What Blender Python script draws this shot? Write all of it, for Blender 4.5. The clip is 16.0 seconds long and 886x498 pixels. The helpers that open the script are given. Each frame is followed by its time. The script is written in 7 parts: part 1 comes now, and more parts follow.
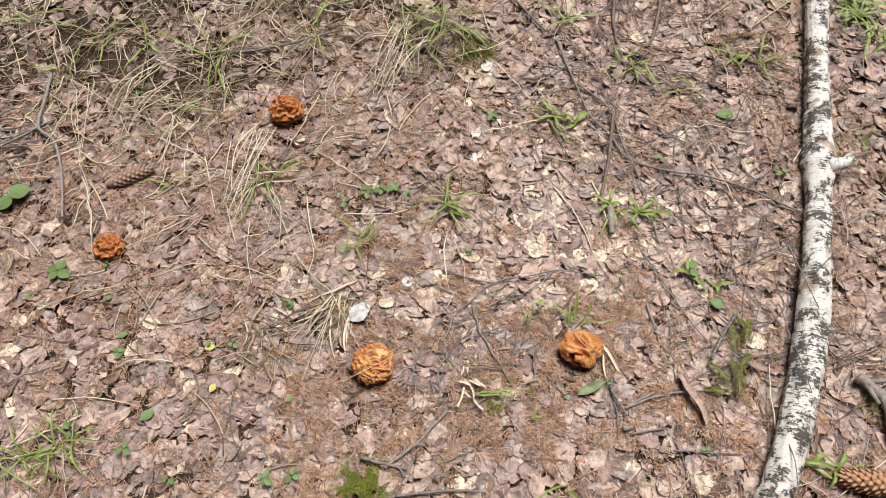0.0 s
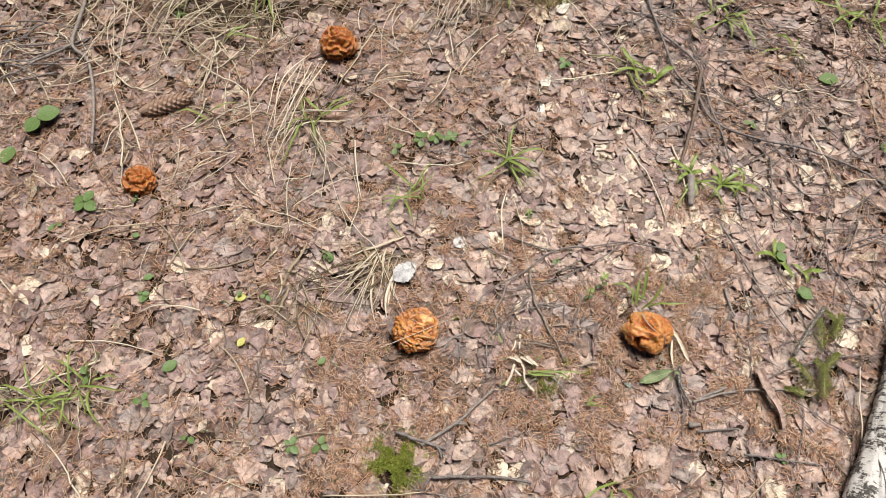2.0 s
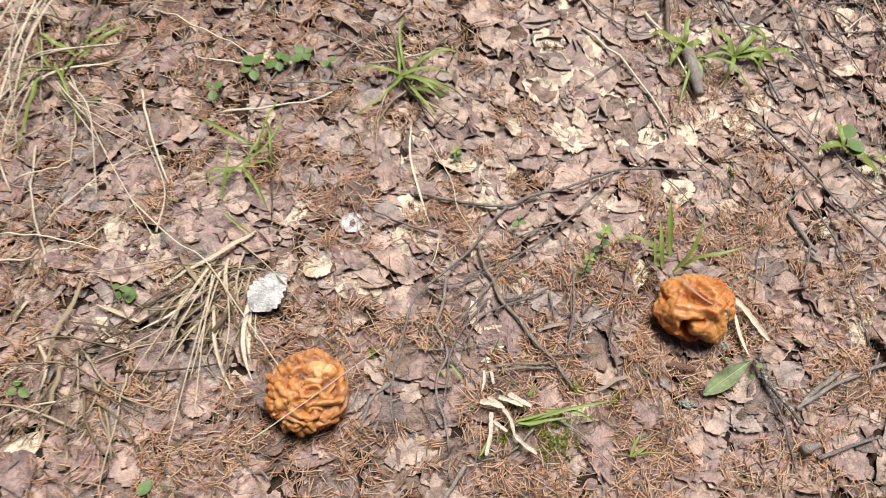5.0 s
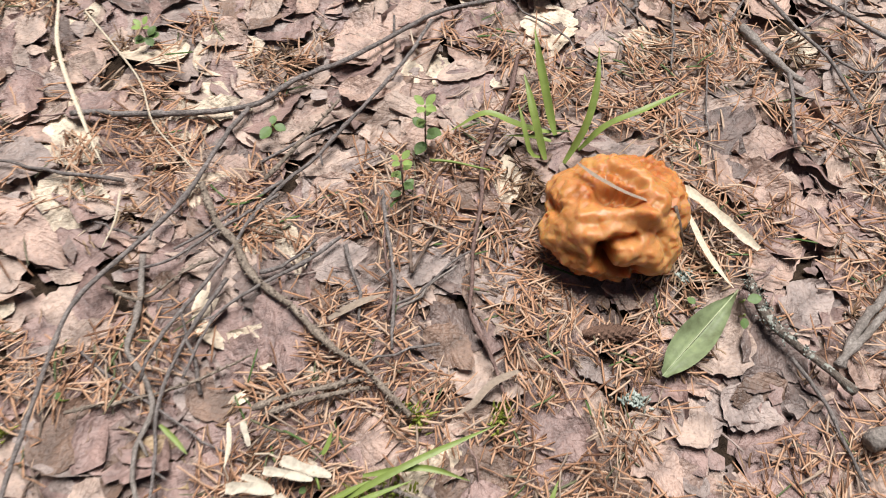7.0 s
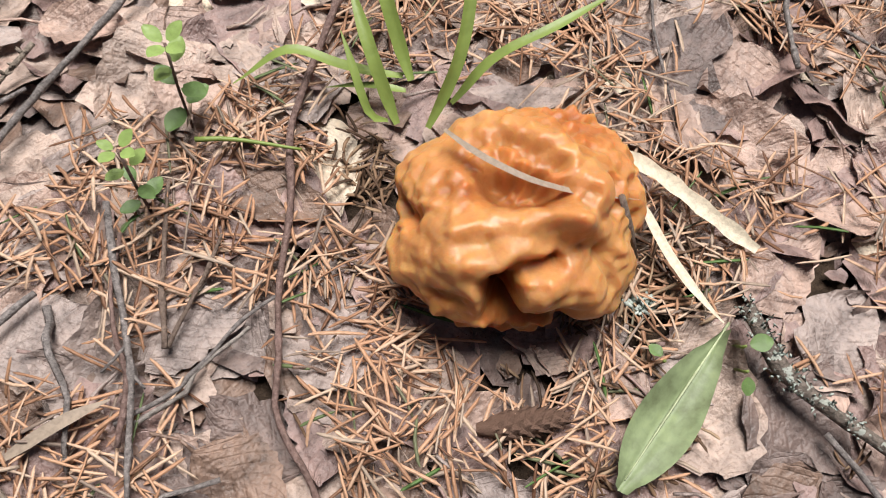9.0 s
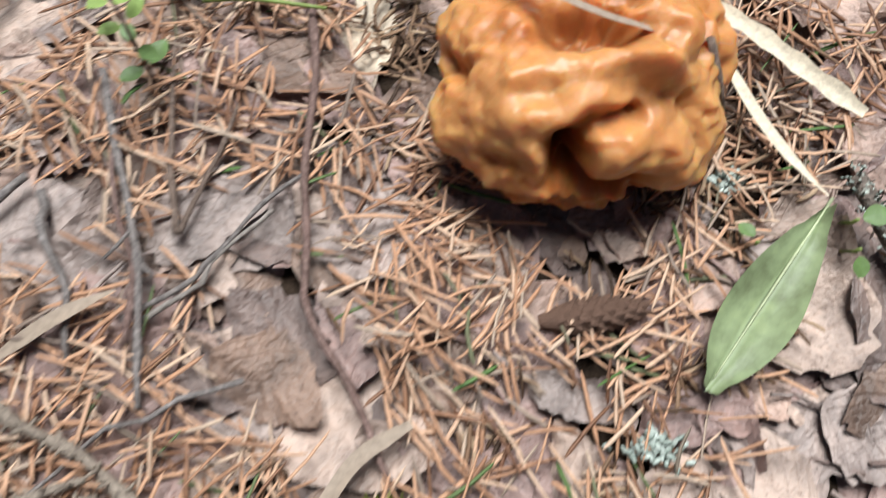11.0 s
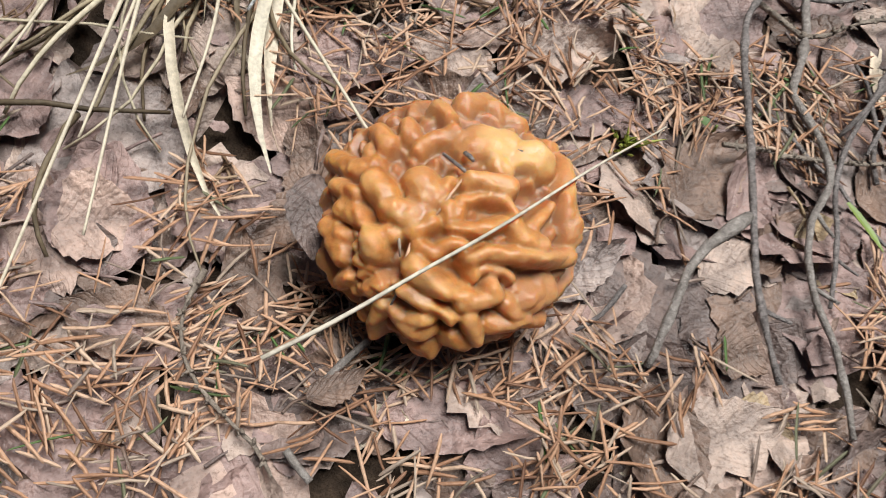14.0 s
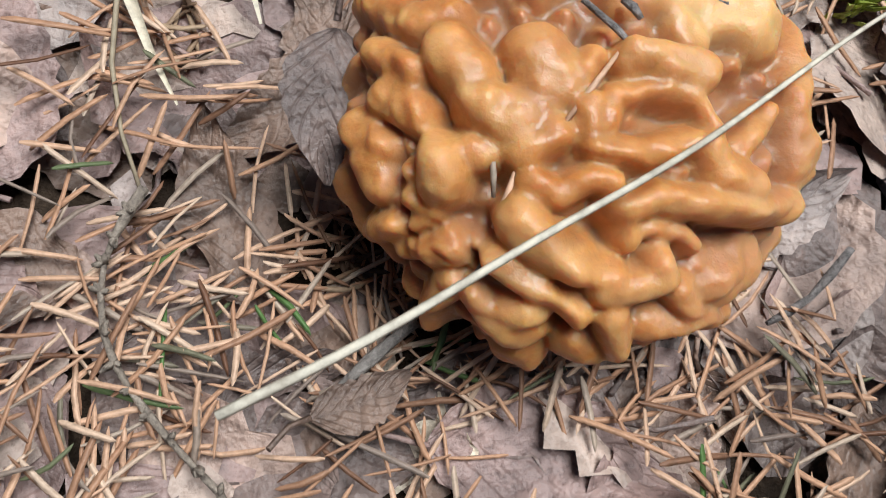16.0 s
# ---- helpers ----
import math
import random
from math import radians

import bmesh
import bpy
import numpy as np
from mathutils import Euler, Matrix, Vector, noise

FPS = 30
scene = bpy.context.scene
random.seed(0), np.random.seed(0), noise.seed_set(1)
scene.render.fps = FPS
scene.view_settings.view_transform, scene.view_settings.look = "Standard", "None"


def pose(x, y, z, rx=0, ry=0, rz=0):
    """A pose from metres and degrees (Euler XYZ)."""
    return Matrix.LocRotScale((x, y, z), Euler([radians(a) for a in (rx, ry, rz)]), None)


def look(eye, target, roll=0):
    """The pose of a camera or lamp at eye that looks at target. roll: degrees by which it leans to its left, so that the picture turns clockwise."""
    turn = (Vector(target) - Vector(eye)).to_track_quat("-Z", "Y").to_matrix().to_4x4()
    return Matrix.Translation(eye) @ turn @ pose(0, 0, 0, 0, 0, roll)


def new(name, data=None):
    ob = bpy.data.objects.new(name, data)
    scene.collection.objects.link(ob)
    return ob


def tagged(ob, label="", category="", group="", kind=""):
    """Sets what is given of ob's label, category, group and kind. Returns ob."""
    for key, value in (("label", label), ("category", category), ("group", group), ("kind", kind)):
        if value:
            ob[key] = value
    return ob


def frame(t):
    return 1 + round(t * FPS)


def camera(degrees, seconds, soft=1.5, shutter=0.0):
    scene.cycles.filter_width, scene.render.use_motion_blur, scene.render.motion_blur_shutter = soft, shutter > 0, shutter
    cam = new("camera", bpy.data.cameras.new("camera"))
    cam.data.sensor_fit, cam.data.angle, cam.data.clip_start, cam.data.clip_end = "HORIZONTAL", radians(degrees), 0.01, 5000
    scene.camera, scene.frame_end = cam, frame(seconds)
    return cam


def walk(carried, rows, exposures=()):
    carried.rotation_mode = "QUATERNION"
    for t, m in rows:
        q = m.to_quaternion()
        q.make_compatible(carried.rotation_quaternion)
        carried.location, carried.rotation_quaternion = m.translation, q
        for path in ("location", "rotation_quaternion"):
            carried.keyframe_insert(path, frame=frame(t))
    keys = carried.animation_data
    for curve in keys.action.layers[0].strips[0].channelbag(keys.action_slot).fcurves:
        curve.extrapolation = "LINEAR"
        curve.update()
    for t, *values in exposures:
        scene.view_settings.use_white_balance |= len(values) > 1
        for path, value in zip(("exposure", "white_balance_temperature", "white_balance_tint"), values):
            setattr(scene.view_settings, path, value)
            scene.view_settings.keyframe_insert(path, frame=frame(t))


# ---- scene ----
cam = camera(59.73, 16.0, soft=0.9, shutter=0.25)
PATH = [
    (0.0, (0.1046, -0.6502, 1.5734), (0.1655, -0.1595, 0.7042), -1.36),
    (0.5, (0.0904, -0.6263, 1.5398), (0.1486, -0.1551, 0.6596), -1.42),
    (1.0, (0.0788, -0.5927, 1.5068), (0.1253, -0.1356, 0.6186), -1.62),
    (1.5, (0.0712, -0.5666, 1.4855), (0.0941, -0.1195, 0.5913), -2.12),
    (2.0, (0.0758, -0.5484, 1.4385), (0.0831, -0.1109, 0.5392), -2.53),
    (2.5, (0.0549, -0.4729, 1.3914), (0.059, -0.0638, 0.4789), -2.77),
    (3.0, (0.0217, -0.3748, 1.38), (0.0422, 0.0117, 0.4579), -2.07),
    (3.2, (0.0091, -0.34, 1.3692), (0.0369, 0.0324, 0.4415), -1.59),
    (5.3, (0.0963, -0.2674, 0.7559), (0.2648, 0.1313, -0.1456), 3.98),
    (5.5, (0.1073, -0.2664, 0.7046), (0.2855, 0.1341, -0.1942), 3.73),
    (6.0, (0.1639, -0.2547, 0.6014), (0.3513, 0.1378, -0.2991), 2.08),
    (6.5, (0.2172, -0.2319, 0.5035), (0.4188, 0.1426, -0.4016), 1.26),
    (7.0, (0.2645, -0.195, 0.439), (0.4922, 0.1614, -0.4672), 3.26),
    (7.5, (0.3018, -0.1599, 0.3791), (0.5445, 0.1694, -0.5334), 5.48),
    (8.0, (0.3308, -0.1373, 0.3316), (0.596, 0.17, -0.5823), 8.37),
    (8.5, (0.3573, -0.129, 0.3003), (0.638, 0.1399, -0.621), 11.74),
    (8.7, (0.3631, -0.1262, 0.2881), (0.6422, 0.132, -0.6368), 12.36),
    (10.8, (0.3849, -0.1176, 0.2167), (0.5937, 0.0903, -0.7388), 7.8),
    (11.0, (0.3594, -0.1304, 0.2253), (0.574, 0.0945, -0.7251), 7.44),
    (11.5, (0.2947, -0.1505, 0.2517), (0.4817, 0.1133, -0.6946), 3.41),
    (12.0, (0.2303, -0.149, 0.2777), (0.3909, 0.108, -0.6752), 4.79),
    (12.5, (0.1486, -0.1312, 0.2869), (0.3296, 0.1352, -0.6598), 12.22),
    (13.0, (0.072, -0.1261, 0.2877), (0.2575, 0.1769, -0.6471), 14.51),
    (13.5, (0.01, -0.1253, 0.2865), (0.1998, 0.1901, -0.6432), 17.47),
    (14.0, (-0.0328, -0.1172, 0.2682), (0.1679, 0.1741, -0.6672), 23.86),
    (14.5, (-0.0372, -0.1042, 0.229), (0.1633, 0.1665, -0.7126), 27.79),
    (15.0, (-0.0384, -0.0962, 0.1967), (0.163, 0.1487, -0.7517), 31.36),
    (15.5, (-0.0343, -0.0889, 0.1738), (0.1536, 0.1092, -0.7882), 35.55),
    (16.0, (-0.0277, -0.0707, 0.162), (0.1349, 0.0638, -0.8155), 42.14),
]
walk(cam, [(t, look(eye, target, roll)) for t, eye, target, roll in PATH], [(0, 0.08, 6600, 10), (1.5, 0.06, 6600, 10), (2.5, 0.03, 6900, 10), (3.2, 0.07, 6900, 10), (5.3, 0.12, 6600, 10), (6, 0.15, 6500, 10), (7, 0.17, 6500, 10), (8.5, 0.20, 6500, 10), (11, 0.27, 6050, 5), (12.5, 0.23, 6200, 6), (13, 0.13, 6250, 6), (13.5, 0.05, 6250, 6), (14.5, -0.03, 6200, 5), (15.5, 0.07, 6000, 4), (16, -0.03, 5850, 3)])

# ---- light: bright hazy day in sparse woodland ----
SUN_EL, SUN_AZ = 71.0, 40.0          # degrees; azimuth from +y towards +x
world = bpy.data.worlds.new("sky")
scene.world = world
world.use_nodes = True
wn = world.node_tree
sky = wn.nodes.new("ShaderNodeTexSky")
sky.sky_type, sky.sun_disc = "NISHITA", False
sky.sun_elevation, sky.sun_rotation = radians(SUN_EL), radians(SUN_AZ)
sky.air_density, sky.dust_density, sky.ozone_density = 1.0, 4.0, 0.6
wn.links.new(sky.outputs[0], wn.nodes["Background"].inputs[0])
wn.nodes["Background"].inputs[1].default_value = 0.016
sun_data = bpy.data.lights.new("sun", "SUN")
sun_data.energy, sun_data.angle, sun_data.color = 5.0, radians(31), (1.0, 0.98, 0.95)
sun = new("sun", sun_data)
sx, sy, sz = math.sin(radians(SUN_AZ)) * math.cos(radians(SUN_EL)), math.cos(radians(SUN_AZ)) * math.cos(radians(SUN_EL)), math.sin(radians(SUN_EL))
sun.matrix_world = look((4 * sx, 4 * sy, 4 * sz), (0, 0, 0))


# ---- materials ----
def material(name, rough=0.7, spec=0.3):
    m = bpy.data.materials.new(name)
    m.use_nodes = True
    b = m.node_tree.nodes["Principled BSDF"]
    b.inputs["Roughness"].default_value = rough
    b.inputs["Specular IOR Level"].default_value = spec
    return m, m.node_tree, b


def node(nt, kind, **vals):
    n = nt.nodes.new("ShaderNode" + kind)
    for k, v in vals.items():
        n.inputs[k.replace("_", " ")].default_value = v
    return n


def ramp(nt, fac, stops):
    r = nt.nodes.new("ShaderNodeValToRGB")
    e = r.color_ramp.elements
    while len(e) < len(stops):
        e.new(0.5)
    for el, (p, c) in zip(e, stops):
        el.position, el.color = p, (*c, 1)
    nt.links.new(fac, r.inputs[0])
    return r.outputs[0]


def mix(nt, fac, a, b, blend="MIX"):
    m = nt.nodes.new("ShaderNodeMix")
    m.data_type, m.blend_type = "RGBA", blend
    for sock, v in ((m.inputs[0], fac), (m.inputs[6], a), (m.inputs[7], b)):
        if isinstance(v, (int, float)):
            sock.default_value = v
        elif isinstance(v, tuple):
            sock.default_value = (*v, 1)
        else:
            nt.links.new(v, sock)
    return m.outputs[2]


def calc(nt, op, a, b=0.0):
    m = nt.nodes.new("ShaderNodeMath")
    m.operation = op
    for sock, v in zip(m.inputs, (a, b)):
        if isinstance(v, (int, float)):
            sock.default_value = v
        else:
            nt.links.new(v, sock)
    return m.outputs[0]


def noise_tex(nt, scale, detail=4.0, rough=0.6, vec=None, stretch=None):
    n = node(nt, "TexNoise", Scale=scale, Detail=detail, Roughness=rough)
    if vec is None:
        vec = nt.nodes.new("ShaderNodeTexCoord").outputs["Object"]
    if stretch:
        mp = nt.nodes.new("ShaderNodeMapping")
        mp.inputs["Scale"].default_value = stretch
        nt.links.new(vec, mp.inputs[0])
        vec = mp.outputs[0]
    nt.links.new(vec, n.inputs["Vector"])
    return n.outputs[0]


def bump(nt, bsdf, height, dist, strength=1.0):
    b = nt.nodes.new("ShaderNodeBump")
    b.inputs["Strength"].default_value, b.inputs["Distance"].default_value = strength, dist
    nt.links.new(height, b.inputs["Height"])
    nt.links.new(b.outputs[0], bsdf.inputs["Normal"])


def soil_material():
    m, nt, b = material("forest_soil", 0.9, 0.15)
    big, fine = noise_tex(nt, 9, 5), noise_tex(nt, 160, 6, 0.7)
    col = ramp(nt, fine, [(0.3, (0.02, 0.014, 0.01)), (0.5, (0.055, 0.036, 0.025)), (0.62, (0.10, 0.066, 0.045)), (0.75, (0.19, 0.13, 0.09))])
    nt.links.new(mix(nt, calc(nt, "MULTIPLY", big, 0.5), col, (0.05, 0.034, 0.024)), b.inputs["Base Color"])
    bump(nt, b, fine, 0.006)
    return m


# base colours of fallen leaves by tone
TONES = {
    "mauve": (0.31, 0.212, 0.192), "grey": (0.35, 0.28, 0.255), "tan": (0.47, 0.355, 0.298), "pink": (0.46, 0.325, 0.27), "cream": (0.70, 0.59, 0.46),
    "dark": (0.18, 0.13, 0.115), "ochre": (0.36, 0.265, 0.16), "orange": (0.5, 0.28, 0.13), "brown": (0.22, 0.145, 0.11), "bluegrey": (0.56, 0.565, 0.57), "white": (0.80, 0.76, 0.68),
}


def leaf_material(name, tone=None, pale=False):
    """Withered leaf: pinnate veins, blotches, fine pits. Without a tone each leaf takes one at random."""
    m, nt, b = material(name, 0.42, 0.7)
    uv = nt.nodes.new("ShaderNodeUVMap").outputs[0]
    sep = nt.nodes.new("ShaderNodeSeparateXYZ")
    nt.links.new(uv, sep.inputs[0])
    u, v = sep.outputs[0], sep.outputs[1]
    side = calc(nt, "ABSOLUTE", calc(nt, "SUBTRACT", v, 0.5))
    vein = calc(nt, "SINE", calc(nt, "MULTIPLY", calc(nt, "SUBTRACT", u, calc(nt, "MULTIPLY", side, 0.7)), 44.0))
    vein = calc(nt, "POWER", calc(nt, "MULTIPLY", calc(nt, "ADD", vein, 1.0), 0.5), 9.0)
    rib = calc(nt, "LESS_THAN", side, 0.018)
    lines = calc(nt, "MAXIMUM", calc(nt, "MULTIPLY", vein, 0.7), rib)
    blotch, grain = noise_tex(nt, 55, 4, 0.65), noise_tex(nt, 420, 5, 0.7)
    if tone is None:
        rand = nt.nodes.new("ShaderNodeNewGeometry").outputs["Random Per Island"]
        stops = [(0.0, TONES["mauve"]), (0.26, TONES["grey"]), (0.36, TONES["tan"]), (0.5, TONES["pink"]), (0.6, TONES["mauve"]), (0.68, TONES["tan"]), (0.765, TONES["dark"]), (0.87, TONES["brown"]), (0.965, TONES["cream"])]
        # paler mix: lighter leaves, plus the brighter light of the north-east ground
        if pale:
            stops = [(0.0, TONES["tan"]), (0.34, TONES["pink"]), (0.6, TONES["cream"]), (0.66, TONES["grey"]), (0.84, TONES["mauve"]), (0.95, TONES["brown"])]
        base = ramp(nt, rand, stops)
        base.node.color_ramp.interpolation = "CONSTANT"
    else:
        c = TONES[tone]
        rand = nt.nodes.new("ShaderNodeObjectInfo").outputs["Random"]
        base = ramp(nt, rand, [(0.0, tuple(0.88 * k for k in c)), (1.0, tuple(min(1.0, 1.12 * k) for k in c))])
    stain = ramp(nt, blotch, [(0.32, (0.42, 0.39, 0.38)), (0.48, (0.92, 0.9, 0.89)), (0.64, (1.35, 1.3, 1.26))])
    col = mix(nt, 0.85, base, stain, "MULTIPLY")
    specks = ramp(nt, grain, [(0.33, (0.45, 0.4, 0.38)), (0.44, (1, 1, 1)), (0.7, (1.12, 1.1, 1.08))])
    col = mix(nt, 0.7, col, specks, "MULTIPLY")
    col = mix(nt, calc(nt, "MULTIPLY", lines, 0.2), col, mix(nt, 1.0, col, (0.62, 0.56, 0.52), "MULTIPLY"))
    nt.links.new(col, b.inputs["Base Color"])
    crumple = noise_tex(nt, 130, 3, 0.55)
    height = calc(nt, "ADD", calc(nt, "MULTIPLY", grain, 0.3), calc(nt, "ADD", calc(nt, "MULTIPLY", lines, -0.1), calc(nt, "ADD", blotch, crumple)))
    bump(nt, b, height, 0.0028)
    return m


def fibre_material(name, stops, rough=0.6, spec=0.3, island=True, grain=500, vary=0.5, scatter=0.0):
    """Needles, straws, blades: a colour per piece, streaked along."""
    m, nt, b = material(name, rough, spec)
    rand = nt.nodes.new("ShaderNodeNewGeometry").outputs["Random Per Island"] if island else nt.nodes.new("ShaderNodeObjectInfo").outputs["Random"]
    base = ramp(nt, rand, stops)
    g = noise_tex(nt, grain, 4, 0.6)
    col = mix(nt, vary, base, ramp(nt, g, [(0.3, (0.5, 0.47, 0.45)), (0.55, (1.0, 1.0, 1.0)), (0.75, (1.3, 1.25, 1.2))]), "MULTIPLY")
    nt.links.new(col, b.inputs["Base Color"])
    bump(nt, b, g, 0.0004)
    return m


def bark_twig_material(name, dark, light, spots=None):
    m, nt, b = material(name, 0.6, 0.4)
    fine, big = noise_tex(nt, 520, 5, 0.7), noise_tex(nt, 90, 3)
    col = ramp(nt, fine, [(0.32, dark), (0.55, tuple((p + q) / 2 for p, q in zip(dark, light))), (0.72, light)])
    col = mix(nt, 0.6, col, ramp(nt, big, [(0.35, (0.6, 0.58, 0.56)), (0.65, (1.2, 1.2, 1.2))]), "MULTIPLY")
    if spots:
        col = mix(nt, ramp(nt, noise_tex(nt, 300, 3), [(0.56, (0, 0, 0)), (0.6, (1, 1, 1))]), col, spots)
    nt.links.new(col, b.inputs["Base Color"])
    bump(nt, b, fine, 0.0012)
    return m


FLESH = {
    "amber": [(0.32, (0.42, 0.16, 0.042)), (0.46, (0.53, 0.23, 0.068)), (0.58, (0.62, 0.305, 0.103)), (0.7, (0.72, 0.44, 0.205))],
    "orange": [(0.32, (0.38, 0.126, 0.032)), (0.46, (0.495, 0.182, 0.05)), (0.58, (0.565, 0.235, 0.07)), (0.7, (0.64, 0.325, 0.13))],
    "rust": [(0.32, (0.27, 0.085, 0.018)), (0.46, (0.40, 0.14, 0.03)), (0.58, (0.47, 0.18, 0.043)), (0.7, (0.54, 0.24, 0.07))],
}


def mushroom_material(name, flesh, pale_at=None, pale_size=0.02):
    m, nt, b = material(name, 0.3, 0.5)
    big, mid, fine = noise_tex(nt, 38, 4), noise_tex(nt, 150, 4), noise_tex(nt, 700, 5, 0.65)
    col = ramp(nt, calc(nt, "ADD", calc(nt, "MULTIPLY", big, 0.75), 0.13), FLESH[flesh])
    col = mix(nt, 0.75, col, ramp(nt, mid, [(0.32, (0.82, 0.75, 0.70)), (0.5, (1.0, 1.0, 1.0)), (0.68, (1.08, 1.12, 1.16))]), "MULTIPLY")
    col = mix(nt, 0.5, col, ramp(nt, fine, [(0.3, (0.72, 0.66, 0.62)), (0.6, (1.06, 1.05, 1.04))]), "MULTIPLY")
    blush = ramp(nt, noise_tex(nt, 26, 3, 0.5), [(0.44, (0, 0, 0)), (0.62, (0.6, 0.6, 0.6))])
    col = mix(nt, blush, col, {"amber": (0.45, 0.205, 0.095), "orange": (0.54, 0.25, 0.085), "rust": (0.36, 0.13, 0.035)}[flesh])
    if pale_at:
        tc = nt.nodes.new("ShaderNodeTexCoord")
        far = nt.nodes.new("ShaderNodeVectorMath")
        far.operation = "DISTANCE"
        nt.links.new(tc.outputs["Object"], far.inputs[0])
        far.inputs[1].default_value = pale_at
        edge = calc(nt, "ADD", calc(nt, "DIVIDE", far.outputs["Value"], pale_size), calc(nt, "MULTIPLY", big, 0.9))
        col = mix(nt, ramp(nt, edge, [(0.75, (0.75, 0.75, 0.75)), (1.15, (0, 0, 0))]), col, (0.77, 0.49, 0.21))
    # relief mask: thin skin in the creases plus their shade, put into the colour
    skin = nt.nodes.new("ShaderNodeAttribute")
    skin.attribute_name = "crease_skin_shade"
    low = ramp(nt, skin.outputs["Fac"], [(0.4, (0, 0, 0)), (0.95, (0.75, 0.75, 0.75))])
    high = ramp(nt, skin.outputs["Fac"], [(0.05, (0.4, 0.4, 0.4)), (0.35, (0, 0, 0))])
    col = mix(nt, high, col, {"amber": (0.72, 0.43, 0.18), "orange": (0.66, 0.36, 0.145), "rust": (0.56, 0.26, 0.08)}[flesh])     # paler on the crests
    col = mix(nt, low, col, {"amber": (0.28, 0.125, 0.07), "orange": (0.38, 0.13, 0.036), "rust": (0.31, 0.105, 0.03)}[flesh])   # thin reddish skin between the folds, darkened further to paint in crease shade
    nt.links.new(col, b.inputs["Base Color"])
    b.inputs["Subsurface Weight"].default_value = 0.85
    b.inputs["Subsurface Radius"].default_value = (1.0, 0.42, 0.18)
    b.inputs["Subsurface Scale"].default_value = {"amber": 0.0065, "orange": 0.008, "rust": 0.004}[flesh]
    wet = ramp(nt, noise_tex(nt, 160, 4), [(0.35, (0.33, 0.33, 0.33)), (0.65, (0.58, 0.58, 0.58))] if flesh != "rust" else [(0.35, (0.45, 0.45, 0.45)), (0.65, (0.6, 0.6, 0.6))])
    nt.links.new(wet, b.inputs["Roughness"])
    b.inputs["Coat Weight"].default_value, b.inputs["Coat Roughness"].default_value = 0.03 if flesh != "rust" else 0.0, 0.3
    bump(nt, b, calc(nt, "ADD", mid, calc(nt, "MULTIPLY", fine, 0.3)), 0.0008, 0.7)
    return m


def birch_material():
    m, nt, b = material("birch_bark", 0.6, 0.3)
    uv = nt.nodes.new("ShaderNodeUVMap").outputs[0]
    dash = noise_tex(nt, 1.0, 2, 0.5, uv, (260, 34, 1))
    dash2 = noise_tex(nt, 1.0, 3, 0.6, uv, (700, 80, 1))
    scar = noise_tex(nt, 1.0, 6, 0.75, uv, (17, 14, 1))
    peel = noise_tex(nt, 1.0, 4, 0.6, uv, (10, 7, 1))
    fine = noise_tex(nt, 240, 6, 0.7)
    col = ramp(nt, fine, [(0.3, (0.7, 0.65, 0.59)), (0.55, (0.88, 0.85, 0.81))])
    col = mix(nt, ramp(nt, peel, [(0.55, (0, 0, 0)), (0.62, (0.8, 0.8, 0.8))]), col, (0.36, 0.22, 0.15))
    marks = calc(nt, "MAXIMUM", ramp(nt, dash, [(0.64, (0, 0, 0)), (0.69, (1, 1, 1))]), calc(nt, "MULTIPLY", ramp(nt, dash2, [(0.6, (0, 0, 0)), (0.66, (1, 1, 1))]), 0.14))
    marks = calc(nt, "MAXIMUM", marks, ramp(nt, calc(nt, "ADD", scar, calc(nt, "MULTIPLY", calc(nt, "ADD", fine, dash), 0.3)), [(0.80, (0, 0, 0)), (0.86, (0.95, 0.95, 0.95))]))
    nt.links.new(mix(nt, marks, col, (0.06, 0.05, 0.045)), b.inputs["Base Color"])
    bump(nt, b, calc(nt, "SUBTRACT", fine, marks), 0.003)
    return m


MAT_SOIL = soil_material()
MAT_LEAVES = leaf_material("withered_leaves")
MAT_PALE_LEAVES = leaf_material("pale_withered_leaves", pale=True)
MAT_LEAF = {k: leaf_material("withered_leaf_" + k, k) for k in TONES}
MAT_NEEDLES = fibre_material("spruce_needles", [(0.0, (0.15, 0.07, 0.04)), (0.1, (0.32, 0.17, 0.102)), (0.35, (0.53, 0.29, 0.172)), (0.6, (0.62, 0.38, 0.25)), (0.78, (0.68, 0.48, 0.345)), (0.88, (0.46, 0.35, 0.27)), (0.95, (0.22, 0.16, 0.13)), (0.996, (0.1, 0.17, 0.05))], 0.5, 0.35)
MAT_OLDNEEDLES = fibre_material("old_needles", [(0.0, (0.05, 0.03, 0.02)), (0.4, (0.16, 0.092, 0.056)), (0.75, (0.31, 0.195, 0.12)), (1.0, (0.46, 0.33, 0.22))], 0.6, 0.25)
MAT_STRAW = fibre_material("dry_straw", [(0.0, (0.3, 0.23, 0.15)), (0.25, (0.54, 0.45, 0.33)), (0.55, (0.70, 0.60, 0.46)), (1.0, (0.78, 0.70, 0.56))], 0.55, 0.3)
MAT_LOOSE_STRAW = fibre_material("loose_straw", [(0.0, (0.3, 0.23, 0.15)), (0.3, (0.54, 0.45, 0.33)), (0.6, (0.70, 0.60, 0.46)), (1.0, (0.78, 0.70, 0.56))], 0.55, 0.3, island=False)
MAT_OLDGRASS = fibre_material("old_grass", [(0.0, (0.10, 0.072, 0.045)), (0.4, (0.25, 0.19, 0.12)), (0.7, (0.42, 0.34, 0.23)), (1.0, (0.66, 0.57, 0.42))], 0.6, 0.25, island=False)
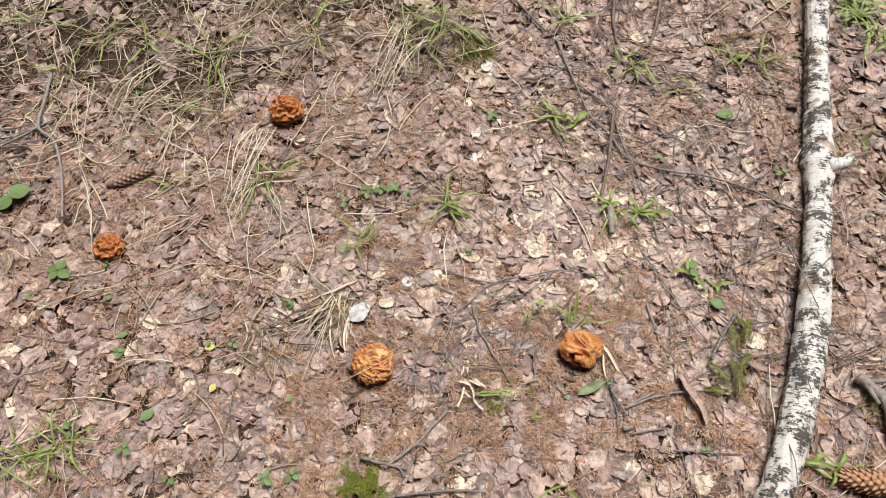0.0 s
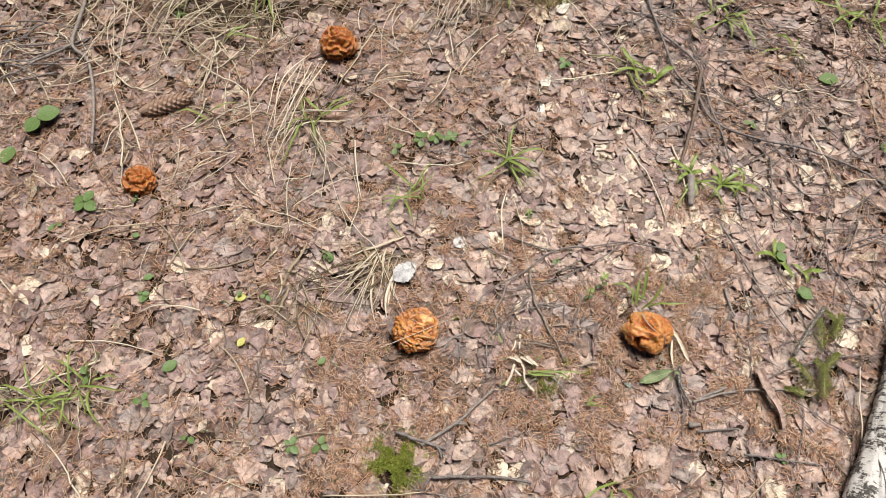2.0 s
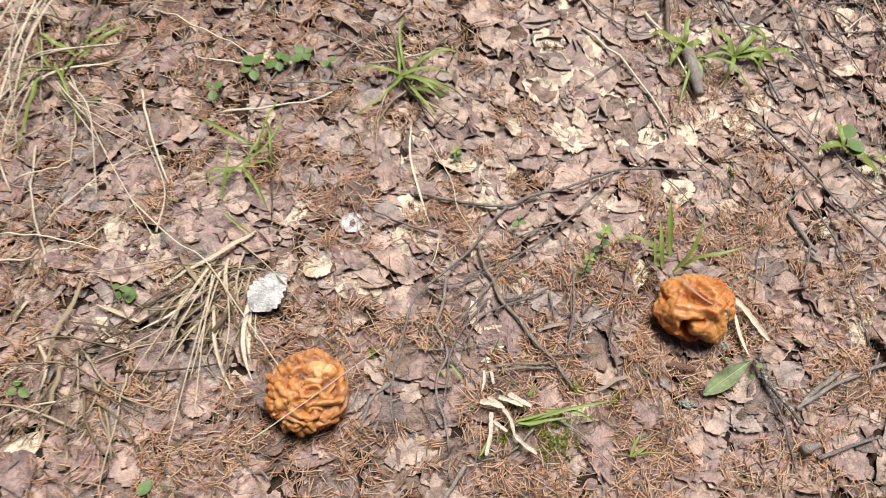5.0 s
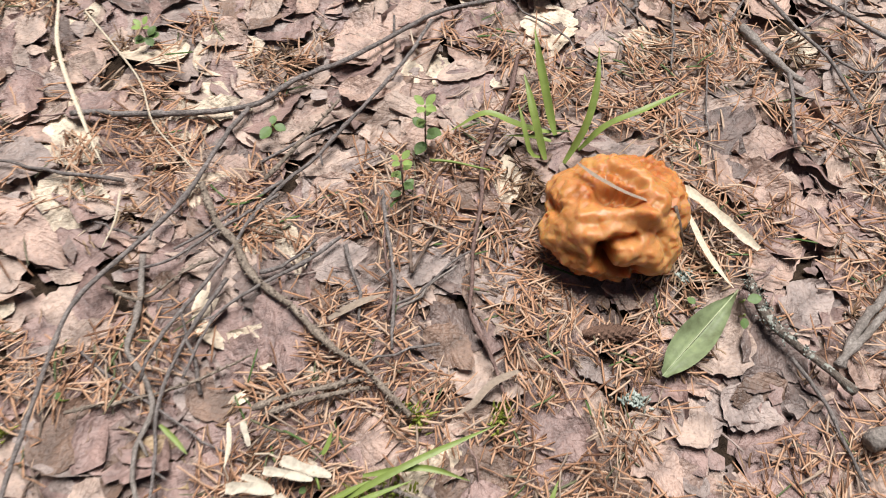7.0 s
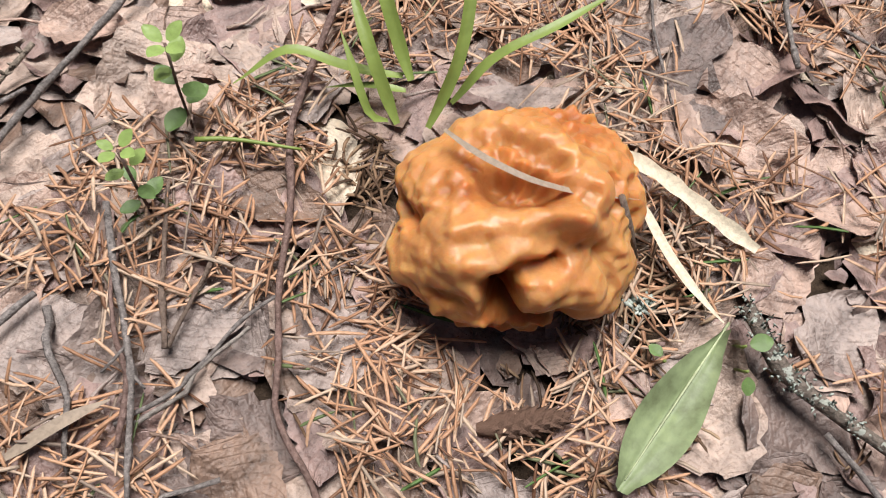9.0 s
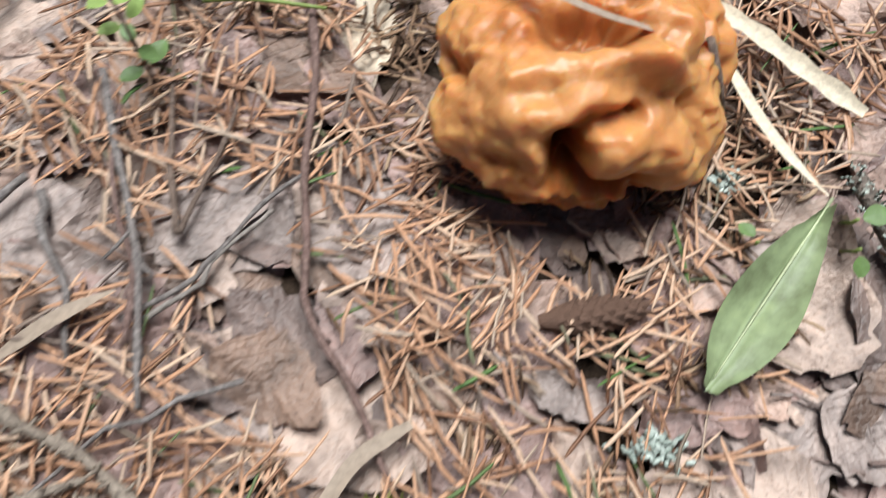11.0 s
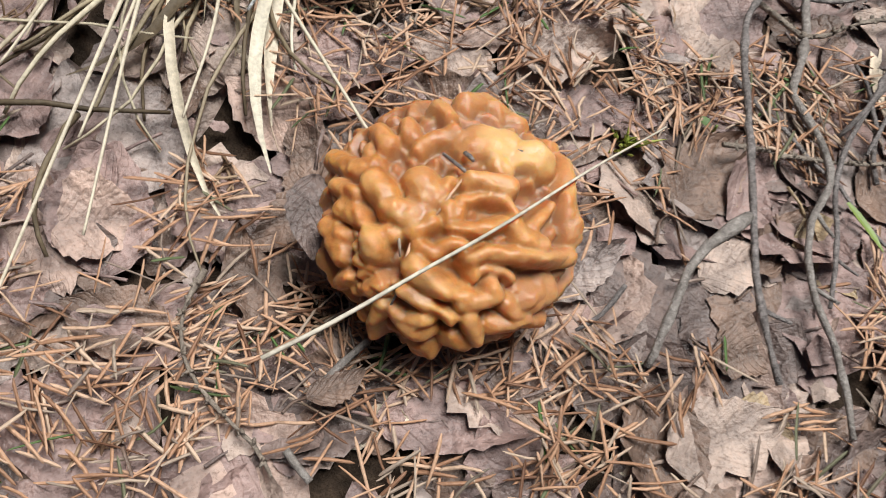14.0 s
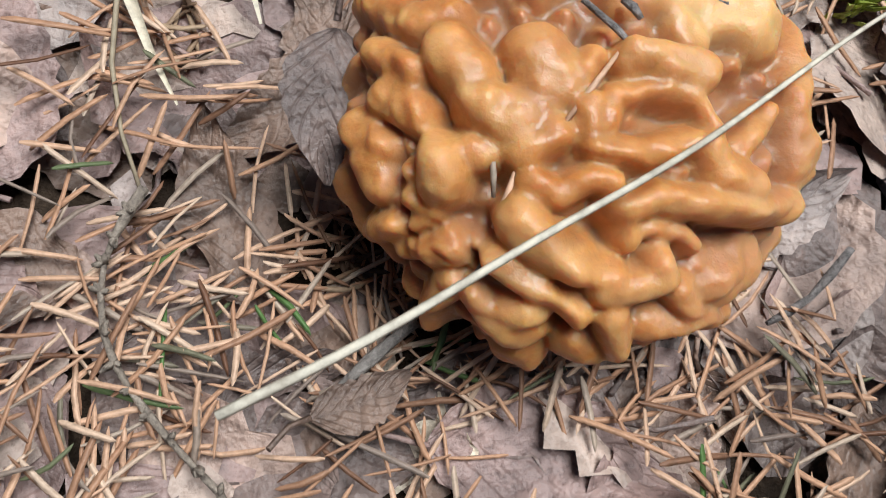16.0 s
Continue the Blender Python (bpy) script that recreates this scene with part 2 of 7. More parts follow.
MAT_WHITE = fibre_material("bleached_blade", [(0.0, (0.52, 0.45, 0.36)), (1.0, (0.68, 0.61, 0.5))], 0.6, 0.25, grain=260, vary=0.8)
MAT_GREYSTRAW = fibre_material("grey_straw", [(0.0, (0.27, 0.205, 0.155)), (1.0, (0.38, 0.30, 0.235))], 0.6, 0.25)
MAT_GREEN = fibre_material("grass_green", [(0.0, (0.11, 0.17, 0.04)), (0.5, (0.19, 0.26, 0.06)), (0.85, (0.29, 0.34, 0.09)), (1.0, (0.42, 0.40, 0.15))], 0.45, 0.4, grain=150, vary=0.3)
MAT_LEAFLET = fibre_material("leaflet_green", [(0.0, (0.075, 0.13, 0.04)), (0.6, (0.13, 0.205, 0.065)), (1.0, (0.22, 0.29, 0.10))], 0.5, 0.35, grain=220)
MAT_YOUNG = fibre_material("young_leaf_green", [(0.0, (0.2, 0.3, 0.08)), (1.0, (0.32, 0.42, 0.13))], 0.45, 0.35, grain=220)
MAT_YELLOW = fibre_material("yellow_leaf", [(0.0, (0.42, 0.44, 0.1)), (1.0, (0.55, 0.52, 0.15))], 0.5, 0.35, grain=220)
MAT_RIB = fibre_material("pale_midrib", [(0.0, (0.42, 0.46, 0.28)), (1.0, (0.42, 0.46, 0.28))], 0.5, 0.4)
MAT_SPRIG = fibre_material("feathery_moss", [(0.0, (0.24, 0.25, 0.08)), (0.6, (0.36, 0.39, 0.12)), (1.0, (0.48, 0.50, 0.2))], 0.7, 0.2)
MAT_BIGGREEN = fibre_material("broad_leaf_green", [(0.0, (0.235, 0.285, 0.15)), (1.0, (0.235, 0.285, 0.15))], 0.5, 0.4, grain=110, vary=0.85)
MAT_MOSS = fibre_material("moss", [(0.0, (0.2, 0.235, 0.035)), (0.6, (0.36, 0.41, 0.08)), (1.0, (0.5, 0.53, 0.15))], 0.7, 0.2)
MAT_TWIG = {
    "dark": bark_twig_material("dark_twig_bark", (0.085, 0.072, 0.068), (0.42, 0.365, 0.345)),
    "red": bark_twig_material("red_twig_bark", (0.11, 0.06, 0.05), (0.34, 0.23, 0.2)),
    "grey": bark_twig_material("grey_twig_bark", (0.17, 0.145, 0.13), (0.5, 0.44, 0.40)),
    "brown": bark_twig_material("brown_twig_bark", (0.1, 0.065, 0.05), (0.34, 0.25, 0.2)),
    "rough": bark_twig_material("spruce_twig_bark", (0.13, 0.1, 0.08), (0.5, 0.41, 0.33)),
    "lichen": bark_twig_material("lichen_twig_bark", (0.07, 0.055, 0.045), (0.3, 0.24, 0.2), (0.42, 0.43, 0.38)),
}
MAT_LICHEN = fibre_material("pale_lichen", [(0.0, (0.30, 0.35, 0.31)), (1.0, (0.56, 0.61, 0.56))], 0.85, 0.1)
MAT_BIRCH = birch_material()
MAT_CONE = fibre_material("cone_scales", [(0.0, (0.34, 0.165, 0.085)), (0.6, (0.52, 0.29, 0.165)), (1.0, (0.64, 0.42, 0.27))], 0.55, 0.3)
MAT_GREYCONE = fibre_material("weathered_cone_scales", [(0.0, (0.22, 0.125, 0.085)), (0.6, (0.40, 0.265, 0.195)), (1.0, (0.6, 0.47, 0.37))], 0.6, 0.3)
MAT_DARKCONE = fibre_material("rotted_cone", [(0.0, (0.10, 0.055, 0.04)), (1.0, (0.3, 0.18, 0.13))], 0.7, 0.25)


# ---- mesh helpers ----
def mesh_np(name, verts, faces, mat, uv=None, smooth=True):
    """A mesh from arrays: verts (n, 3), faces (m, k), uv one pair per vertex."""
    verts, faces = np.asarray(verts, np.float32), np.asarray(faces, np.int32)
    me = bpy.data.meshes.new(name)
    m, k = faces.shape
    me.vertices.add(len(verts))
    me.vertices.foreach_set("co", verts.ravel())
    me.loops.add(m * k)
    me.loops.foreach_set("vertex_index", faces.ravel())
    me.polygons.add(m)
    me.polygons.foreach_set("loop_start", np.arange(0, m * k, k, dtype=np.int32))
    if uv is not None:
        layer = me.uv_layers.new(name="UVMap")
        layer.data.foreach_set("uv", np.asarray(uv, np.float32)[faces.ravel()].ravel())
    me.update(calc_edges=True)
    me.polygons.foreach_set("use_smooth", np.full(m, smooth))
    me.materials.append(mat)
    return me


def part(name, me, parent, label=""):
    ob = new(name, me)
    ob.parent = parent
    return tagged(ob, label) if label else ob


def join(pieces):
    """Several (verts, faces) with equal face size into one pair."""
    vs, fs, n = [], [], 0
    for v, f in pieces:
        vs.append(v), fs.append(np.asarray(f) + n)
        n += len(v)
    return np.concatenate(vs), np.concatenate(fs)


def smooth_line(pts, step):
    """Catmull-Rom through the points, at even steps."""
    p = np.array(pts, float)
    q = np.vstack([2 * p[0] - p[1], p, 2 * p[-1] - p[-2]])
    out = []
    for i in range(len(p) - 1):
        a, b, c, d = q[i : i + 4]
        n = max(2, int(np.linalg.norm(c - b) / step))
        for s in np.arange(n) / n:
            out.append(0.5 * (2 * b + (c - a) * s + (2 * a - 5 * b + 4 * c - d) * s * s + (3 * b - a - 3 * c + d) * s**3))
    return np.array(out + [p[-1]])


def tube(line, radius, sides=7):
    """Quads of a closed-looking tube round a line; radius per point."""
    line, radius = np.asarray(line, float), np.broadcast_to(radius, len(line)).astype(float).copy()
    tan = np.gradient(line, axis=0)
    tan /= np.linalg.norm(tan, axis=1)[:, None] + 1e-9
    up = np.where(np.abs(tan[:, 2:3]) > 0.9, [[1.0, 0, 0]], [[0, 0, 1.0]])
    a = np.cross(tan, up)
    a /= np.linalg.norm(a, axis=1)[:, None]
    b = np.cross(a, tan)
    line = np.vstack([line[:1], line, line[-1:]])
    a, b, radius = np.vstack([a[:1], a, a[-1:]]), np.vstack([b[:1], b, b[-1:]]), np.r_[0.0002, radius, 0.0002]
    th = np.arange(sides) * 2 * np.pi / sides
    v = line[:, None] + radius[:, None, None] * (np.cos(th)[None, :, None] * a[:, None] + np.sin(th)[None, :, None] * b[:, None])
    n = len(line)
    i, j = np.meshgrid(np.arange(n - 1), np.arange(sides), indexing="ij")
    k = (j + 1) % sides
    f = np.stack([i * sides + j, i * sides + k, (i + 1) * sides + k, (i + 1) * sides + j], -1).reshape(-1, 4)
    return v.reshape(-1, 3), f


def ribbon(line, width, fold=0.25, twist=0.0, torn=False):
    """A grass blade: three points across, folded along its middle, tapering to the tip."""
    line = np.asarray(line, float)
    n = len(line)
    tan = np.gradient(line, axis=0)
    tan /= np.linalg.norm(tan, axis=1)[:, None] + 1e-9
    side = np.cross(tan, [0, 0, 1.0])
    side /= np.linalg.norm(side, axis=1)[:, None] + 1e-9
    nor = np.cross(side, tan)
    s = np.linspace(0, 1, n)
    ang = twist * s
    side, nor = np.cos(ang)[:, None] * side + np.sin(ang)[:, None] * nor, np.cos(ang)[:, None] * nor - np.sin(ang)[:, None] * side
    w = (width / 2 * np.minimum(1, 0.5 + 2.5 * s) * np.clip((1 - s) * 3.0, 0.08, 1) ** 0.8)[:, None]
    if torn:
        w = (width / 2 * np.clip(0.8 + 3 * s, 0, 1) * np.clip(0.55 + (1 - s) * 5, 0, 1) * (1 + 0.16 * np.sin(np.arange(n) * 1.9)))[:, None]
    cols = [line + side * w * c + nor * w * fold * abs(c) ** 1.3 for c in (-1, -0.5, 0, 0.5, 1)]
    v = np.stack(cols, 1)
    i, j = np.meshgrid(np.arange(n - 1), np.arange(4), indexing="ij")
    f = np.stack([i * 5 + j, i * 5 + j + 1, (i + 1) * 5 + j + 1, (i + 1) * 5 + j], -1).reshape(-1, 4)
    return v.reshape(-1, 3), f


# ---- the ground ----
def value_noise(x, y, cell, seed):
    """Smooth noise in -1..1 on plan coordinates."""
    g = np.random.default_rng(seed).uniform(-1, 1, (64, 64))
    fx, fy = np.asarray(x) / cell, np.asarray(y) / cell
    ix, iy = np.floor(fx).astype(int), np.floor(fy).astype(int)
    tx, ty = fx - ix, fy - iy
    tx, ty = tx * tx * (3 - 2 * tx), ty * ty * (3 - 2 * ty)
    a, b, c, d = g[ix % 64, iy % 64], g[(ix + 1) % 64, iy % 64], g[ix % 64, (iy + 1) % 64], g[(ix + 1) % 64, (iy + 1) % 64]
    return (a * (1 - tx) + b * tx) * (1 - ty) + (c * (1 - tx) + d * tx) * ty


def terrain(x, y):
    x, y = np.asarray(x, float), np.asarray(y, float)
    z = -0.0045 + 0.006 * value_noise(x + 9, y + 9, 0.23, 1) + 0.004 * value_noise(x + 9, y + 9, 0.07, 2)
    z = z - 0.012 * np.exp(-((x + 0.05) ** 2 + (y + 0.03) ** 2) / 0.006) + 0.010 * np.exp(-((x - 0.08) ** 2 + (y - 0.11) ** 2) / 0.006)
    z = z + 0.02 * np.exp(-((x - 0.2) ** 2 + (y - 1.25) ** 2) / 0.15)
    far = np.clip(np.hypot(x - 0.3, y - 0.4) - 2.5, 0, None)
    return z + 0.35 * value_noise(x + 200, y + 200, 7.0, 3) * np.clip(far / 8, 0, 1)


def axis_steps(lo, hi, step):
    """Even steps inside, growing outwards to the horizon."""
    mid = np.arange(lo, hi, step)
    grow = step * 1.28 ** np.arange(1, 34)
    grow = np.cumsum(grow)
    return np.concatenate([lo - grow[::-1], mid, mid[-1] + grow])


def build_ground():
    xs, ys = axis_steps(-1.3, 1.95, 0.014), axis_steps(-1.0, 1.75, 0.014)
    X, Y = np.meshgrid(xs, ys, indexing="ij")
    v = np.stack([X, Y, terrain(X, Y)], -1).reshape(-1, 3)
    n, m = len(xs), len(ys)
    i, j = np.meshgrid(np.arange(n - 1), np.arange(m - 1), indexing="ij")
    f = np.stack([i * m + j, (i + 1) * m + j, (i + 1) * m + j + 1, i * m + j + 1], -1).reshape(-1, 4)
    tagged(new("ground", mesh_np("ground", v, f, MAT_SOIL)), "dark brown woodland soil under leaf and needle litter", "ground", kind="structure")


build_ground()

# height of the litter as it piles up, on a plan grid
GX, GY, CELL = -1.35, -1.05, 0.006
NX, NY = 560, 480
PILE = terrain(*np.meshgrid(GX + CELL * np.arange(NX), GY + CELL * np.arange(NY), indexing="ij"))


TOP = PILE.copy()                      # the highest leaf edges over the pile


def raise_top(v):
    i = np.clip(((v[:, 0] - GX) / CELL).astype(int), 0, NX - 1)
    j = np.clip(((v[:, 1] - GY) / CELL).astype(int), 0, NY - 1)
    np.maximum.at(TOP, (i, j), v[:, 2])


def top_at(x, y):
    i = np.clip(((np.asarray(x) - GX) / CELL).astype(int), 0, NX - 1)
    j = np.clip(((np.asarray(y) - GY) / CELL).astype(int), 0, NY - 1)
    return np.maximum(TOP[i, j], PILE[i, j])


def pile_at(x, y):
    i = np.clip(((np.asarray(x) - GX) / CELL).astype(int), 0, NX - 1)
    j = np.clip(((np.asarray(y) - GY) / CELL).astype(int), 0, NY - 1)
    return PILE[i, j]


def settle(x, y, size, lift=0.0):
    """Lays a flat piece on the pile: its height and slopes; the pile grows under it."""
    k = max(2, int(0.36 * size / CELL))
    i, j = int((x - GX) / CELL), int((y - GY) / CELL)
    i, j = min(max(i, k), NX - 1 - k), min(max(j, k), NY - 1 - k)
    patch = PILE[i - k : i + k + 1, j - k : j + k + 1]
    off = np.arange(-k, k + 1) * CELL
    s2 = (off**2).sum() * (2 * k + 1)
    mean = patch.mean()
    gx, gy = (patch * off[:, None]).sum() / s2, (patch * off[None]).sum() / s2
    gx, gy = min(max(gx, -0.45), 0.45), min(max(gy, -0.45), 0.45)
    z = mean + 0.5 * patch.std() + lift
    disc = off[:, None] ** 2 + off[None] ** 2 <= (k * CELL) ** 2
    plane = z + gx * off[:, None] + gy * off[None] + 0.0005
    if lift < 0.01:
        patch[disc] = np.maximum(patch, plane)[disc]
    return z, gx, gy


# ---- leaf litter ----
CAPS = {"A": (0.0273, -0.0293, 0.047), "B": (0.4723, -0.0634, 0.045), "C": (-0.56, 0.352, 0.034), "D": (-0.128, 0.692, 0.044)}
LOG = [(1.46, 1.12), (1.358, 0.853), (1.242, 0.558), (1.153, 0.317), (1.063, 0.106), (0.983, -0.069), (0.926, -0.178), (0.86, -0.291), (0.788, -0.394), (0.70, -0.51)]


def blocked(x, y, room=0.8):
    return any((x - cx) ** 2 + (y - cy) ** 2 < (room * r) ** 2 for cx, cy, r in CAPS.values())


def leaf_sheets(n, nu, nv, length, ratio, seed, ragged=0.12, bent=1.0):
    """n leaf blades with serrate, ragged edges, folded and curled; (n, nu*nv, 3), faces of one, uv of one."""
    g = np.random.default_rng(seed)
    u = np.linspace(0, 1, nu)
    v = np.linspace(-1, 1, nv)
    prof = np.sin(np.pi * np.clip(u, 0.012, 0.985) ** 0.72) ** 0.75
    U, V = np.meshgrid(u, v, indexing="ij")
    L, Rt = length[:, None, None], ratio[:, None, None]
    edge = 1 + ragged * g.normal(0, 1, (n, nu, 1)) * (np.abs(V)[None] > 0.9) + 0.05 * ((np.arange(nu) % 2) * 2 - 1)[None, :, None] * (np.abs(V)[None] > 0.9)
    bite = g.random((n, 1, 1)) < 0.3
    edge = np.where(bite, edge * (1 - 0.45 * np.exp(-((U[None] - g.uniform(0.2, 0.9, (n, 1, 1))) / 0.14) ** 2) * np.clip((V[None] * g.choice([-1, 1], (n, 1, 1)) - 0.1) / 0.8, 0, 1)), edge)
    wid = 0.5 * L * Rt * prof[None, :, None]
    x = L * (U[None] - 0.5) + 0.1 * L * g.normal(0, 0.3, (n, 1, 1)) * V[None] ** 2
    y = wid * V[None] * edge + 0.06 * L * g.normal(0, 1, (n, 1, 1)) * np.sin(np.pi * U[None])
    fold, curl, wave, ph = g.normal(0.03, 0.12, (n, 1, 1)), g.normal(0.0, 0.075, (n, 1, 1)), g.normal(0, 0.026, (n, 1, 1)), g.uniform(0, 6.28, (n, 1, 1))
    z = L * (fold * np.abs(V)[None] ** 1.4 * prof[None, :, None] * 0.6 + curl * (2 * U[None] - 1) ** 2 + wave * np.sin(7 * U[None] + ph + 2.2 * V[None]) * (0.3 + np.abs(V)[None]))
    z *= bent
    z += bent * L * 0.13 * np.abs(g.normal(0, 1, (n, 1, 1))) * np.clip(U[None] * V[None] * g.choice([-1, 1], (n, 1, 1)) - 0.3, 0, 1)
    verts = np.stack([x, y, z], -1).reshape(n, -1, 3)
    i, j = np.meshgrid(np.arange(nu - 1), np.arange(nv - 1), indexing="ij")
    f = np.stack([i * nv + j, (i + 1) * nv + j, (i + 1) * nv + j + 1, i * nv + j + 1], -1).reshape(-1, 4)
    uv = np.stack([U.ravel(), V.ravel() * 0.5 + 0.5], -1)
    return verts, f, uv


def spread(verts, f, uv, x, y, z, gx, gy, head):
    """Turns and lays many equal pieces; returns one mesh's arrays."""
    n, k, _ = verts.shape
    c, s = np.cos(head)[:, None], np.sin(head)[:, None]
    px, py = verts[..., 0] * c - verts[..., 1] * s, verts[..., 0] * s + verts[..., 1] * c
    pz = z[:, None] + gx[:, None] * px + gy[:, None] * py + verts[..., 2]
    out = np.stack([px + x[:, None], py + y[:, None], pz], -1).reshape(-1, 3)
    faces = (f[None] + (np.arange(n) * k)[:, None, None]).reshape(-1, f.shape[1])
    return out, faces, np.tile(uv, (n, 1))


def near_walk(x, y):
    """True along the strip between the two large mushrooms."""
    return (x > -0.2) & (x < 0.8) & (y > -0.32) & (y < 0.36)


def grassy(x, y):
    """How far the old grass takes over from the leaf litter: 0 to 1."""
    return np.clip((y - 0.78 - 0.25 * np.clip(x, -0.4, 1)) / 0.25, 0, 0.72) * (x < 0.55) + 0.5 * value_noise(x + 30, y + 30, 0.12, 9) * (y > 0.7) * (x < 0.5)


def litter(n, lo, hi, nu, nv, seed, inside, name, label, ragged=0.12, mat=MAT_LEAVES):
    g = np.random.default_rng(seed)
    x, y = g.uniform(-1.3, 1.95, n), g.uniform(-1.0, 1.75, n)
    if inside:
        x, y = g.uniform(-0.2, 0.8, n), g.uniform(-0.32, 0.36, n)
    keep = np.array([not blocked(a, b) for a, b in zip(x, y)])
    # north-east only, so the leaf colour carries that side's extra light
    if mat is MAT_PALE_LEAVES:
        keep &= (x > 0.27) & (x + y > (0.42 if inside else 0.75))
    if not inside:
        keep &= ~near_walk(x, y)
        keep &= ~(grassy(x, y) > g.random(len(x)) + 0.1)
    x, y = x[keep], y[keep]
    n = len(x)
    size = g.uniform(lo, hi, n)
    lay = np.array([settle(a, b, c) for a, b, c in zip(x, y, size)])
    sheets, f, uv = leaf_sheets(n, nu, nv, size, g.uniform(0.62, 1.0, n), seed + 1, ragged, 0.75)
    tilt = g.normal(0, 0.13 if inside else 0.22, (2, n))
    v, f, uv = spread(sheets, f, uv, x, y, lay[:, 0] + 0.001 + (0.0022 if inside else 0.0012) * np.abs(g.normal(0, 1, n)), lay[:, 1] + tilt[0], lay[:, 2] + tilt[1], g.uniform(0, 6.28, n))
    if hi < 0.03:
        uv = np.tile([0.3, 0.72], (len(uv), 1))     # scraps too small to show veins
    raise_top(v)
    tagged(new(name, mesh_np(name, v, f, mat, uv)), label, "leaf litter", kind="stuff")


litter(19500, 0.018, 0.062, 7, 5, 11, False, "leaf_litter", "brown and mauve fallen birch leaves matted on the ground", 0.19)
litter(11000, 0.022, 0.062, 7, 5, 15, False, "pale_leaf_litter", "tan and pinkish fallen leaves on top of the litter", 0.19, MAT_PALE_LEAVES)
litter(1500, 0.03, 0.058, 13, 7, 21, True, "near_leaf_litter", "brown and mauve fallen birch leaves matted on the ground", 0.07)
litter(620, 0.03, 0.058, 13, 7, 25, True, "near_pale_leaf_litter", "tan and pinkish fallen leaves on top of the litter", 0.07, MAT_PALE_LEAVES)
litter(21000, 0.008, 0.026, 4, 3, 31, False, "leaf_crumbs", "broken crumbs of withered leaves", 0.3)
litter(2300, 0.006, 0.018, 5, 4, 41, True, "near_leaf_crumbs", "broken crumbs of withered leaves", 0.3)


def outer_litter():
    """The leaf litter thinning out into the woodland round about."""
    g = np.random.default_rng(61)
    n = 20000
    far = 1.3 + np.abs(g.normal(0, 1.6, n))
    ang = g.uniform(0, 2 * np.pi, n)
    x, y = 0.33 + far * np.cos(ang), 0.38 + far * np.sin(ang)
    keep = (x < -1.28) | (x > 1.93) | (y < -0.98) | (y > 1.73)
    x, y = x[keep], y[keep]
    n = len(x)
    size = g.uniform(0.03, 0.085, n)
    sheets, f, uv = leaf_sheets(n, 4, 3, size, g.uniform(0.6, 1.0, n), 62, 0.15, 0.6)
    tilt = g.normal(0, 0.16, (2, n))
    v, f, uv = spread(sheets, f, uv, x, y, terrain(x, y) + 0.012 * g.random(n) + 0.002, tilt[0], tilt[1], g.uniform(0, 6.28, n))
    tagged(new("outer_leaf_litter", mesh_np("outer_leaf_litter", v, f, MAT_LEAVES, uv)), "brown fallen leaves scattered on woodland soil", "leaf litter", kind="stuff")


outer_litter()
LEAF_COUNT = [0]
CLEAR = []                             # leaves that lie on top, with few needles on them


def dead_leaf(x, y, length, head, ratio, tone, lift=0.0, slope=None):
    """One fallen leaf of its own, from its stalk end, on top of the pile."""
    LEAF_COUNT[0] += 1
    h = radians(head)
    cx, cy = x + 0.5 * length * math.cos(h), y + 0.5 * length * math.sin(h)
    z, gx, gy = settle(cx, cy, length, lift)
    if slope:
        gx, gy = slope
    sheet, f, uv = leaf_sheets(1, 17, 9, np.array([length]), np.array([ratio]), 500 + LEAF_COUNT[0], 0.05, 0.8)
    v, f, uv = spread(sheet, f, uv, np.array([cx]), np.array([cy]), np.array([z + 0.0025]), np.array([gx]), np.array([gy]), np.array([h]))
    if lift < 0.01:
        raise_top(v)
    if length > 0.03:
        CLEAR.append((cx, cy, 0.46 * length, 0.42 * length * ratio, h))
    v = v - [cx, cy, z]
    ob = new("dead_leaf", mesh_np("dead_leaf", v, f, MAT_LEAF[tone], uv))
    ob.location = (cx, cy, z)
    stalk = np.array([[0, 0, 0.002], [-0.2, 0.02, 0.003], [-0.42, 0.08 * (-1) ** LEAF_COUNT[0], 0.006]]) * [length, length, 1] - [0.49 * length, 0, 0]
    sx2, sy2 = stalk[:, 0] * math.cos(h) - stalk[:, 1] * math.sin(h), stalk[:, 0] * math.sin(h) + stalk[:, 1] * math.cos(h)
    sz2 = stalk[:, 2] + gx * sx2 + gy * sy2 + 0.001
    part("stalk", mesh_np("stalk", *tube(np.stack([sx2, sy2, sz2], -1), np.array([0.0008, 0.0006, 0.0007]), 5), MAT_LEAF[tone], np.full((25, 2), 0.3)), ob)
    words = {"mauve": "mauve-brown", "bluegrey": "bluish grey", "dark": "dark brown", "tan": "tan", "cream": "pale cream"}.get(tone, tone)
    return tagged(ob, f"curled {words} fallen leaf lying on the litter", "leaf", "fallen leaves", "thing")


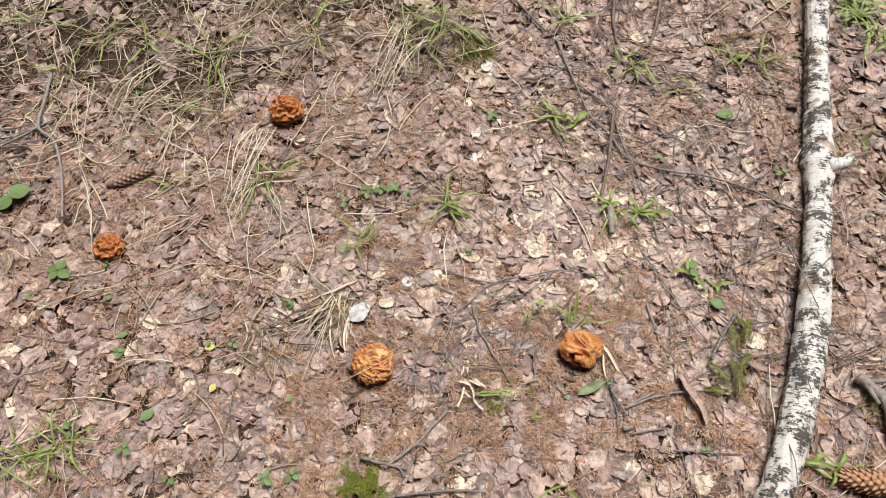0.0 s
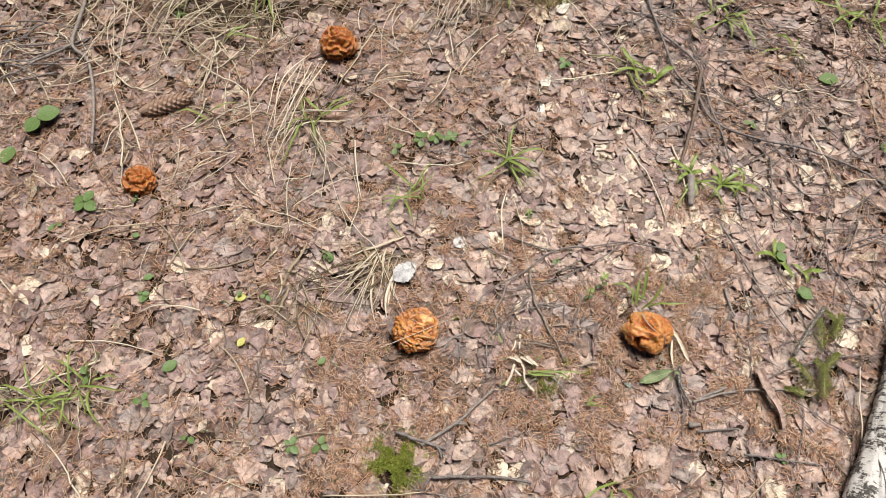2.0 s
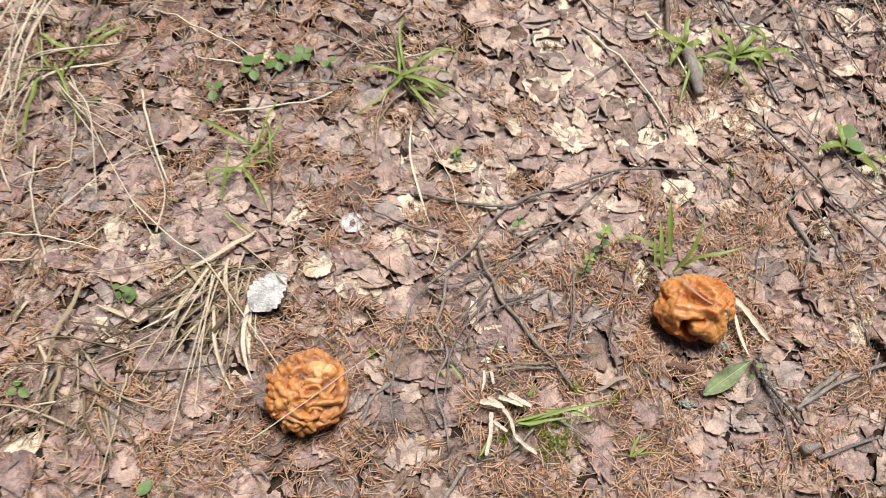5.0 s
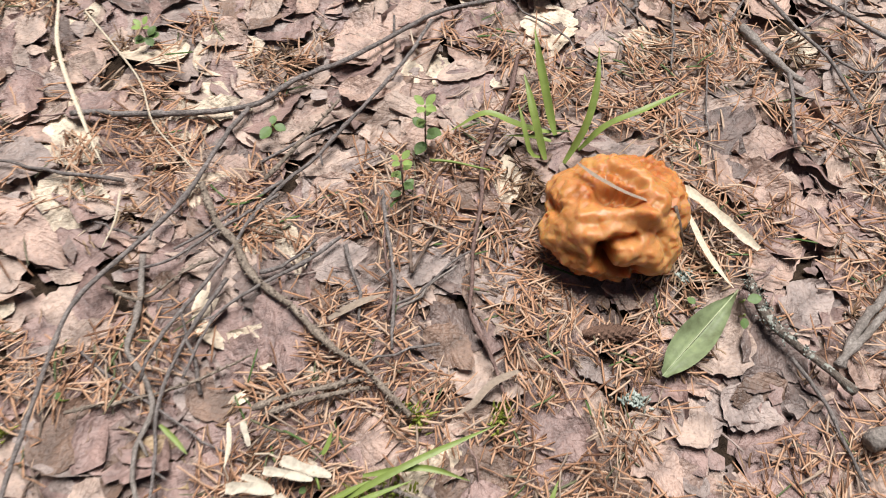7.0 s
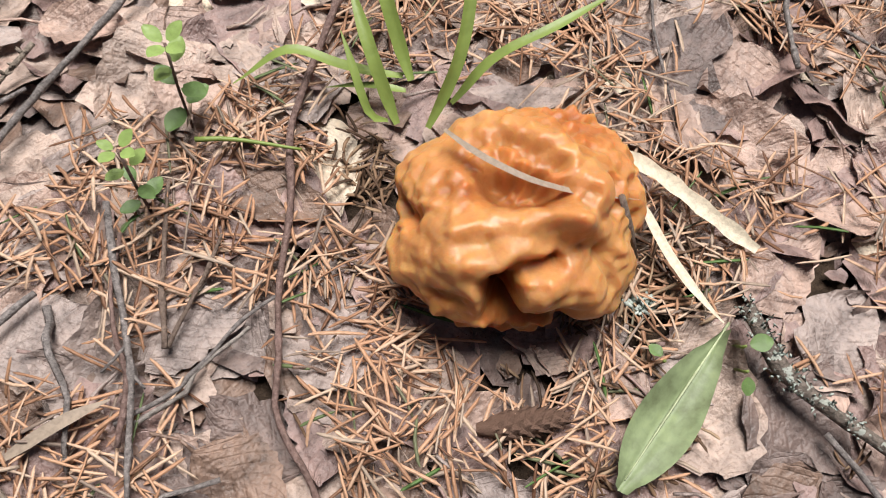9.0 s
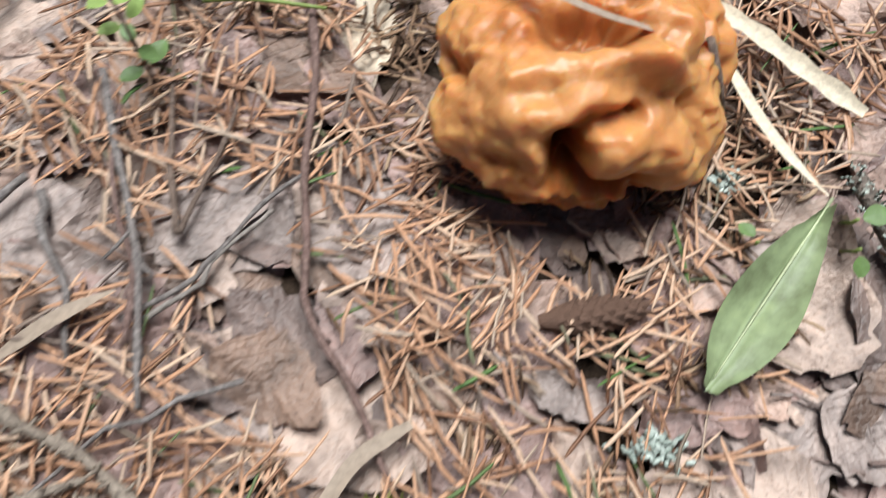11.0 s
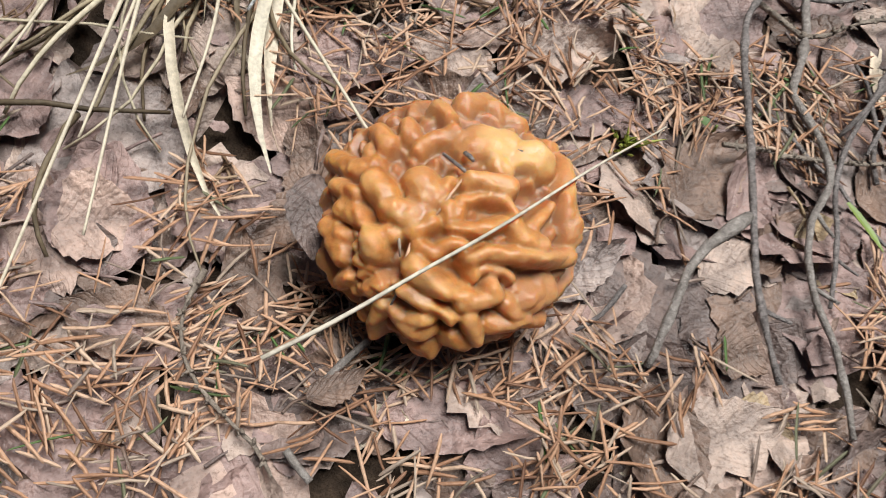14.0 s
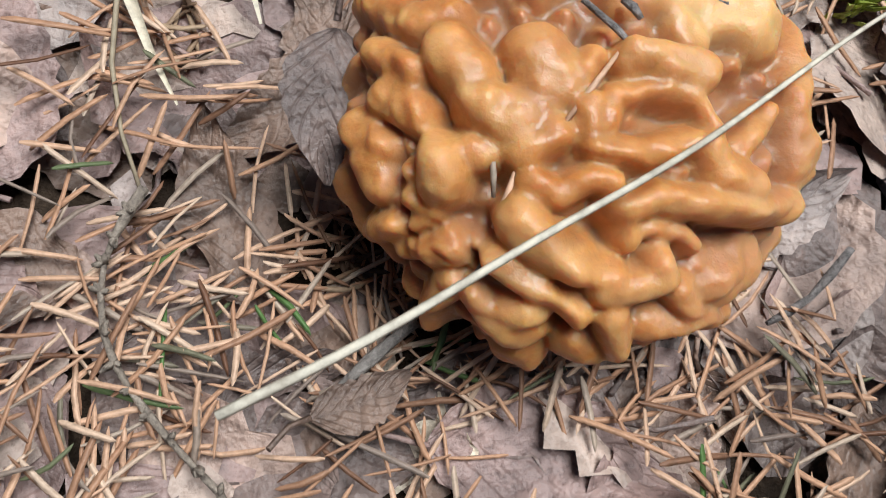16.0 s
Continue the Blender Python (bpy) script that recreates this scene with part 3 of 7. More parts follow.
def scatter_leaves():
    g = np.random.default_rng(77)
    tones = ["mauve", "mauve", "grey", "tan", "tan", "pink", "dark", "mauve", "brown"]
    for _ in range(120):
        x, y = g.uniform(-0.15, 0.75), g.uniform(-0.28, 0.3)
        if not blocked(x, y, 1.15):
            tone = tones[g.integers(len(tones))]
            # paler tones to the north, partly for the brighter light there
            if y > 0.06 and tone in ("mauve", "dark", "brown"):
                tone = ("tan", "pink", "tan", "grey", "cream")[g.integers(5)]
            # dark tones beside the wrinkled cap: brown leaves, and shade of the gaps between
            if -0.05 < x < 0.24 and y < 0.0:
                tone = ("dark", "brown", "mauve")[g.integers(3)]
            dead_leaf(x, y, g.uniform(0.03, 0.055), g.uniform(0, 360), g.uniform(0.5, 0.9), tone)


scatter_leaves()


def scatter_pale_leaves():
    """The lighter leaves north-east of the smooth mushroom; they also carry that side's brighter light."""
    g = np.random.default_rng(78)
    for _ in range(100):
        x, y = g.uniform(0.38, 0.8), g.uniform(0.0, 0.34)
        if x + 1.3 * y > 0.58 and not blocked(x, y, 1.3):
            dead_leaf(x, y, g.uniform(0.03, 0.055), g.uniform(0, 360), g.uniform(0.6, 0.95), ("tan", "pink", "cream", "tan", "pink")[g.integers(5)])


scatter_pale_leaves()


def scatter_dark_leaves():
    """Darker leaves round the wrinkled mushroom, their tone also standing in for shaded gaps."""
    g = np.random.default_rng(79)
    for _ in range(72):
        x, y = g.uniform(-0.14, 0.34), g.uniform(-0.19, 0.03)
        if not blocked(x, y, 1.2):
            dead_leaf(x, y, g.uniform(0.032, 0.055), g.uniform(0, 360), g.uniform(0.5, 0.95), ("dark", "brown", "mauve", "dark", "mauve")[g.integers(5)])


scatter_dark_leaves()
CLEAR.clear()


def scatter_far_leaves(lo, hi, count, mat, name, label, seed):
    """Larger flat leaves on top of the litter away from the middle of the strip."""
    g = np.random.default_rng(seed)
    spots = [(x, y) for x, y in zip(g.uniform(lo, hi, count), g.uniform(-0.4, 0.95, count)) if not ((-0.09 < x < 0.7 and -0.24 < y < 0.22) or blocked(x, y, 1.3) or grassy(x, y) > g.uniform(0.2, 0.9))]
    x, y = np.array(spots).T
    n = len(x)
    size, ratio, head = g.uniform(0.032, 0.056, n), g.uniform(0.55, 0.95, n), g.uniform(0, 6.28, n)
    lay = np.array([settle(a, b, c) for a, b, c in zip(x, y, size)])
    sheets, f, uv = leaf_sheets(n, 13, 7, size, ratio, seed + 1, 0.08, 0.8)
    v, f, uv = spread(sheets, f, uv, x, y, lay[:, 0] + 0.0035, lay[:, 1], lay[:, 2], head)
    raise_top(v)
    CLEAR.extend(zip(x, y, 0.46 * size, 0.42 * size * ratio, head))
    tagged(new(name, mesh_np(name, v, f, mat, uv)), label, "leaf litter", kind="stuff")


scatter_far_leaves(-0.75, 0.3, 420, MAT_LEAVES, "large_leaves", "larger brown and greyish fallen leaves lying flat on the litter", 80)
# paler mix again, lifting the brighter-lit east side by leaf colour
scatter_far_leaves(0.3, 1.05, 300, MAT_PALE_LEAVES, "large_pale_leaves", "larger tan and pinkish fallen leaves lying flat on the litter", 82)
# tones darker round the wrinkled cap for shaded gaps, paler eastward for brighter ground
dead_leaf(0.296, 0.206, 0.075, -85, 0.7, 'tan')
dead_leaf(0.43, -0.149, 0.036, -45, 0.7, 'mauve')
dead_leaf(0.595, 0.01, 0.028, -14, 0.8, 'tan')
dead_leaf(0.395, 0.016, 0.046, -50, 0.5, 'brown')
dead_leaf(0.343, -0.155, 0.04, 177, 0.9, 'brown')
dead_leaf(0.379, 0.752, 0.07, 17, 0.8, 'cream')
dead_leaf(0.947, -0.239, 0.055, -103, 0.6, 'orange')
dead_leaf(0.885, -0.355, 0.05, -24, 0.7, 'tan')
dead_leaf(0.328, 0.531, 0.059, 39, 0.7, 'cream')
dead_leaf(0.922, 0.591, 0.049, -2, 0.8, 'cream')
dead_leaf(-0.798, 0.102, 0.07, 16, 0.7, 'cream')
dead_leaf(0.158, 0.08, 0.023, -41, 0.5, 'tan')
dead_leaf(0.031, 0.197, 0.047, 0, 0.8, 'cream')
dead_leaf(-0.009, 0.087, 0.048, 40, 0.6, 'bluegrey')
dead_leaf(-0.015, 0.082, 0.057, 34, 0.7, 'bluegrey', lift=0.012)
dead_leaf(-0.018, -0.006, 0.03, -101, 0.5, 'dark', lift=0.035)
dead_leaf(0.573, 0.052, 0.029, -68, 0.7, 'cream')
dead_leaf(0.321, -0.118, 0.055, -2, 0.22, 'brown')
dead_leaf(0.471, -0.181, 0.036, -60, 0.7, 'grey')
dead_leaf(0.076, 0.198, 0.028, 13, 0.7, 'pink')
dead_leaf(0.045, 0.058, 0.028, -63, 0.8, 'tan')
dead_leaf(0.419, 0.064, 0.040, 12, 0.6, 'tan')
dead_leaf(0.335, 0.114, 0.026, -13, 0.6, 'pink')
dead_leaf(-0.018, 0.057, 0.036, -38, 0.7, 'mauve')
dead_leaf(0.033, 0.081, 0.050, -23, 0.6, 'mauve')
dead_leaf(0.030, 0.052, 0.034, -28, 0.7, 'tan')
dead_leaf(0.171, -0.047, 0.036, -71, 0.7, 'ochre')
dead_leaf(0.118, -0.113, 0.026, -39, 0.9, 'ochre')
dead_leaf(0.084, 0.085, 0.042, -25, 0.6, 'cream')
dead_leaf(0.083, -0.092, 0.014, -51, 0.8, 'dark')
dead_leaf(0.033, 0.027, 0.031, 6, 0.5, 'dark')
dead_leaf(-0.049, -0.069, 0.031, 0, 0.3, 'dark')
dead_leaf(0.091, -0.082, 0.025, -29, 0.6, 'dark')
dead_leaf(-0.011, 0.041, 0.021, -47, 0.8, 'mauve')
dead_leaf(-0.010, -0.060, 0.020, 131, 0.6, 'dark')
dead_leaf(0.052, -0.083, 0.018, -74, 0.5, 'brown')
dead_leaf(-0.033, -0.079, 0.022, 16, 0.5, 'brown', lift=0.012)
dead_leaf(0.419, -0.062, 0.031, -50, 0.5, 'mauve')
dead_leaf(0.482, -0.166, 0.032, -60, 0.7, 'dark')
dead_leaf(0.341, 0.139, 0.035, -3, 0.6, 'tan')
dead_leaf(0.469, 0.061, 0.037, 0, 0.7, 'tan')
dead_leaf(0.490, -0.132, 0.034, -2, 0.4, 'tan')
# two dark leaves stand in for the shade below the wrinkled cap
dead_leaf(0.039, -0.081, 0.024, 9, 0.5, 'dark')
dead_leaf(-0.021, -0.081, 0.017, 25, 0.5, 'dark')
# whitish scraps that are no leaves, built with the leaf shape
dead_leaf(0.395, 0.762, 0.034, 20, 0.8, 'white', lift=0.006)
dead_leaf(0.418, 0.775, 0.026, 75, 0.7, 'white', lift=0.004)
dead_leaf(0.335, 0.54, 0.036, 50, 0.7, 'white', lift=0.004)
dead_leaf(0.326, 0.465, 0.034, 80, 0.6, 'white', lift=0.004)
# fallen leaves again from here
dead_leaf(0.356, 0.436, 0.055, -35, 0.9, 'pink', lift=0.006)
dead_leaf(0.83, 0.545, 0.034, 95, 0.8, 'pink', lift=0.004)
dead_leaf(0.144, 0.171, 0.048, -30, 0.9, 'grey', 0.002)
dead_leaf(0.110, 0.166, 0.038, -33, 0.7, 'bluegrey', 0.002)
dead_leaf(0.142, 0.137, 0.063, -67, 0.5, 'pink', 0.002)
dead_leaf(0.054, 0.122, 0.039, -30, 0.85, 'cream', 0.002)
dead_leaf(0.105, 0.088, 0.046, -22, 0.4, 'tan', 0.002)
dead_leaf(0.071, 0.044, 0.043, -9, 0.6, 'tan', 0.002)
dead_leaf(0.322, -0.154, 0.056, -108, 0.65, 'mauve', 0.002)
dead_leaf(0.694, 0.013, 0.039, -30, 0.6, 'pink', 0.002)
dead_leaf(0.076, -0.037, 0.059, -69, 0.75, 'dark', 0.002)
dead_leaf(0.098, 0.307, 0.054, -20, 0.7, 'grey', 0.002)
dead_leaf(0.115, 0.248, 0.042, -27, 0.6, 'mauve', 0.002)
dead_leaf(0.305, 0.203, 0.036, -28, 0.6, 'tan', 0.002)
dead_leaf(0.277, 0.148, 0.040, -25, 0.5, 'cream', 0.002)
dead_leaf(0.458, -0.240, 0.036, -16, 0.6, 'mauve', 0.002)
dead_leaf(0.277, 0.101, 0.029, -44, 0.8, 'pink', 0.002)
dead_leaf(0.203, 0.185, 0.047, 0, 0.55, 'mauve', 0.002)
dead_leaf(0.183, -0.103, 0.037, -13, 0.5, 'brown', 0.002)
dead_leaf(0.115, -0.090, 0.025, -23, 0.8, 'brown', 0.002)
dead_leaf(0.371, -0.229, 0.041, -20, 0.5, 'pink', 0.002)
dead_leaf(0.591, -0.146, 0.030, -14, 0.9, 'tan', 0.002)
dead_leaf(0.265, -0.054, 0.011, -27, 0.9, 'cream', 0.002)
dead_leaf(0.556, -0.016, 0.043, -13, 0.7, 'tan', 0.002)
dead_leaf(0.492, -0.002, 0.052, -36, 0.5, 'grey', 0.002)
dead_leaf(0.551, -0.051, 0.066, -51, 0.55, 'pink', 0.002)
dead_leaf(0.649, -0.032, 0.022, -82, 0.7, 'grey', 0.002)
dead_leaf(0.626, -0.110, 0.017, -87, 0.8, 'tan', 0.002)
dead_leaf(0.372, 0.119, 0.038, -42, 0.6, 'pink', 0.002)
dead_leaf(0.319, 0.070, 0.040, -41, 0.6, 'tan', 0.002)
dead_leaf(0.387, -0.067, 0.026, -53, 0.7, 'brown', 0.002)
dead_leaf(0.450, -0.101, 0.022, -51, 0.4, 'tan', 0.002)
dead_leaf(0.528, -0.135, 0.043, 4, 0.7, 'pink', 0.002)
dead_leaf(0.434, 0.090, 0.046, -20, 0.4, 'tan', 0.002)
dead_leaf(-0.111, -0.003, 0.033, -3, 0.95, 'pink', 0.002)
dead_leaf(0.077, 0.016, 0.047, -16, 0.5, 'mauve', 0.002)
dead_leaf(0.117, -0.034, 0.047, 34, 0.7, 'brown', 0.002)
dead_leaf(0.120, -0.063, 0.035, 8, 0.6, 'tan', 0.002)
dead_leaf(0.085, -0.124, 0.049, 7, 0.7, 'tan', 0.002)
dead_leaf(-0.010, -0.089, 0.052, -18, 0.55, 'mauve', 0.002)
dead_leaf(-0.041, -0.052, 0.045, 99, 0.5, 'brown', 0.002)
dead_leaf(0.057, -0.057, 0.036, 19, 0.5, 'grey', 0.002)
dead_leaf(-0.106, -0.035, 0.027, -31, 0.5, 'mauve', 0.002)
dead_leaf(0.142, 0.029, 0.039, 0, 0.6, 'tan', 0.002)
dead_leaf(0.267, -0.097, 0.031, -31, 0.9, 'pink', 0.003)
dead_leaf(0.264, 0.001, 0.057, -98, 0.6, 'mauve', 0.003)
dead_leaf(0.338, -0.065, 0.036, -69, 0.7, 'brown', 0.003)
dead_leaf(0.368, -0.136, 0.045, -69, 0.7, 'mauve', 0.003)
dead_leaf(0.405, -0.184, 0.034, -75, 0.8, 'pink', 0.003)
dead_leaf(0.298, 0.001, 0.042, -7, 0.7, 'grey', 0.003)
dead_leaf(0.339, -0.029, 0.044, -4, 0.5, 'grey', 0.003)
dead_leaf(0.406, -0.124, 0.031, -58, 0.5, 'grey', 0.003)
dead_leaf(0.232, -0.091, 0.030, -48, 0.35, 'cream', 0.003)


# ---- spruce needles ----
for ax in (0, 1):
    TOP = np.maximum(TOP, np.maximum(np.roll(TOP, 1, ax), np.roll(TOP, -1, ax)) - 0.0004)


HEAPS = [(0.379, 0.008, 0.030), (0.394, -0.046, 0.028), (0.415, 0.028, 0.030), (0.343, 0.027, 0.025), (0.566, 0.034, 0.040), (0.280, 0.050, 0.030), (0.302, -0.016, 0.025), (0.312, -0.069, 0.025), (0.430, -0.043, 0.020), (0.416, -0.085, 0.020), (-0.095, -0.073, 0.030), (-0.083, -0.048, 0.020), (0.109, 0.029, 0.025), (0.023, -0.084, 0.018), (0.165, 0.014, 0.025), (0.219, -0.078, 0.030), (0.106, 0.037, 0.020), (0.269, -0.049, 0.020)]
BARE = [(0.314, 0.003, 0.018), (0.365, -0.031, 0.018), (0.259, -0.019, 0.022), (0.356, -0.081, 0.022), (-0.099, 0.003, 0.016), (0.014, -0.099, 0.016), (0.145, -0.021, 0.014), (0.253, -0.019, 0.014), (0.278, -0.106, 0.014), (0.201, -0.107, 0.012), (0.578, -0.063, 0.020), (0.448, 0.078, 0.022), (0.388, 0.117, 0.018), (0.332, 0.064, 0.018)]


def needles(n, seed, inside, sides, name, old=False):
    g = np.random.default_rng(seed)
    if inside:
        x, y = g.uniform(-0.2, 0.8, n), g.uniform(-0.32, 0.36, n)
    else:
        x, y = g.uniform(-0.98, 1.4, n), g.uniform(-0.5, 1.1, n)
    dens = 0.66 + 0.6 * value_noise(x + 50, y + 50, 0.06, 5) + 0.4 * value_noise(x + 50, y + 50, 0.02, 6)
    if inside:
        dens = 0.50 + 0.95 * value_noise(x + 50, y + 50, 0.05, 5) + 0.5 * value_noise(x + 50, y + 50, 0.02, 6)
        for cx, cy, r in HEAPS:
            dens += 0.8 * np.exp(-((x - cx) ** 2 + (y - cy) ** 2) / r**2)
        for cx, cy, r in BARE:
            dens -= 1.1 * np.exp(-((x - cx) ** 2 + (y - cy) ** 2) / r**2)
    dens -= (0.35 * np.clip((y - 0.03) / 0.06, 0, 1) + 0.35 * (1 - np.clip(np.minimum(x + 0.2, y + 0.32) / 0.12, 0, 1))) * (1.0 if inside else 0.0)
    dens += (0.08 * (x < 0.0) - 0.15 * (x > 0.03) * (x < 0.24)) * (y < 0.03) * (1.0 if inside else 0.0)
    dens -= 0.35 * (x > 0.4) * np.clip((x + 1.3 * y - 0.55) * 6, 0, 1)
    keep = dens > g.uniform(0, 1, n) * 0.95
    bare = g.random(n)
    keep &= np.array([not blocked(a, b, 0.74) for a, b in zip(x, y)])
    keep &= ((x - 0.48) * 0.944 + (y + 0.147) * 0.329) ** 2 / 0.041**2 + ((y + 0.147) * 0.944 - (x - 0.48) * 0.329) ** 2 / 0.0135**2 > 1   # under the green leaf
    if not old:
        for cx, cy, a, b, h in CLEAR:
            px, py = (x - cx) * math.cos(h) + (y - cy) * math.sin(h), (y - cy) * math.cos(h) - (x - cx) * math.sin(h)
            keep &= ((px / a) ** 2 + (py / b) ** 2 > 1) | (bare > 0.8)
    if old:
        keep = (top_at(x, y) - terrain(x, y) < 0.007) & np.array([not blocked(a, b, 0.74) for a, b in zip(x, y)])
    if not inside:
        keep &= ~near_walk(x, y)
        keep &= ~(grassy(x, y) > g.random(n) + 0.1)
    x, y = x[keep], y[keep]
    n = len(x)
    L = g.uniform(0.004, 0.014, n) if old else g.uniform(0.011, 0.022, n)
    head = g.normal(0, 0.75, n) + 4 * value_noise(x + 70, y + 70, 0.04, 8)
    dx, dy = np.cos(head) * L / 2, np.sin(head) * L / 2
    za, zb, zc = top_at(x - dx * 0.8, y - dy * 0.8), top_at(x + dx * 0.8, y + dy * 0.8), top_at(x, y)
    base = np.maximum(zc, (za + zb) / 2) + 0.0003 + g.normal(-0.0004 if old else 0.0002, 0.0012, n)
    slope = np.clip((zb - za) * 0.8, -0.01, 0.01) + g.normal(0, 0.0028, n)
    bend = g.normal(0, 0.0006, n)
    rad = g.uniform(0.00042, 0.00085, n) * (1.0 if inside else 1.2)
    s = np.array([0.0, 0.12, 0.5, 0.9, 1.0]) if inside else np.array([0.0, 0.5, 1.0])
    thick = np.array([0.45, 1.0, 1.0, 0.8, 0.15]) if inside else np.array([0.75, 1.0, 0.35])
    m = len(s)
    along = (s - 0.5) * 2
    px = x[:, None] + dx[:, None] * along - dy[:, None] / L[:, None] * 2 * (bend[:, None] * (1 - along**2))
    py = y[:, None] + dy[:, None] * along + dx[:, None] / L[:, None] * 2 * (bend[:, None] * (1 - along**2))
    pz = base[:, None] + slope[:, None] / 2 * along
    th = np.arange(sides) * 2 * np.pi / sides + 0.5
    nx, ny = -np.sin(head), np.cos(head)
    r = rad[:, None] * thick
    vx = px[..., None] + nx[:, None, None] * r[..., None] * np.cos(th)
    vy = py[..., None] + ny[:, None, None] * r[..., None] * np.cos(th)
    vz = pz[..., None] + r[..., None] * np.sin(th)
    v = np.stack([vx, vy, vz], -1).reshape(-1, 3)
    i, j = np.meshgrid(np.arange(m - 1), np.arange(sides), indexing="ij")
    k = (j + 1) % sides
    f = np.stack([i * sides + j, i * sides + k, (i + 1) * sides + k, (i + 1) * sides + j], -1).reshape(-1, 4)
    faces = (f[None] + (np.arange(n) * m * sides)[:, None, None]).reshape(-1, 4)
    tagged(new(name, mesh_np(name, v, faces, MAT_OLDNEEDLES if old else MAT_NEEDLES)), "crumbled dark old spruce needles among the leaves" if old else "fallen orange-brown spruce needles strewn over the leaves", "needles", kind="stuff")


needles(60000, 93, True, 3, "near_old_needles", True)
needles(40000, 91, True, 3, "near_spruce_needles")
needles(40000, 94, False, 3, "old_needles", True)
needles(90000, 92, False, 3, "spruce_needles")


# ---- mushrooms ----
def fold(store, width, height, *angles):
    """Adds a fold of a cap: half width and height in mm, and its run as (azimuth, tilt from straight up) in degrees."""
    run = [Vector((math.sin(radians(t)) * math.cos(radians(a)), math.sin(radians(t)) * math.sin(radians(a)), math.cos(radians(t)))) for a, t in angles]
    fine = [run[0]]
    for p, q in zip(run, run[1:]):
        fine += [p.slerp(q, k / 3, q) for k in (1, 2, 3)]
    store.append((width * 0.001, height * 0.001, np.array([p[:] for p in fine])))


def cap_mesh(name, radii, seed, fine, depth, features, mat, detail, style, flatten=1.0):
    """A false-morel cap: an uneven dome with its folds; style "worms" (round fat folds), "smooth" (broad lobes) or "ruffled" (thin crests)."""
    bm = bmesh.new()
    bmesh.ops.create_icosphere(bm, subdivisions=detail, radius=1.0)
    v = np.array([p.co[:] for p in bm.verts])
    f = np.array([[q.index for q in p.verts] for p in bm.faces])
    bm.free()
    n = len(v)
    e = np.unique(np.sort(np.concatenate([f[:, [0, 1]], f[:, [1, 2]], f[:, [2, 0]]]), axis=1), axis=0)
    deg = np.bincount(e.ravel(), minlength=n)

    def blur(a, times):
        for _ in range(times):
            a = 0.5 * a + 0.5 * (np.bincount(e[:, 0], a[e[:, 1]], n) + np.bincount(e[:, 1], a[e[:, 0]], n)) / deg
        return a

    def lumps(times):
        a = blur(g.normal(0, 1, n), times)
        return a / np.abs(a).max()

    g = np.random.default_rng(seed)
    u = g.normal(0, 1, n)
    for _ in range(26):
        a = blur(u, fine)
        u = np.tanh(9 * (a - blur(a, 2 * fine)) / (np.abs(a).mean() + 1e-6) * 0.5 + 0.12)
    pat = blur(np.sqrt(np.clip(0.5 + 0.5 * u, 0, 1)), 2)
    if style == "ruffled":
        pat = 1 - blur(np.sqrt(np.clip(0.62 + 0.5 * u, 0, 1)), 3)
    low, mid, small, tiny = lumps(300), lumps(60), lumps(16), lumps(6)
    under = np.clip(-v[:, 2] - (0.08 if style == "worms" else 0.25), 0, 1)
    flat = np.where(v[:, 2] > 0, np.abs(v[:, 2]) ** flatten, v[:, 2])
    base = np.stack([v[:, 0], v[:, 1], flat], -1) * radii * (1 + 0.06 * low)[:, None]
    base[:, :2] *= (1 - 0.75 * under**1.2)[:, None]
    base[:, 2] = np.where(v[:, 2] < -0.45, -0.45 * radii[2] + (v[:, 2] + 0.45) * radii[2] * 0.35, base[:, 2])
    q = v * radii
    crest, added, hide = np.zeros(n), np.zeros(n), np.zeros(n)
    for width, high, run in features:
        p = run * radii
        d = np.full(n, 1.0)
        for a, b in zip(p, p[1:]):
            s = np.clip(((q - a) @ (b - a)) / ((b - a) @ (b - a) + 1e-12), 0, 1)
            d = np.minimum(d, np.linalg.norm(q - a - s[:, None] * (b - a), axis=1))
        d = d / width * (1 + 0.3 * mid + (0.32 if style == "worms" else 0.2) * small)
        if style == "worms" and high > 0:
            crest = np.maximum(crest, 1.6 * high * np.sqrt(np.clip(1 - (d / 1.04) ** 2, 0, 1)) ** 0.85)
            hide = np.maximum(hide, np.exp(-((d / 1.25) ** 6)))
        else:
            added += high * np.exp(-np.abs(d) ** (2.0 if high > 0 else 3.0))
            hide = np.maximum(hide, 0.8 * np.exp(-((d / 1.2) ** 4)))
    nor = v / radii
    nor /= np.linalg.norm(nor, axis=1)[:, None]
    top = np.clip(1 - 0.7 * under, 0.2, 1)
    if style == "worms":
        seen = np.maximum(crest, depth * pat * (1 - 0.7 * hide))
        relief = blur(seen, 1) + added + 0.0014 * small + 0.0008 * tiny + 0.0008 * mid
        # grows with depth below the crests; tints the skin and paints crease shade
        crease_skin_shade = np.clip(1 - seen / 0.0088, 0, 1)
    else:
        relief = depth * (pat - 0.5) * (1 - (0.9 if style == "smooth" else 0.35) * hide) + added + (0.0026 * small + 0.0008 * tiny) * (style == "smooth") + 0.001 * mid
        # same mask from the relief, so hollows and valleys take the painted shade
        crease_skin_shade = np.clip(0.45 - relief / 0.012, 0, 1) if style == "smooth" else np.clip(0.9 - 1.4 * pat, 0, 1)
    me = mesh_np(name, base + nor * (relief * top)[:, None], f, mat)
    layer = me.attributes.new("crease_skin_shade", "FLOAT", "POINT")
    layer.data.foreach_set("value", blur(crease_skin_shade, 2).astype(np.float32))
    return me


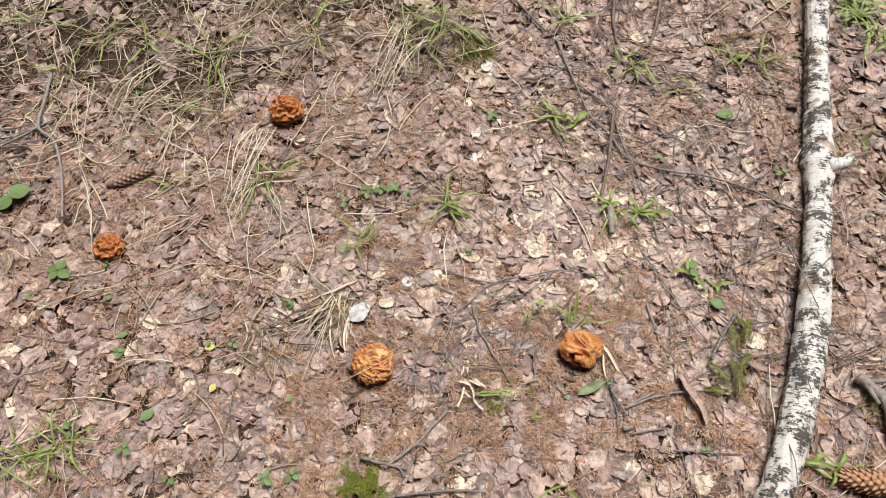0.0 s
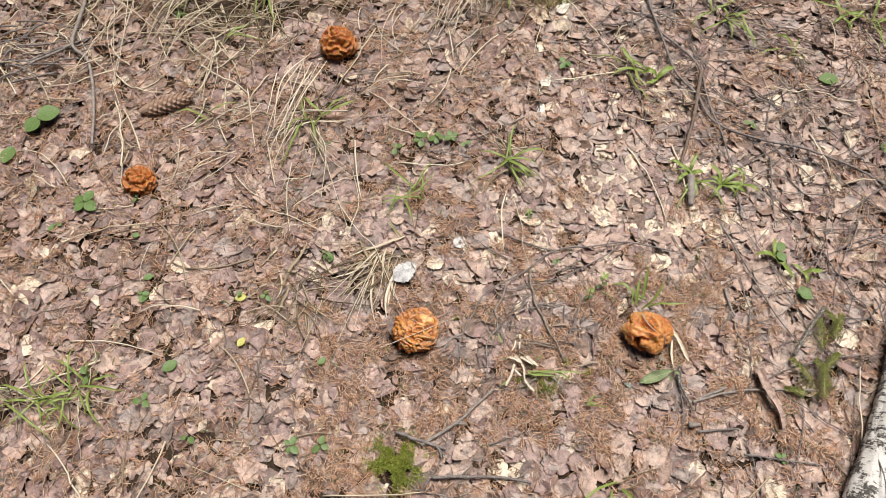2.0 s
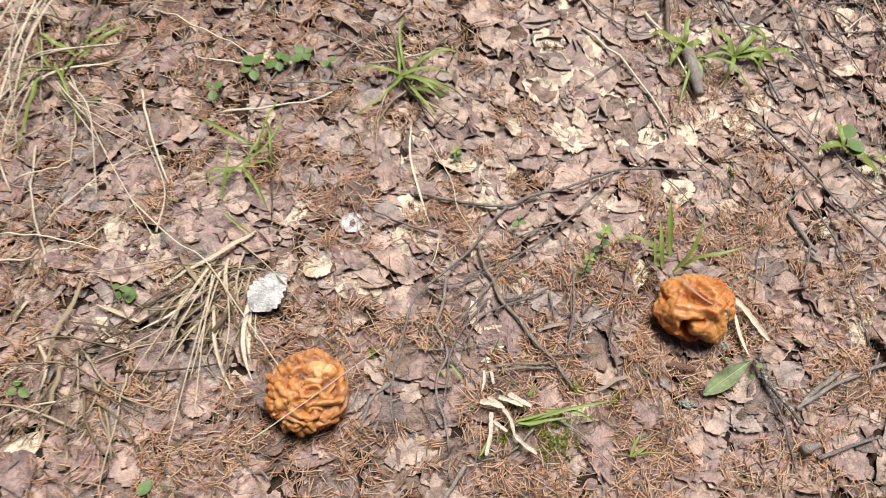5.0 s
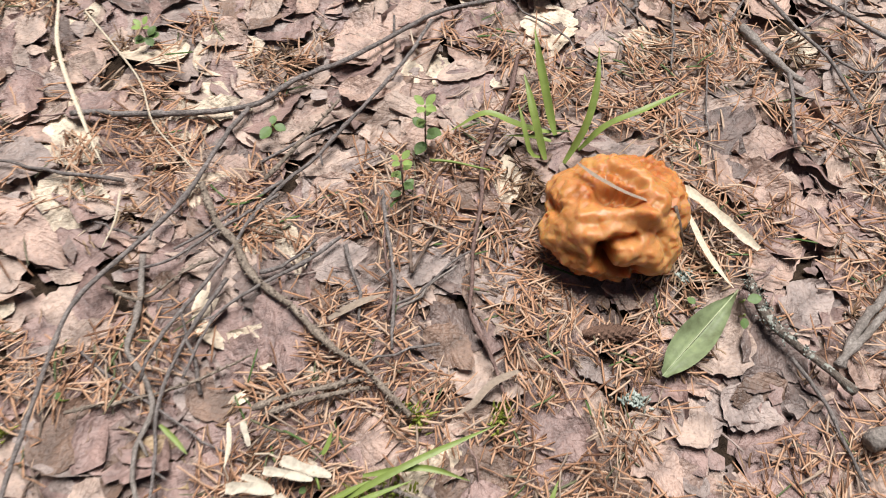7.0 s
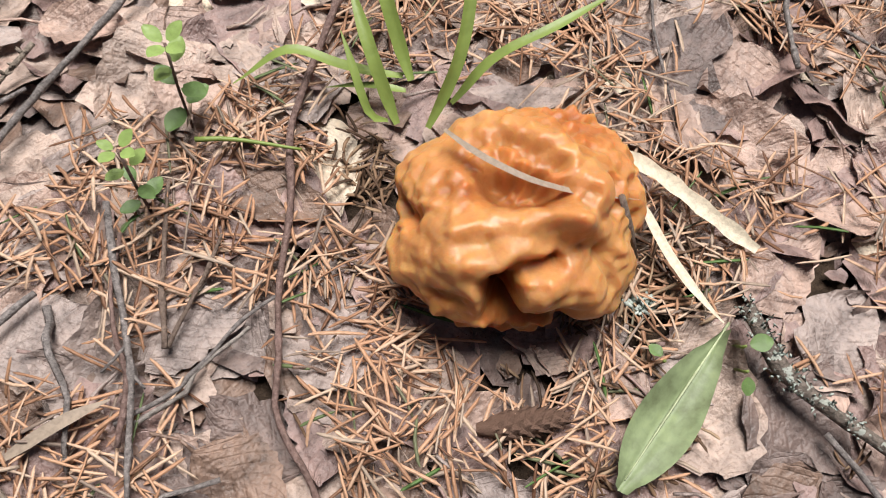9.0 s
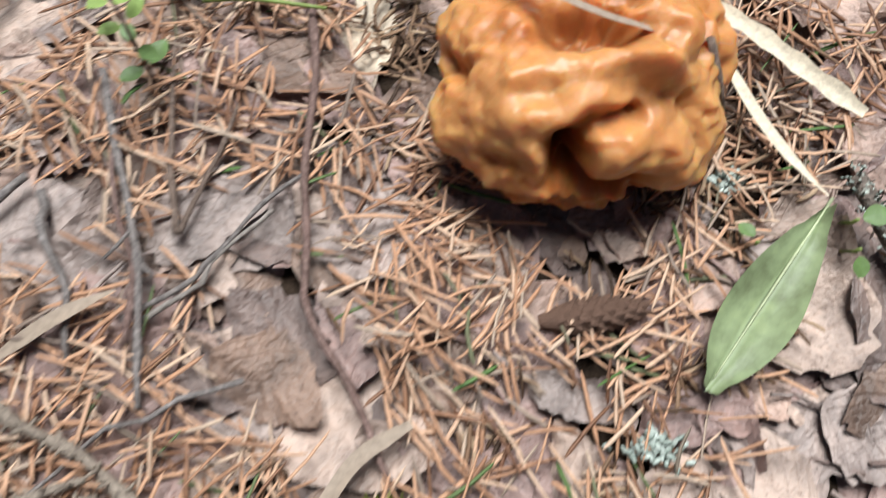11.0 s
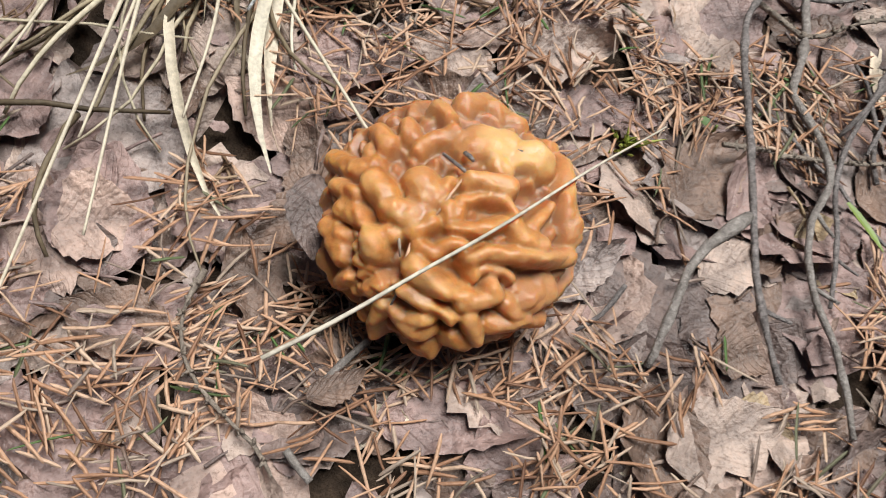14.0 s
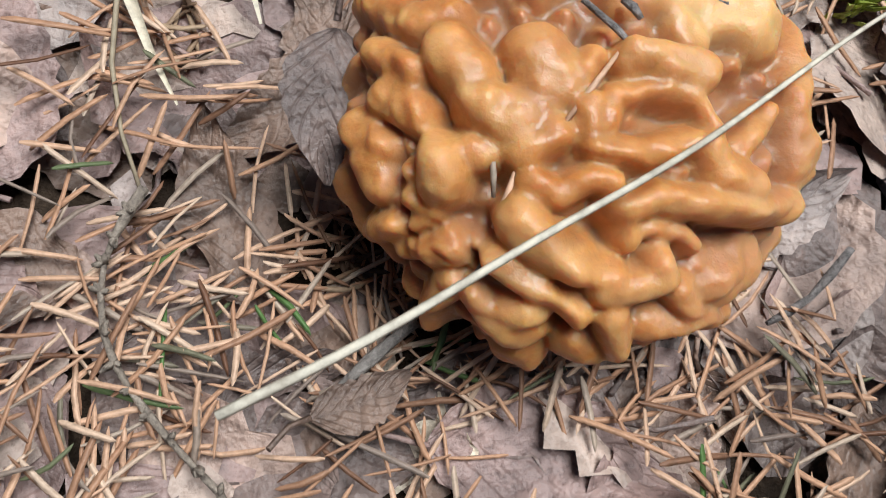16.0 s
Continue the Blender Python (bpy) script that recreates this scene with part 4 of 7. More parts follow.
def mushroom(place, radii, seed, fine, depth, features, mat, detail, label, style):
    base = new("mushroom")
    x, y, z = place
    base.location = (x, y, z)
    part("cap", cap_mesh("cap", np.array(radii), seed, fine, depth, features, mat, detail, style, 0.78 if style == "worms" else 1.0), base, "orange-brown, moist and deeply folded cap")
    g = np.random.default_rng(seed)
    zs = np.linspace(-radii[2] * 0.2, -z - 0.024, 9)
    line = np.stack([0.002 * np.sin(zs * 90), 0.002 * np.cos(zs * 70), zs], -1)
    th = 0.42 * radii[0] * (1 + 0.12 * g.normal(0, 1, 9))
    part("stalk", mesh_np("stalk", *tube(line, th, 14), MAT_STALK), base, "short pale whitish stalk")
    return tagged(base, label, "mushroom", "wrinkled mushrooms")


MAT_STALK = fibre_material("mushroom_stalk", [(0.0, (0.62, 0.5, 0.36)), (1.0, (0.62, 0.5, 0.36))], 0.6, 0.3, grain=120)
FOLDS_A, FOLDS_B, FOLDS_C, FOLDS_D = [], [], [], []
fold(FOLDS_A, 4.1, 3.6, (145, 80), (153, 50), (149, 44))
fold(FOLDS_A, 4.4, 4.2, (127, 53), (131, 43))
fold(FOLDS_A, 2.7, 3.0, (138, 53), (148, 45))
fold(FOLDS_A, 3.4, 3.6, (161, 64), (168, 49))
fold(FOLDS_A, 5.1, 5.0, (162, 39), (172, 34))
fold(FOLDS_A, 4.7, 4.8, (-179, 33), (-166, 25))
fold(FOLDS_A, 4.1, 3.8, (174, 59), (-179, 48))
fold(FOLDS_A, 3.9, 3.6, (179, 73), (-174, 65))
fold(FOLDS_A, 3.9, 4.2, (113, 43), (117, 37))
fold(FOLDS_A, 3.2, 3.2, (121, 29), (105, 30), (83, 31))
fold(FOLDS_A, 4.1, 4.4, (91, 47), (86, 39))
fold(FOLDS_A, 4.6, 4.2, (74, 55), (63, 67), (57, 66))
fold(FOLDS_A, 6.4, 4.6, (155, 19), (168, 16))
fold(FOLDS_A, 3.1, 3.8, (-166, 19), (-177, 10), (136, 7))
fold(FOLDS_A, 7.8, 3.8, (60, 27), (40, 36))
fold(FOLDS_A, 7.3, 5.0, (22, 41), (16, 42))
fold(FOLDS_A, 4.1, 3.4, (31, 23), (24, 23))
fold(FOLDS_A, 3.9, 5.2, (45, 6), (5, 14), (-3, 20))
fold(FOLDS_A, 2.7, 3.8, (-114, 12), (-110, 5), (-28, 8), (-22, 19), (-33, 25))
fold(FOLDS_A, 3.6, 4.2, (-150, 27), (-145, 19))
fold(FOLDS_A, 3.4, 4.2, (-143, 10), (-125, 14))
fold(FOLDS_A, 3.2, 4.4, (-120, 17), (-84, 18), (-50, 21))
fold(FOLDS_A, 5.1, 5.4, (-163, 46), (-158, 48))
fold(FOLDS_A, 4.1, 3.6, (-173, 70), (-166, 70))
fold(FOLDS_A, 2.7, 3.4, (-159, 60), (-153, 56))
fold(FOLDS_A, 1.9, 3.0, (-166, 57), (-164, 57))
fold(FOLDS_A, 2.9, 4.2, (-174, 94), (-165, 95), (-160, 96), (-156, 72))
fold(FOLDS_A, 3.1, 3.4, (-150, 76), (-149, 73))
fold(FOLDS_A, 2.2, 3.0, (-153, 63), (-152, 58))
fold(FOLDS_A, 3.9, 3.2, (-156, 96), (-153, 97))
fold(FOLDS_A, 3.1, 4.2, (-138, 31), (-125, 30), (-115, 24), (-103, 24))
fold(FOLDS_A, 4.7, 5.4, (-133, 40), (-122, 42), (-112, 44))
fold(FOLDS_A, 3.4, 4.8, (-112, 44), (-100, 46))
fold(FOLDS_A, 3.4, 4.4, (-132, 53), (-119, 54), (-107, 58))
fold(FOLDS_A, 3.4, 4.8, (-99, 30), (-83, 28), (-62, 35), (-47, 49), (-36, 63))
fold(FOLDS_A, 2.9, 4.0, (-98, 32), (-95, 37))
fold(FOLDS_A, 3.7, 4.4, (-44, 25), (-49, 32), (-42, 42))
fold(FOLDS_A, 2.0, 3.2, (-96, 36), (-86, 35), (-73, 40), (-70, 45))
fold(FOLDS_A, 3.2, 4.6, (-102, 49), (-92, 49), (-83, 49), (-84, 44))
fold(FOLDS_A, 4.6, 4.4, (14, 66), (-7, 53), (-26, 60))
fold(FOLDS_A, 5.8, 3.0, (-67, 61), (-55, 66))
fold(FOLDS_A, 3.2, 3.8, (-78, 56), (-75, 67), (-61, 88))
fold(FOLDS_A, 4.4, 4.4, (-122, 69), (-116, 62))
fold(FOLDS_A, 3.1, 4.4, (-131, 68), (-119, 74), (-113, 72))
fold(FOLDS_A, 3.4, 4.8, (-98, 58), (-94, 73))
fold(FOLDS_A, 3.9, 4.0, (-106, 75), (-98, 79))
fold(FOLDS_A, 4.4, 4.0, (-114, 89), (-111, 90))
fold(FOLDS_A, 3.4, 3.6, (-87, 67), (-78, 69))
fold(FOLDS_A, 3.1, 4.4, (-137, 72), (-137, 88), (-134, 98))
fold(FOLDS_A, 2.4, 3.6, (-145, 98), (-141, 98))
fold(FOLDS_A, 2.0, 3.2, (-144, 97), (-142, 97))
fold(FOLDS_A, 4.2, 3.4, (-143, 60), (-145, 67))
fold(FOLDS_A, 2.5, 3.4, (-34, 34), (-14, 42))
fold(FOLDS_A, 3.7, 3.4, (-164, 39), (-158, 36))
fold(FOLDS_A, 4.1, -3.2, (-20, 27), (-10, 33))
fold(FOLDS_A, 5.1, -2.2, (-58, 51), (-52, 58))
fold(FOLDS_A, 3.4, -2.0, (-52, 12), (-44, 15))
fold(FOLDS_A, 3.4, -2.0, (-147, 40), (-142, 48))
fold(FOLDS_A, 3.1, -2.4, (180, 42), (-172, 40))
fold(FOLDS_A, 3.7, -2.6, (-103, 38), (-108, 37))
fold(FOLDS_A, 4.1, -2.4, (-111, 71), (-112, 60))
fold(FOLDS_A, 4.1, 3.6, (24, 66), (16, 69))
fold(FOLDS_A, 3.4, 3.4, (51, 66), (43, 67))
fold(FOLDS_B, 8.0, 4.5, (89, 56), (72, 33), (21, 18), (-39, 26))
fold(FOLDS_B, 12.9, 4.5, (109, 77), (157, 47))
fold(FOLDS_B, 4.9, 6.5, (179, 37), (-155, 22), (-109, 18), (-90, 26))
fold(FOLDS_B, 4.7, 4.0, (-90, 26), (-80, 40))
fold(FOLDS_B, 9.9, 5.0, (-177, 58), (-154, 49))
fold(FOLDS_B, 3.5, 4.5, (-147, 57), (-139, 70))
fold(FOLDS_B, 7.1, 3.0, (-166, 82), (-145, 76))
fold(FOLDS_B, 5.2, 4.5, (-165, 45), (-150, 40), (-131, 31))
fold(FOLDS_B, 11.8, 8.0, (-116, 51), (-82, 80))
fold(FOLDS_B, 7.1, 5.0, (-52, 33), (-72, 26))
fold(FOLDS_B, 5.9, 3.5, (-70, 57), (-68, 88))
fold(FOLDS_B, 7.1, 3.0, (-10, 49), (-18, 50))
fold(FOLDS_B, 5.9, 2.5, (-38, 63), (-44, 71))
fold(FOLDS_B, 8.0, 4.0, (161, 79), (167, 76))
fold(FOLDS_B, 7.5, 3.0, (118, 80), (121, 81))
fold(FOLDS_B, 5.6, 3.0, (-100, 78), (-84, 92))
fold(FOLDS_B, 3.8, 2.5, (-98, 50), (-94, 72))
fold(FOLDS_B, 3.3, 2.0, (-113, 42), (-118, 56))
fold(FOLDS_B, 6.8, -11.0, (141, 17), (171, 9), (-147, 4))
fold(FOLDS_B, 4.7, -3.0, (-90, 12), (-73, 18))
fold(FOLDS_B, 2.6, -7.5, (-138, 63), (-139, 48), (-130, 41), (-109, 41))
fold(FOLDS_B, 4.7, -20.0, (-134, 69), (-138, 53))
fold(FOLDS_B, 3.3, -3.5, (-36, 37), (-53, 42))
fold(FOLDS_B, 2.8, -4.5, (137, 72), (153, 59))
fold(FOLDS_B, 4.2, -12.0, (-124, 76), (-111, 79))
fold(FOLDS_B, 2.8, -3.0, (86, 33), (53, 12), (-5, 12))
fold(FOLDS_B, 2.8, -3.5, (171, 98), (-179, 100))
fold(FOLDS_B, 2.4, -2.5, (-58, 25), (-72, 26))
fold(FOLDS_B, 2.1, -2.5, (-83, 49), (-83, 71))
fold(FOLDS_B, 2.8, -2.5, (-164, 69), (-152, 62))
fold(FOLDS_B, 3.3, -3.0, (-101, 98), (-109, 71))
fold(FOLDS_D, 8, -8, (150, 38), (165, 30))
fold(FOLDS_D, 8, -9, (-85, 34), (-65, 42))
fold(FOLDS_D, 4.5, 5, (180, 70), (195, 35), (-110, 14), (-35, 28), (-25, 65))
fold(FOLDS_D, 4.5, 5, (125, 70), (105, 28), (30, 12), (5, 50))
fold(FOLDS_D, 5, 5, (-135, 68), (-90, 72), (-45, 68))
fold(FOLDS_D, 4, 4, (60, 60), (40, 35), (15, 30))
fold(FOLDS_D, 3.5, -6, (70, 25), (160, 12), (-140, 25))
fold(FOLDS_C, 6, -5, (90, 6), (80, 14))
fold(FOLDS_C, 3.5, 4, (0, 30), (60, 32), (120, 28), (180, 24), (-120, 26), (-60, 30), (0, 38))
fold(FOLDS_C, 3.5, -5, (-150, 44), (-90, 46), (-30, 50))
fold(FOLDS_C, 4, 4, (-160, 62), (-120, 58), (-85, 66), (-50, 58), (-15, 66))
fold(FOLDS_C, 4, 4, (30, 60), (80, 55), (130, 62))
fold(FOLDS_C, 3, -4, (-100, 70), (-98, 84))
fold(FOLDS_C, 3, -4, (-55, 72), (-53, 86))
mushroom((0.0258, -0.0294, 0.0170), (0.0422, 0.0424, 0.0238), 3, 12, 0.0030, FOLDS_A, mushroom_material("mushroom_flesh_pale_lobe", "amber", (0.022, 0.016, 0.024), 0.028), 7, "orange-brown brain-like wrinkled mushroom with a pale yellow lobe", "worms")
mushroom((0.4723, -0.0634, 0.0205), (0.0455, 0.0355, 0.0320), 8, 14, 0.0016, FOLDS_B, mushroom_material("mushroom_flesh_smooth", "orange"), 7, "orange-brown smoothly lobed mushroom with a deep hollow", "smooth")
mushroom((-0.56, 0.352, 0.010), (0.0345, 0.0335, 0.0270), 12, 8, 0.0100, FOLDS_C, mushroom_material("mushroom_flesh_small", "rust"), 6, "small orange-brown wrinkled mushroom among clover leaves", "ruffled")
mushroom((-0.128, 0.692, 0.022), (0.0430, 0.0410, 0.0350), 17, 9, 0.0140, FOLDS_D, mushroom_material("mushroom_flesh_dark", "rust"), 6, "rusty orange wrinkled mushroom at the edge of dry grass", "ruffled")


# ---- birch log ----
def birch_log():
    base = new("birch_log")
    base.location = (1.06, 0.1, 0.0)
    pts = smooth_line([(x - 1.06, y - 0.1, 0.031) for x, y in LOG], 0.012)
    n = len(pts)
    g = np.random.default_rng(4)
    s = np.linspace(0, 1, n)
    rad = 0.0305 + 0.003 * s + 0.0016 * np.sin(s * 19) + 0.001 * g.normal(0, 1, n)
    rad += 0.008 * np.exp(-(((s - 0.47) / 0.02) ** 2))
    pts[:, 2] += 0.004 * np.sin(s * 11)
    sides = 40
    v, f = tube(pts, rad, sides)
    rows = len(v) // sides
    along = np.repeat(np.r_[0, np.cumsum(np.linalg.norm(np.diff(pts, axis=0), axis=1)), 0][[*range(n), n - 1, n - 1]] if rows == n + 2 else np.linspace(0, 1.8, rows), sides)
    uv = np.stack([along, np.tile(np.abs(np.linspace(-1, 1, sides)) * 0.13, rows)], -1)
    dent = 1 + 0.06 * value_noise(along * 5 + 3, uv[:, 1] * 60 + 3, 0.4, 12)
    c = np.repeat(np.vstack([pts[:1], pts, pts[-1:]]), sides, axis=0)
    v = c + (v - c) * dent[:, None]
    part("trunk", mesh_np("trunk", v, f, MAT_BIRCH, uv), base, "white papery bark with dark lenticels and scars")
    stub = smooth_line([(0.10, 0.20, 0.05), (0.135, 0.197, 0.056), (0.158, 0.208, 0.060)], 0.006)
    sv, sf = tube(stub, np.linspace(0.017, 0.013, len(stub)) * (1 + 0.06 * g.normal(0, 1, len(stub))), 12)
    suv = np.stack([np.repeat(np.linspace(0, 0.1, len(sv) // 12), 12), np.tile(np.linspace(0, 0.1, 12), len(sv) // 12)], -1)
    stub_ob = part("branch_stub", mesh_np("branch_stub", sv, sf, MAT_BIRCH, suv), base, "broken side branch with grey-white bark")
    spike = smooth_line([(0.150, 0.205, 0.058), (0.18, 0.212, 0.056), (0.215, 0.222, 0.050)], 0.006)
    part("splinter", mesh_np("splinter", *tube(spike, np.linspace(0.006, 0.003, len(spike)), 8), MAT_TWIG["brown"]), stub_ob, "dark bare wood splinter")
    tagged(base, "fallen slender birch log with white bark on the litter", "log")


birch_log()


# ---- twigs ----
TWIG_COUNT = [0]


def twig(pts, radius, kind, label):
    TWIG_COUNT[0] += 1
    g = np.random.default_rng(900 + TWIG_COUNT[0])
    line = smooth_line([(p[0], p[1], p[2] if len(p) > 2 else 0.0) for p in pts], 0.005)
    raised = line[:, 2].copy()
    n = len(line)
    ground = top_at(line[:, 0], line[:, 1])
    for _ in range(3):
        ground = np.maximum(ground, np.convolve(np.pad(ground, 4, "edge"), np.ones(9) / 9, "valid"))
        ground = np.convolve(np.pad(ground, 4, "edge"), np.ones(9) / 9, "valid")
    line[:, 2] = np.maximum(ground + 0.8 * radius + 0.0022, raised)
    side = np.convolve(np.pad(g.normal(0, 1, n), 3, "edge"), np.ones(7) / 7, "valid")
    line[:, 0] += 0.0016 * side
    line[:, 1] += 0.0016 * np.roll(side, 5)
    rad = radius * np.linspace(1.08, 0.72, n) * (1 + (0.16 if kind == "rough" else 0.07) * g.normal(0, 1, n))
    knots = g.integers(0, n, max(2, n // 12))
    rad[knots] *= 1.3
    pieces, sides, pegs = [tube(line, rad, 8)], [], []
    if kind == "rough":
        for i in range(1, n - 1):
            for _ in range(4 if radius > 0.002 else 3):
                d = g.normal(0, 1, 3)
                d[2] = abs(d[2])
                d = d / np.linalg.norm(d) * (radius * 0.95 + g.uniform(0.0008, 0.0024))
                pegs.append(tube(np.stack([line[i], line[i] + d * 0.6, line[i] + d]), np.array([1.3, 1.0, 0.5]) * 0.0007, 4))
    elif kind in ("dark", "grey", "brown") and n > 16:
        for i in g.integers(3, n - 3, 2):
            a = g.choice([-1, 1]) * g.uniform(0.5, 1.0)
            t = line[i + 1] - line[i - 1]
            t = np.array([t[0] * math.cos(a) - t[1] * math.sin(a), t[0] * math.sin(a) + t[1] * math.cos(a), 0.15 * np.linalg.norm(t)])
            t = t / np.linalg.norm(t) * g.uniform(4, 10) * radius
            sides.append(tube(np.stack([line[i], line[i] + 0.5 * t, line[i] + t + [0, 0, 0.001]]), np.array([0.6, 0.5, 0.4]) * radius, 6))
    v, f = join(pieces)
    c = line[n // 2].copy()
    ob = new("twig", mesh_np("twig", v - c, f, MAT_TWIG[kind]))
    ob.location = c
    for sv, sf in sides:
        part("side_twig", mesh_np("side_twig", sv - c, sf, MAT_TWIG[kind]), ob)
    if pegs:
        pv, pf = join(pegs)
        tagged(part("bark_stubble", mesh_np("bark_stubble", pv - c, pf, MAT_TWIG[kind]), ob, "short rough needle stubs"), kind="stuff")
    if kind == "lichen":
        flakes = []
        for i in range(n):
            if g.random() < 1.1 * (1 - i / n) ** 1.5 + 0.06:
                for _ in range(18):
                    d = g.normal(0, 1, 3)
                    d[2] = abs(d[2]) * 0.8
                    d /= np.linalg.norm(d)
                    p = line[i] + d * rad[i] * 0.9 + g.normal(0, 0.0014, 3)
                    flakes.append(tube(np.stack([p, p + d * 0.0007 + g.normal(0, 0.0005, 3), p + d * 0.0011 + g.normal(0, 0.0008, 3)]), np.array([0.0003, 0.0005, 0.0002]), 4))
        if flakes:
            fv, ff = join(flakes)
            tagged(part("lichen", mesh_np("lichen", fv - c, ff, MAT_LICHEN), ob, "pale grey-green crusty lichen"), kind="stuff")
    return tagged(ob, label, "twig", "twigs on the ground")


twig([(0.207, 0.177), (0.261, 0.149), (0.312, 0.13), (0.346, 0.135), (0.398, 0.134), (0.45, 0.138), (0.492, 0.13), (0.553, 0.108)], 0.0019, 'dark', 'thin dark brown bare twig lying on the leaf litter')
twig([(0.31, 0.128, 0.004), (0.281, 0.108, 0.004), (0.257, 0.092, 0.006), (0.232, 0.076, 0.01), (0.207, 0.063, 0.015), (0.174, 0.045, 0.022), (0.155, 0.022, 0.029), (0.131, -0.023, 0.045), (0.114, -0.056, 0.055), (0.106, -0.081, 0.057), (0.101, -0.109, 0.056)], 0.0016, 'dark', 'thin dark brown bare twig lying on the leaf litter')
twig([(0.113, -0.056, 0.055), (0.1, -0.062, 0.057), (0.09, -0.067, 0.057), (0.076, -0.083, 0.054), (0.068, -0.095, 0.048)], 0.0017, 'grey', 'grey weathered twig lying on the leaf litter')
twig([(0.455, 0.134, 0.004), (0.419, 0.111, 0.004), (0.375, 0.089, 0.004), (0.333, 0.071, 0.004), (0.31, 0.065, 0.004), (0.28, 0.051, 0.004), (0.264, 0.04, 0.006), (0.202, -0.007, 0.03), (0.185, -0.02, 0.022)], 0.0014, 'dark', 'thin dark brown bare twig lying on the leaf litter')
twig([(0.212, 0.06), (0.194, 0.023), (0.183, 0.006), (0.186, -0.017), (0.182, -0.035), (0.168, -0.05), (0.159, -0.074), (0.159, -0.094), (0.158, -0.114), (0.154, -0.131)], 0.0018, 'grey', 'grey weathered twig lying on the leaf litter')
twig([(0.306, 0.066), (0.264, 0.058), (0.229, 0.055)], 0.0011, 'dark', 'thin dark brown bare twig lying on the leaf litter')
twig([(0.25, 0.02), (0.225, 0.004), (0.2, -0.017), (0.186, -0.035), (0.177, -0.056), (0.163, -0.083)], 0.0013, 'dark', 'thin dark brown bare twig lying on the leaf litter')
twig([(0.26, 0.089), (0.259, 0.057), (0.263, 0.039), (0.263, 0.015), (0.274, -0.015), (0.284, -0.046), (0.296, -0.069), (0.301, -0.089), (0.305, -0.106)], 0.0023, 'rough', 'rough spruce twig bare of needles on the litter')
twig([(0.142, -0.013), (0.171, -0.021), (0.207, -0.028), (0.243, -0.03)], 0.001, 'rough', 'rough spruce twig bare of needles on the litter')
twig([(0.231, -0.062), (0.257, -0.065), (0.277, -0.071), (0.293, -0.076)], 0.0016, 'rough', 'rough spruce twig bare of needles on the litter')
twig([(0.183, 0.051), (0.201, 0.032), (0.228, 0.036), (0.251, 0.035)], 0.0012, 'rough', 'rough spruce twig bare of needles on the litter')
twig([(0.265, -0.126), (0.284, -0.143), (0.296, -0.16), (0.302, -0.175)], 0.001, 'rough', 'rough spruce twig bare of needles on the litter')
twig([(0.256, -0.134), (0.235, -0.145), (0.213, -0.155)], 0.0014, 'grey', 'grey weathered twig lying on the leaf litter')
twig([(0.26, 0.016), (0.281, 0.013), (0.295, 0.013), (0.309, 0.018)], 0.0012, 'dark', 'thin dark brown bare twig lying on the leaf litter')
twig([(0.491, 0.076), (0.461, 0.046), (0.429, 0.018), (0.41, -0.008), (0.39, -0.033), (0.378, -0.053), (0.366, -0.072), (0.363, -0.095), (0.357, -0.124)], 0.0015, 'red', 'slender reddish brown twig lying beside the mushroom')
twig([(0.357, 0.024), (0.345, -0.008), (0.332, -0.037), (0.322, -0.056), (0.314, -0.069)], 0.0013, 'dark', 'thin dark brown bare twig lying on the leaf litter')
twig([(0.52, -0.135), (0.516, -0.158), (0.52, -0.177), (0.527, -0.198), (0.531, -0.219)], 0.003, 'lichen', 'dark stick crusted with pale green lichen')
twig([(0.601, -0.179), (0.57, -0.188), (0.548, -0.196), (0.537, -0.205)], 0.0028, 'grey', 'grey weathered twig lying on the leaf litter')
twig([(0.678, 0.042), (0.679, 0.002), (0.68, -0.033), (0.67, -0.069), (0.661, -0.095), (0.661, -0.116)], 0.0014, 'dark', 'thin dark brown bare twig lying on the leaf litter')
twig([(0.68, -0.033), (0.69, -0.052), (0.711, -0.063)], 0.001, 'dark', 'thin dark brown bare twig lying on the leaf litter')
twig([(0.641, 0.02), (0.642, -0.004), (0.645, -0.028), (0.649, -0.039)], 0.003, 'grey', 'grey weathered twig lying on the leaf litter')
twig([(0.645, -0.028), (0.624, -0.054), (0.611, -0.075)], 0.0014, 'dark', 'thin dark brown bare twig lying on the leaf litter')
twig([(0.617, 0.062), (0.596, 0.038), (0.578, 0.017)], 0.001, 'dark', 'thin dark brown bare twig lying on the leaf litter')
twig([(0.515, -0.185), (0.514, -0.216), (0.508, -0.242), (0.502, -0.263)], 0.0012, 'dark', 'thin dark brown bare twig lying on the leaf litter')
twig([(0.517, -0.244), (0.54, -0.243)], 0.0045, 'grey', 'grey weathered twig lying on the leaf litter')
twig([(0.084, -0.063), (0.073, -0.071), (0.063, -0.074)], 0.0009, 'dark', 'thin dark brown bare twig lying on the leaf litter')
twig([(-0.009, -0.063), (-0.019, -0.069), (-0.028, -0.075)], 0.0012, 'grey', 'grey weathered twig lying on the leaf litter')
twig([(-0.059, -0.028), (-0.066, -0.038), (-0.07, -0.049), (-0.069, -0.061), (-0.061, -0.078), (-0.053, -0.09), (-0.049, -0.102)], 0.0009, 'rough', 'rough spruce twig bare of needles on the litter')
twig([(0.322, -0.042), (0.35, -0.043), (0.377, -0.035), (0.39, -0.034)], 0.0009, 'dark', 'thin dark brown bare twig lying on the leaf litter')
twig([(0.349, -0.03), (0.361, -0.006), (0.379, 0.023)], 0.001, 'brown', 'thin dark brown bare twig lying on the leaf litter')
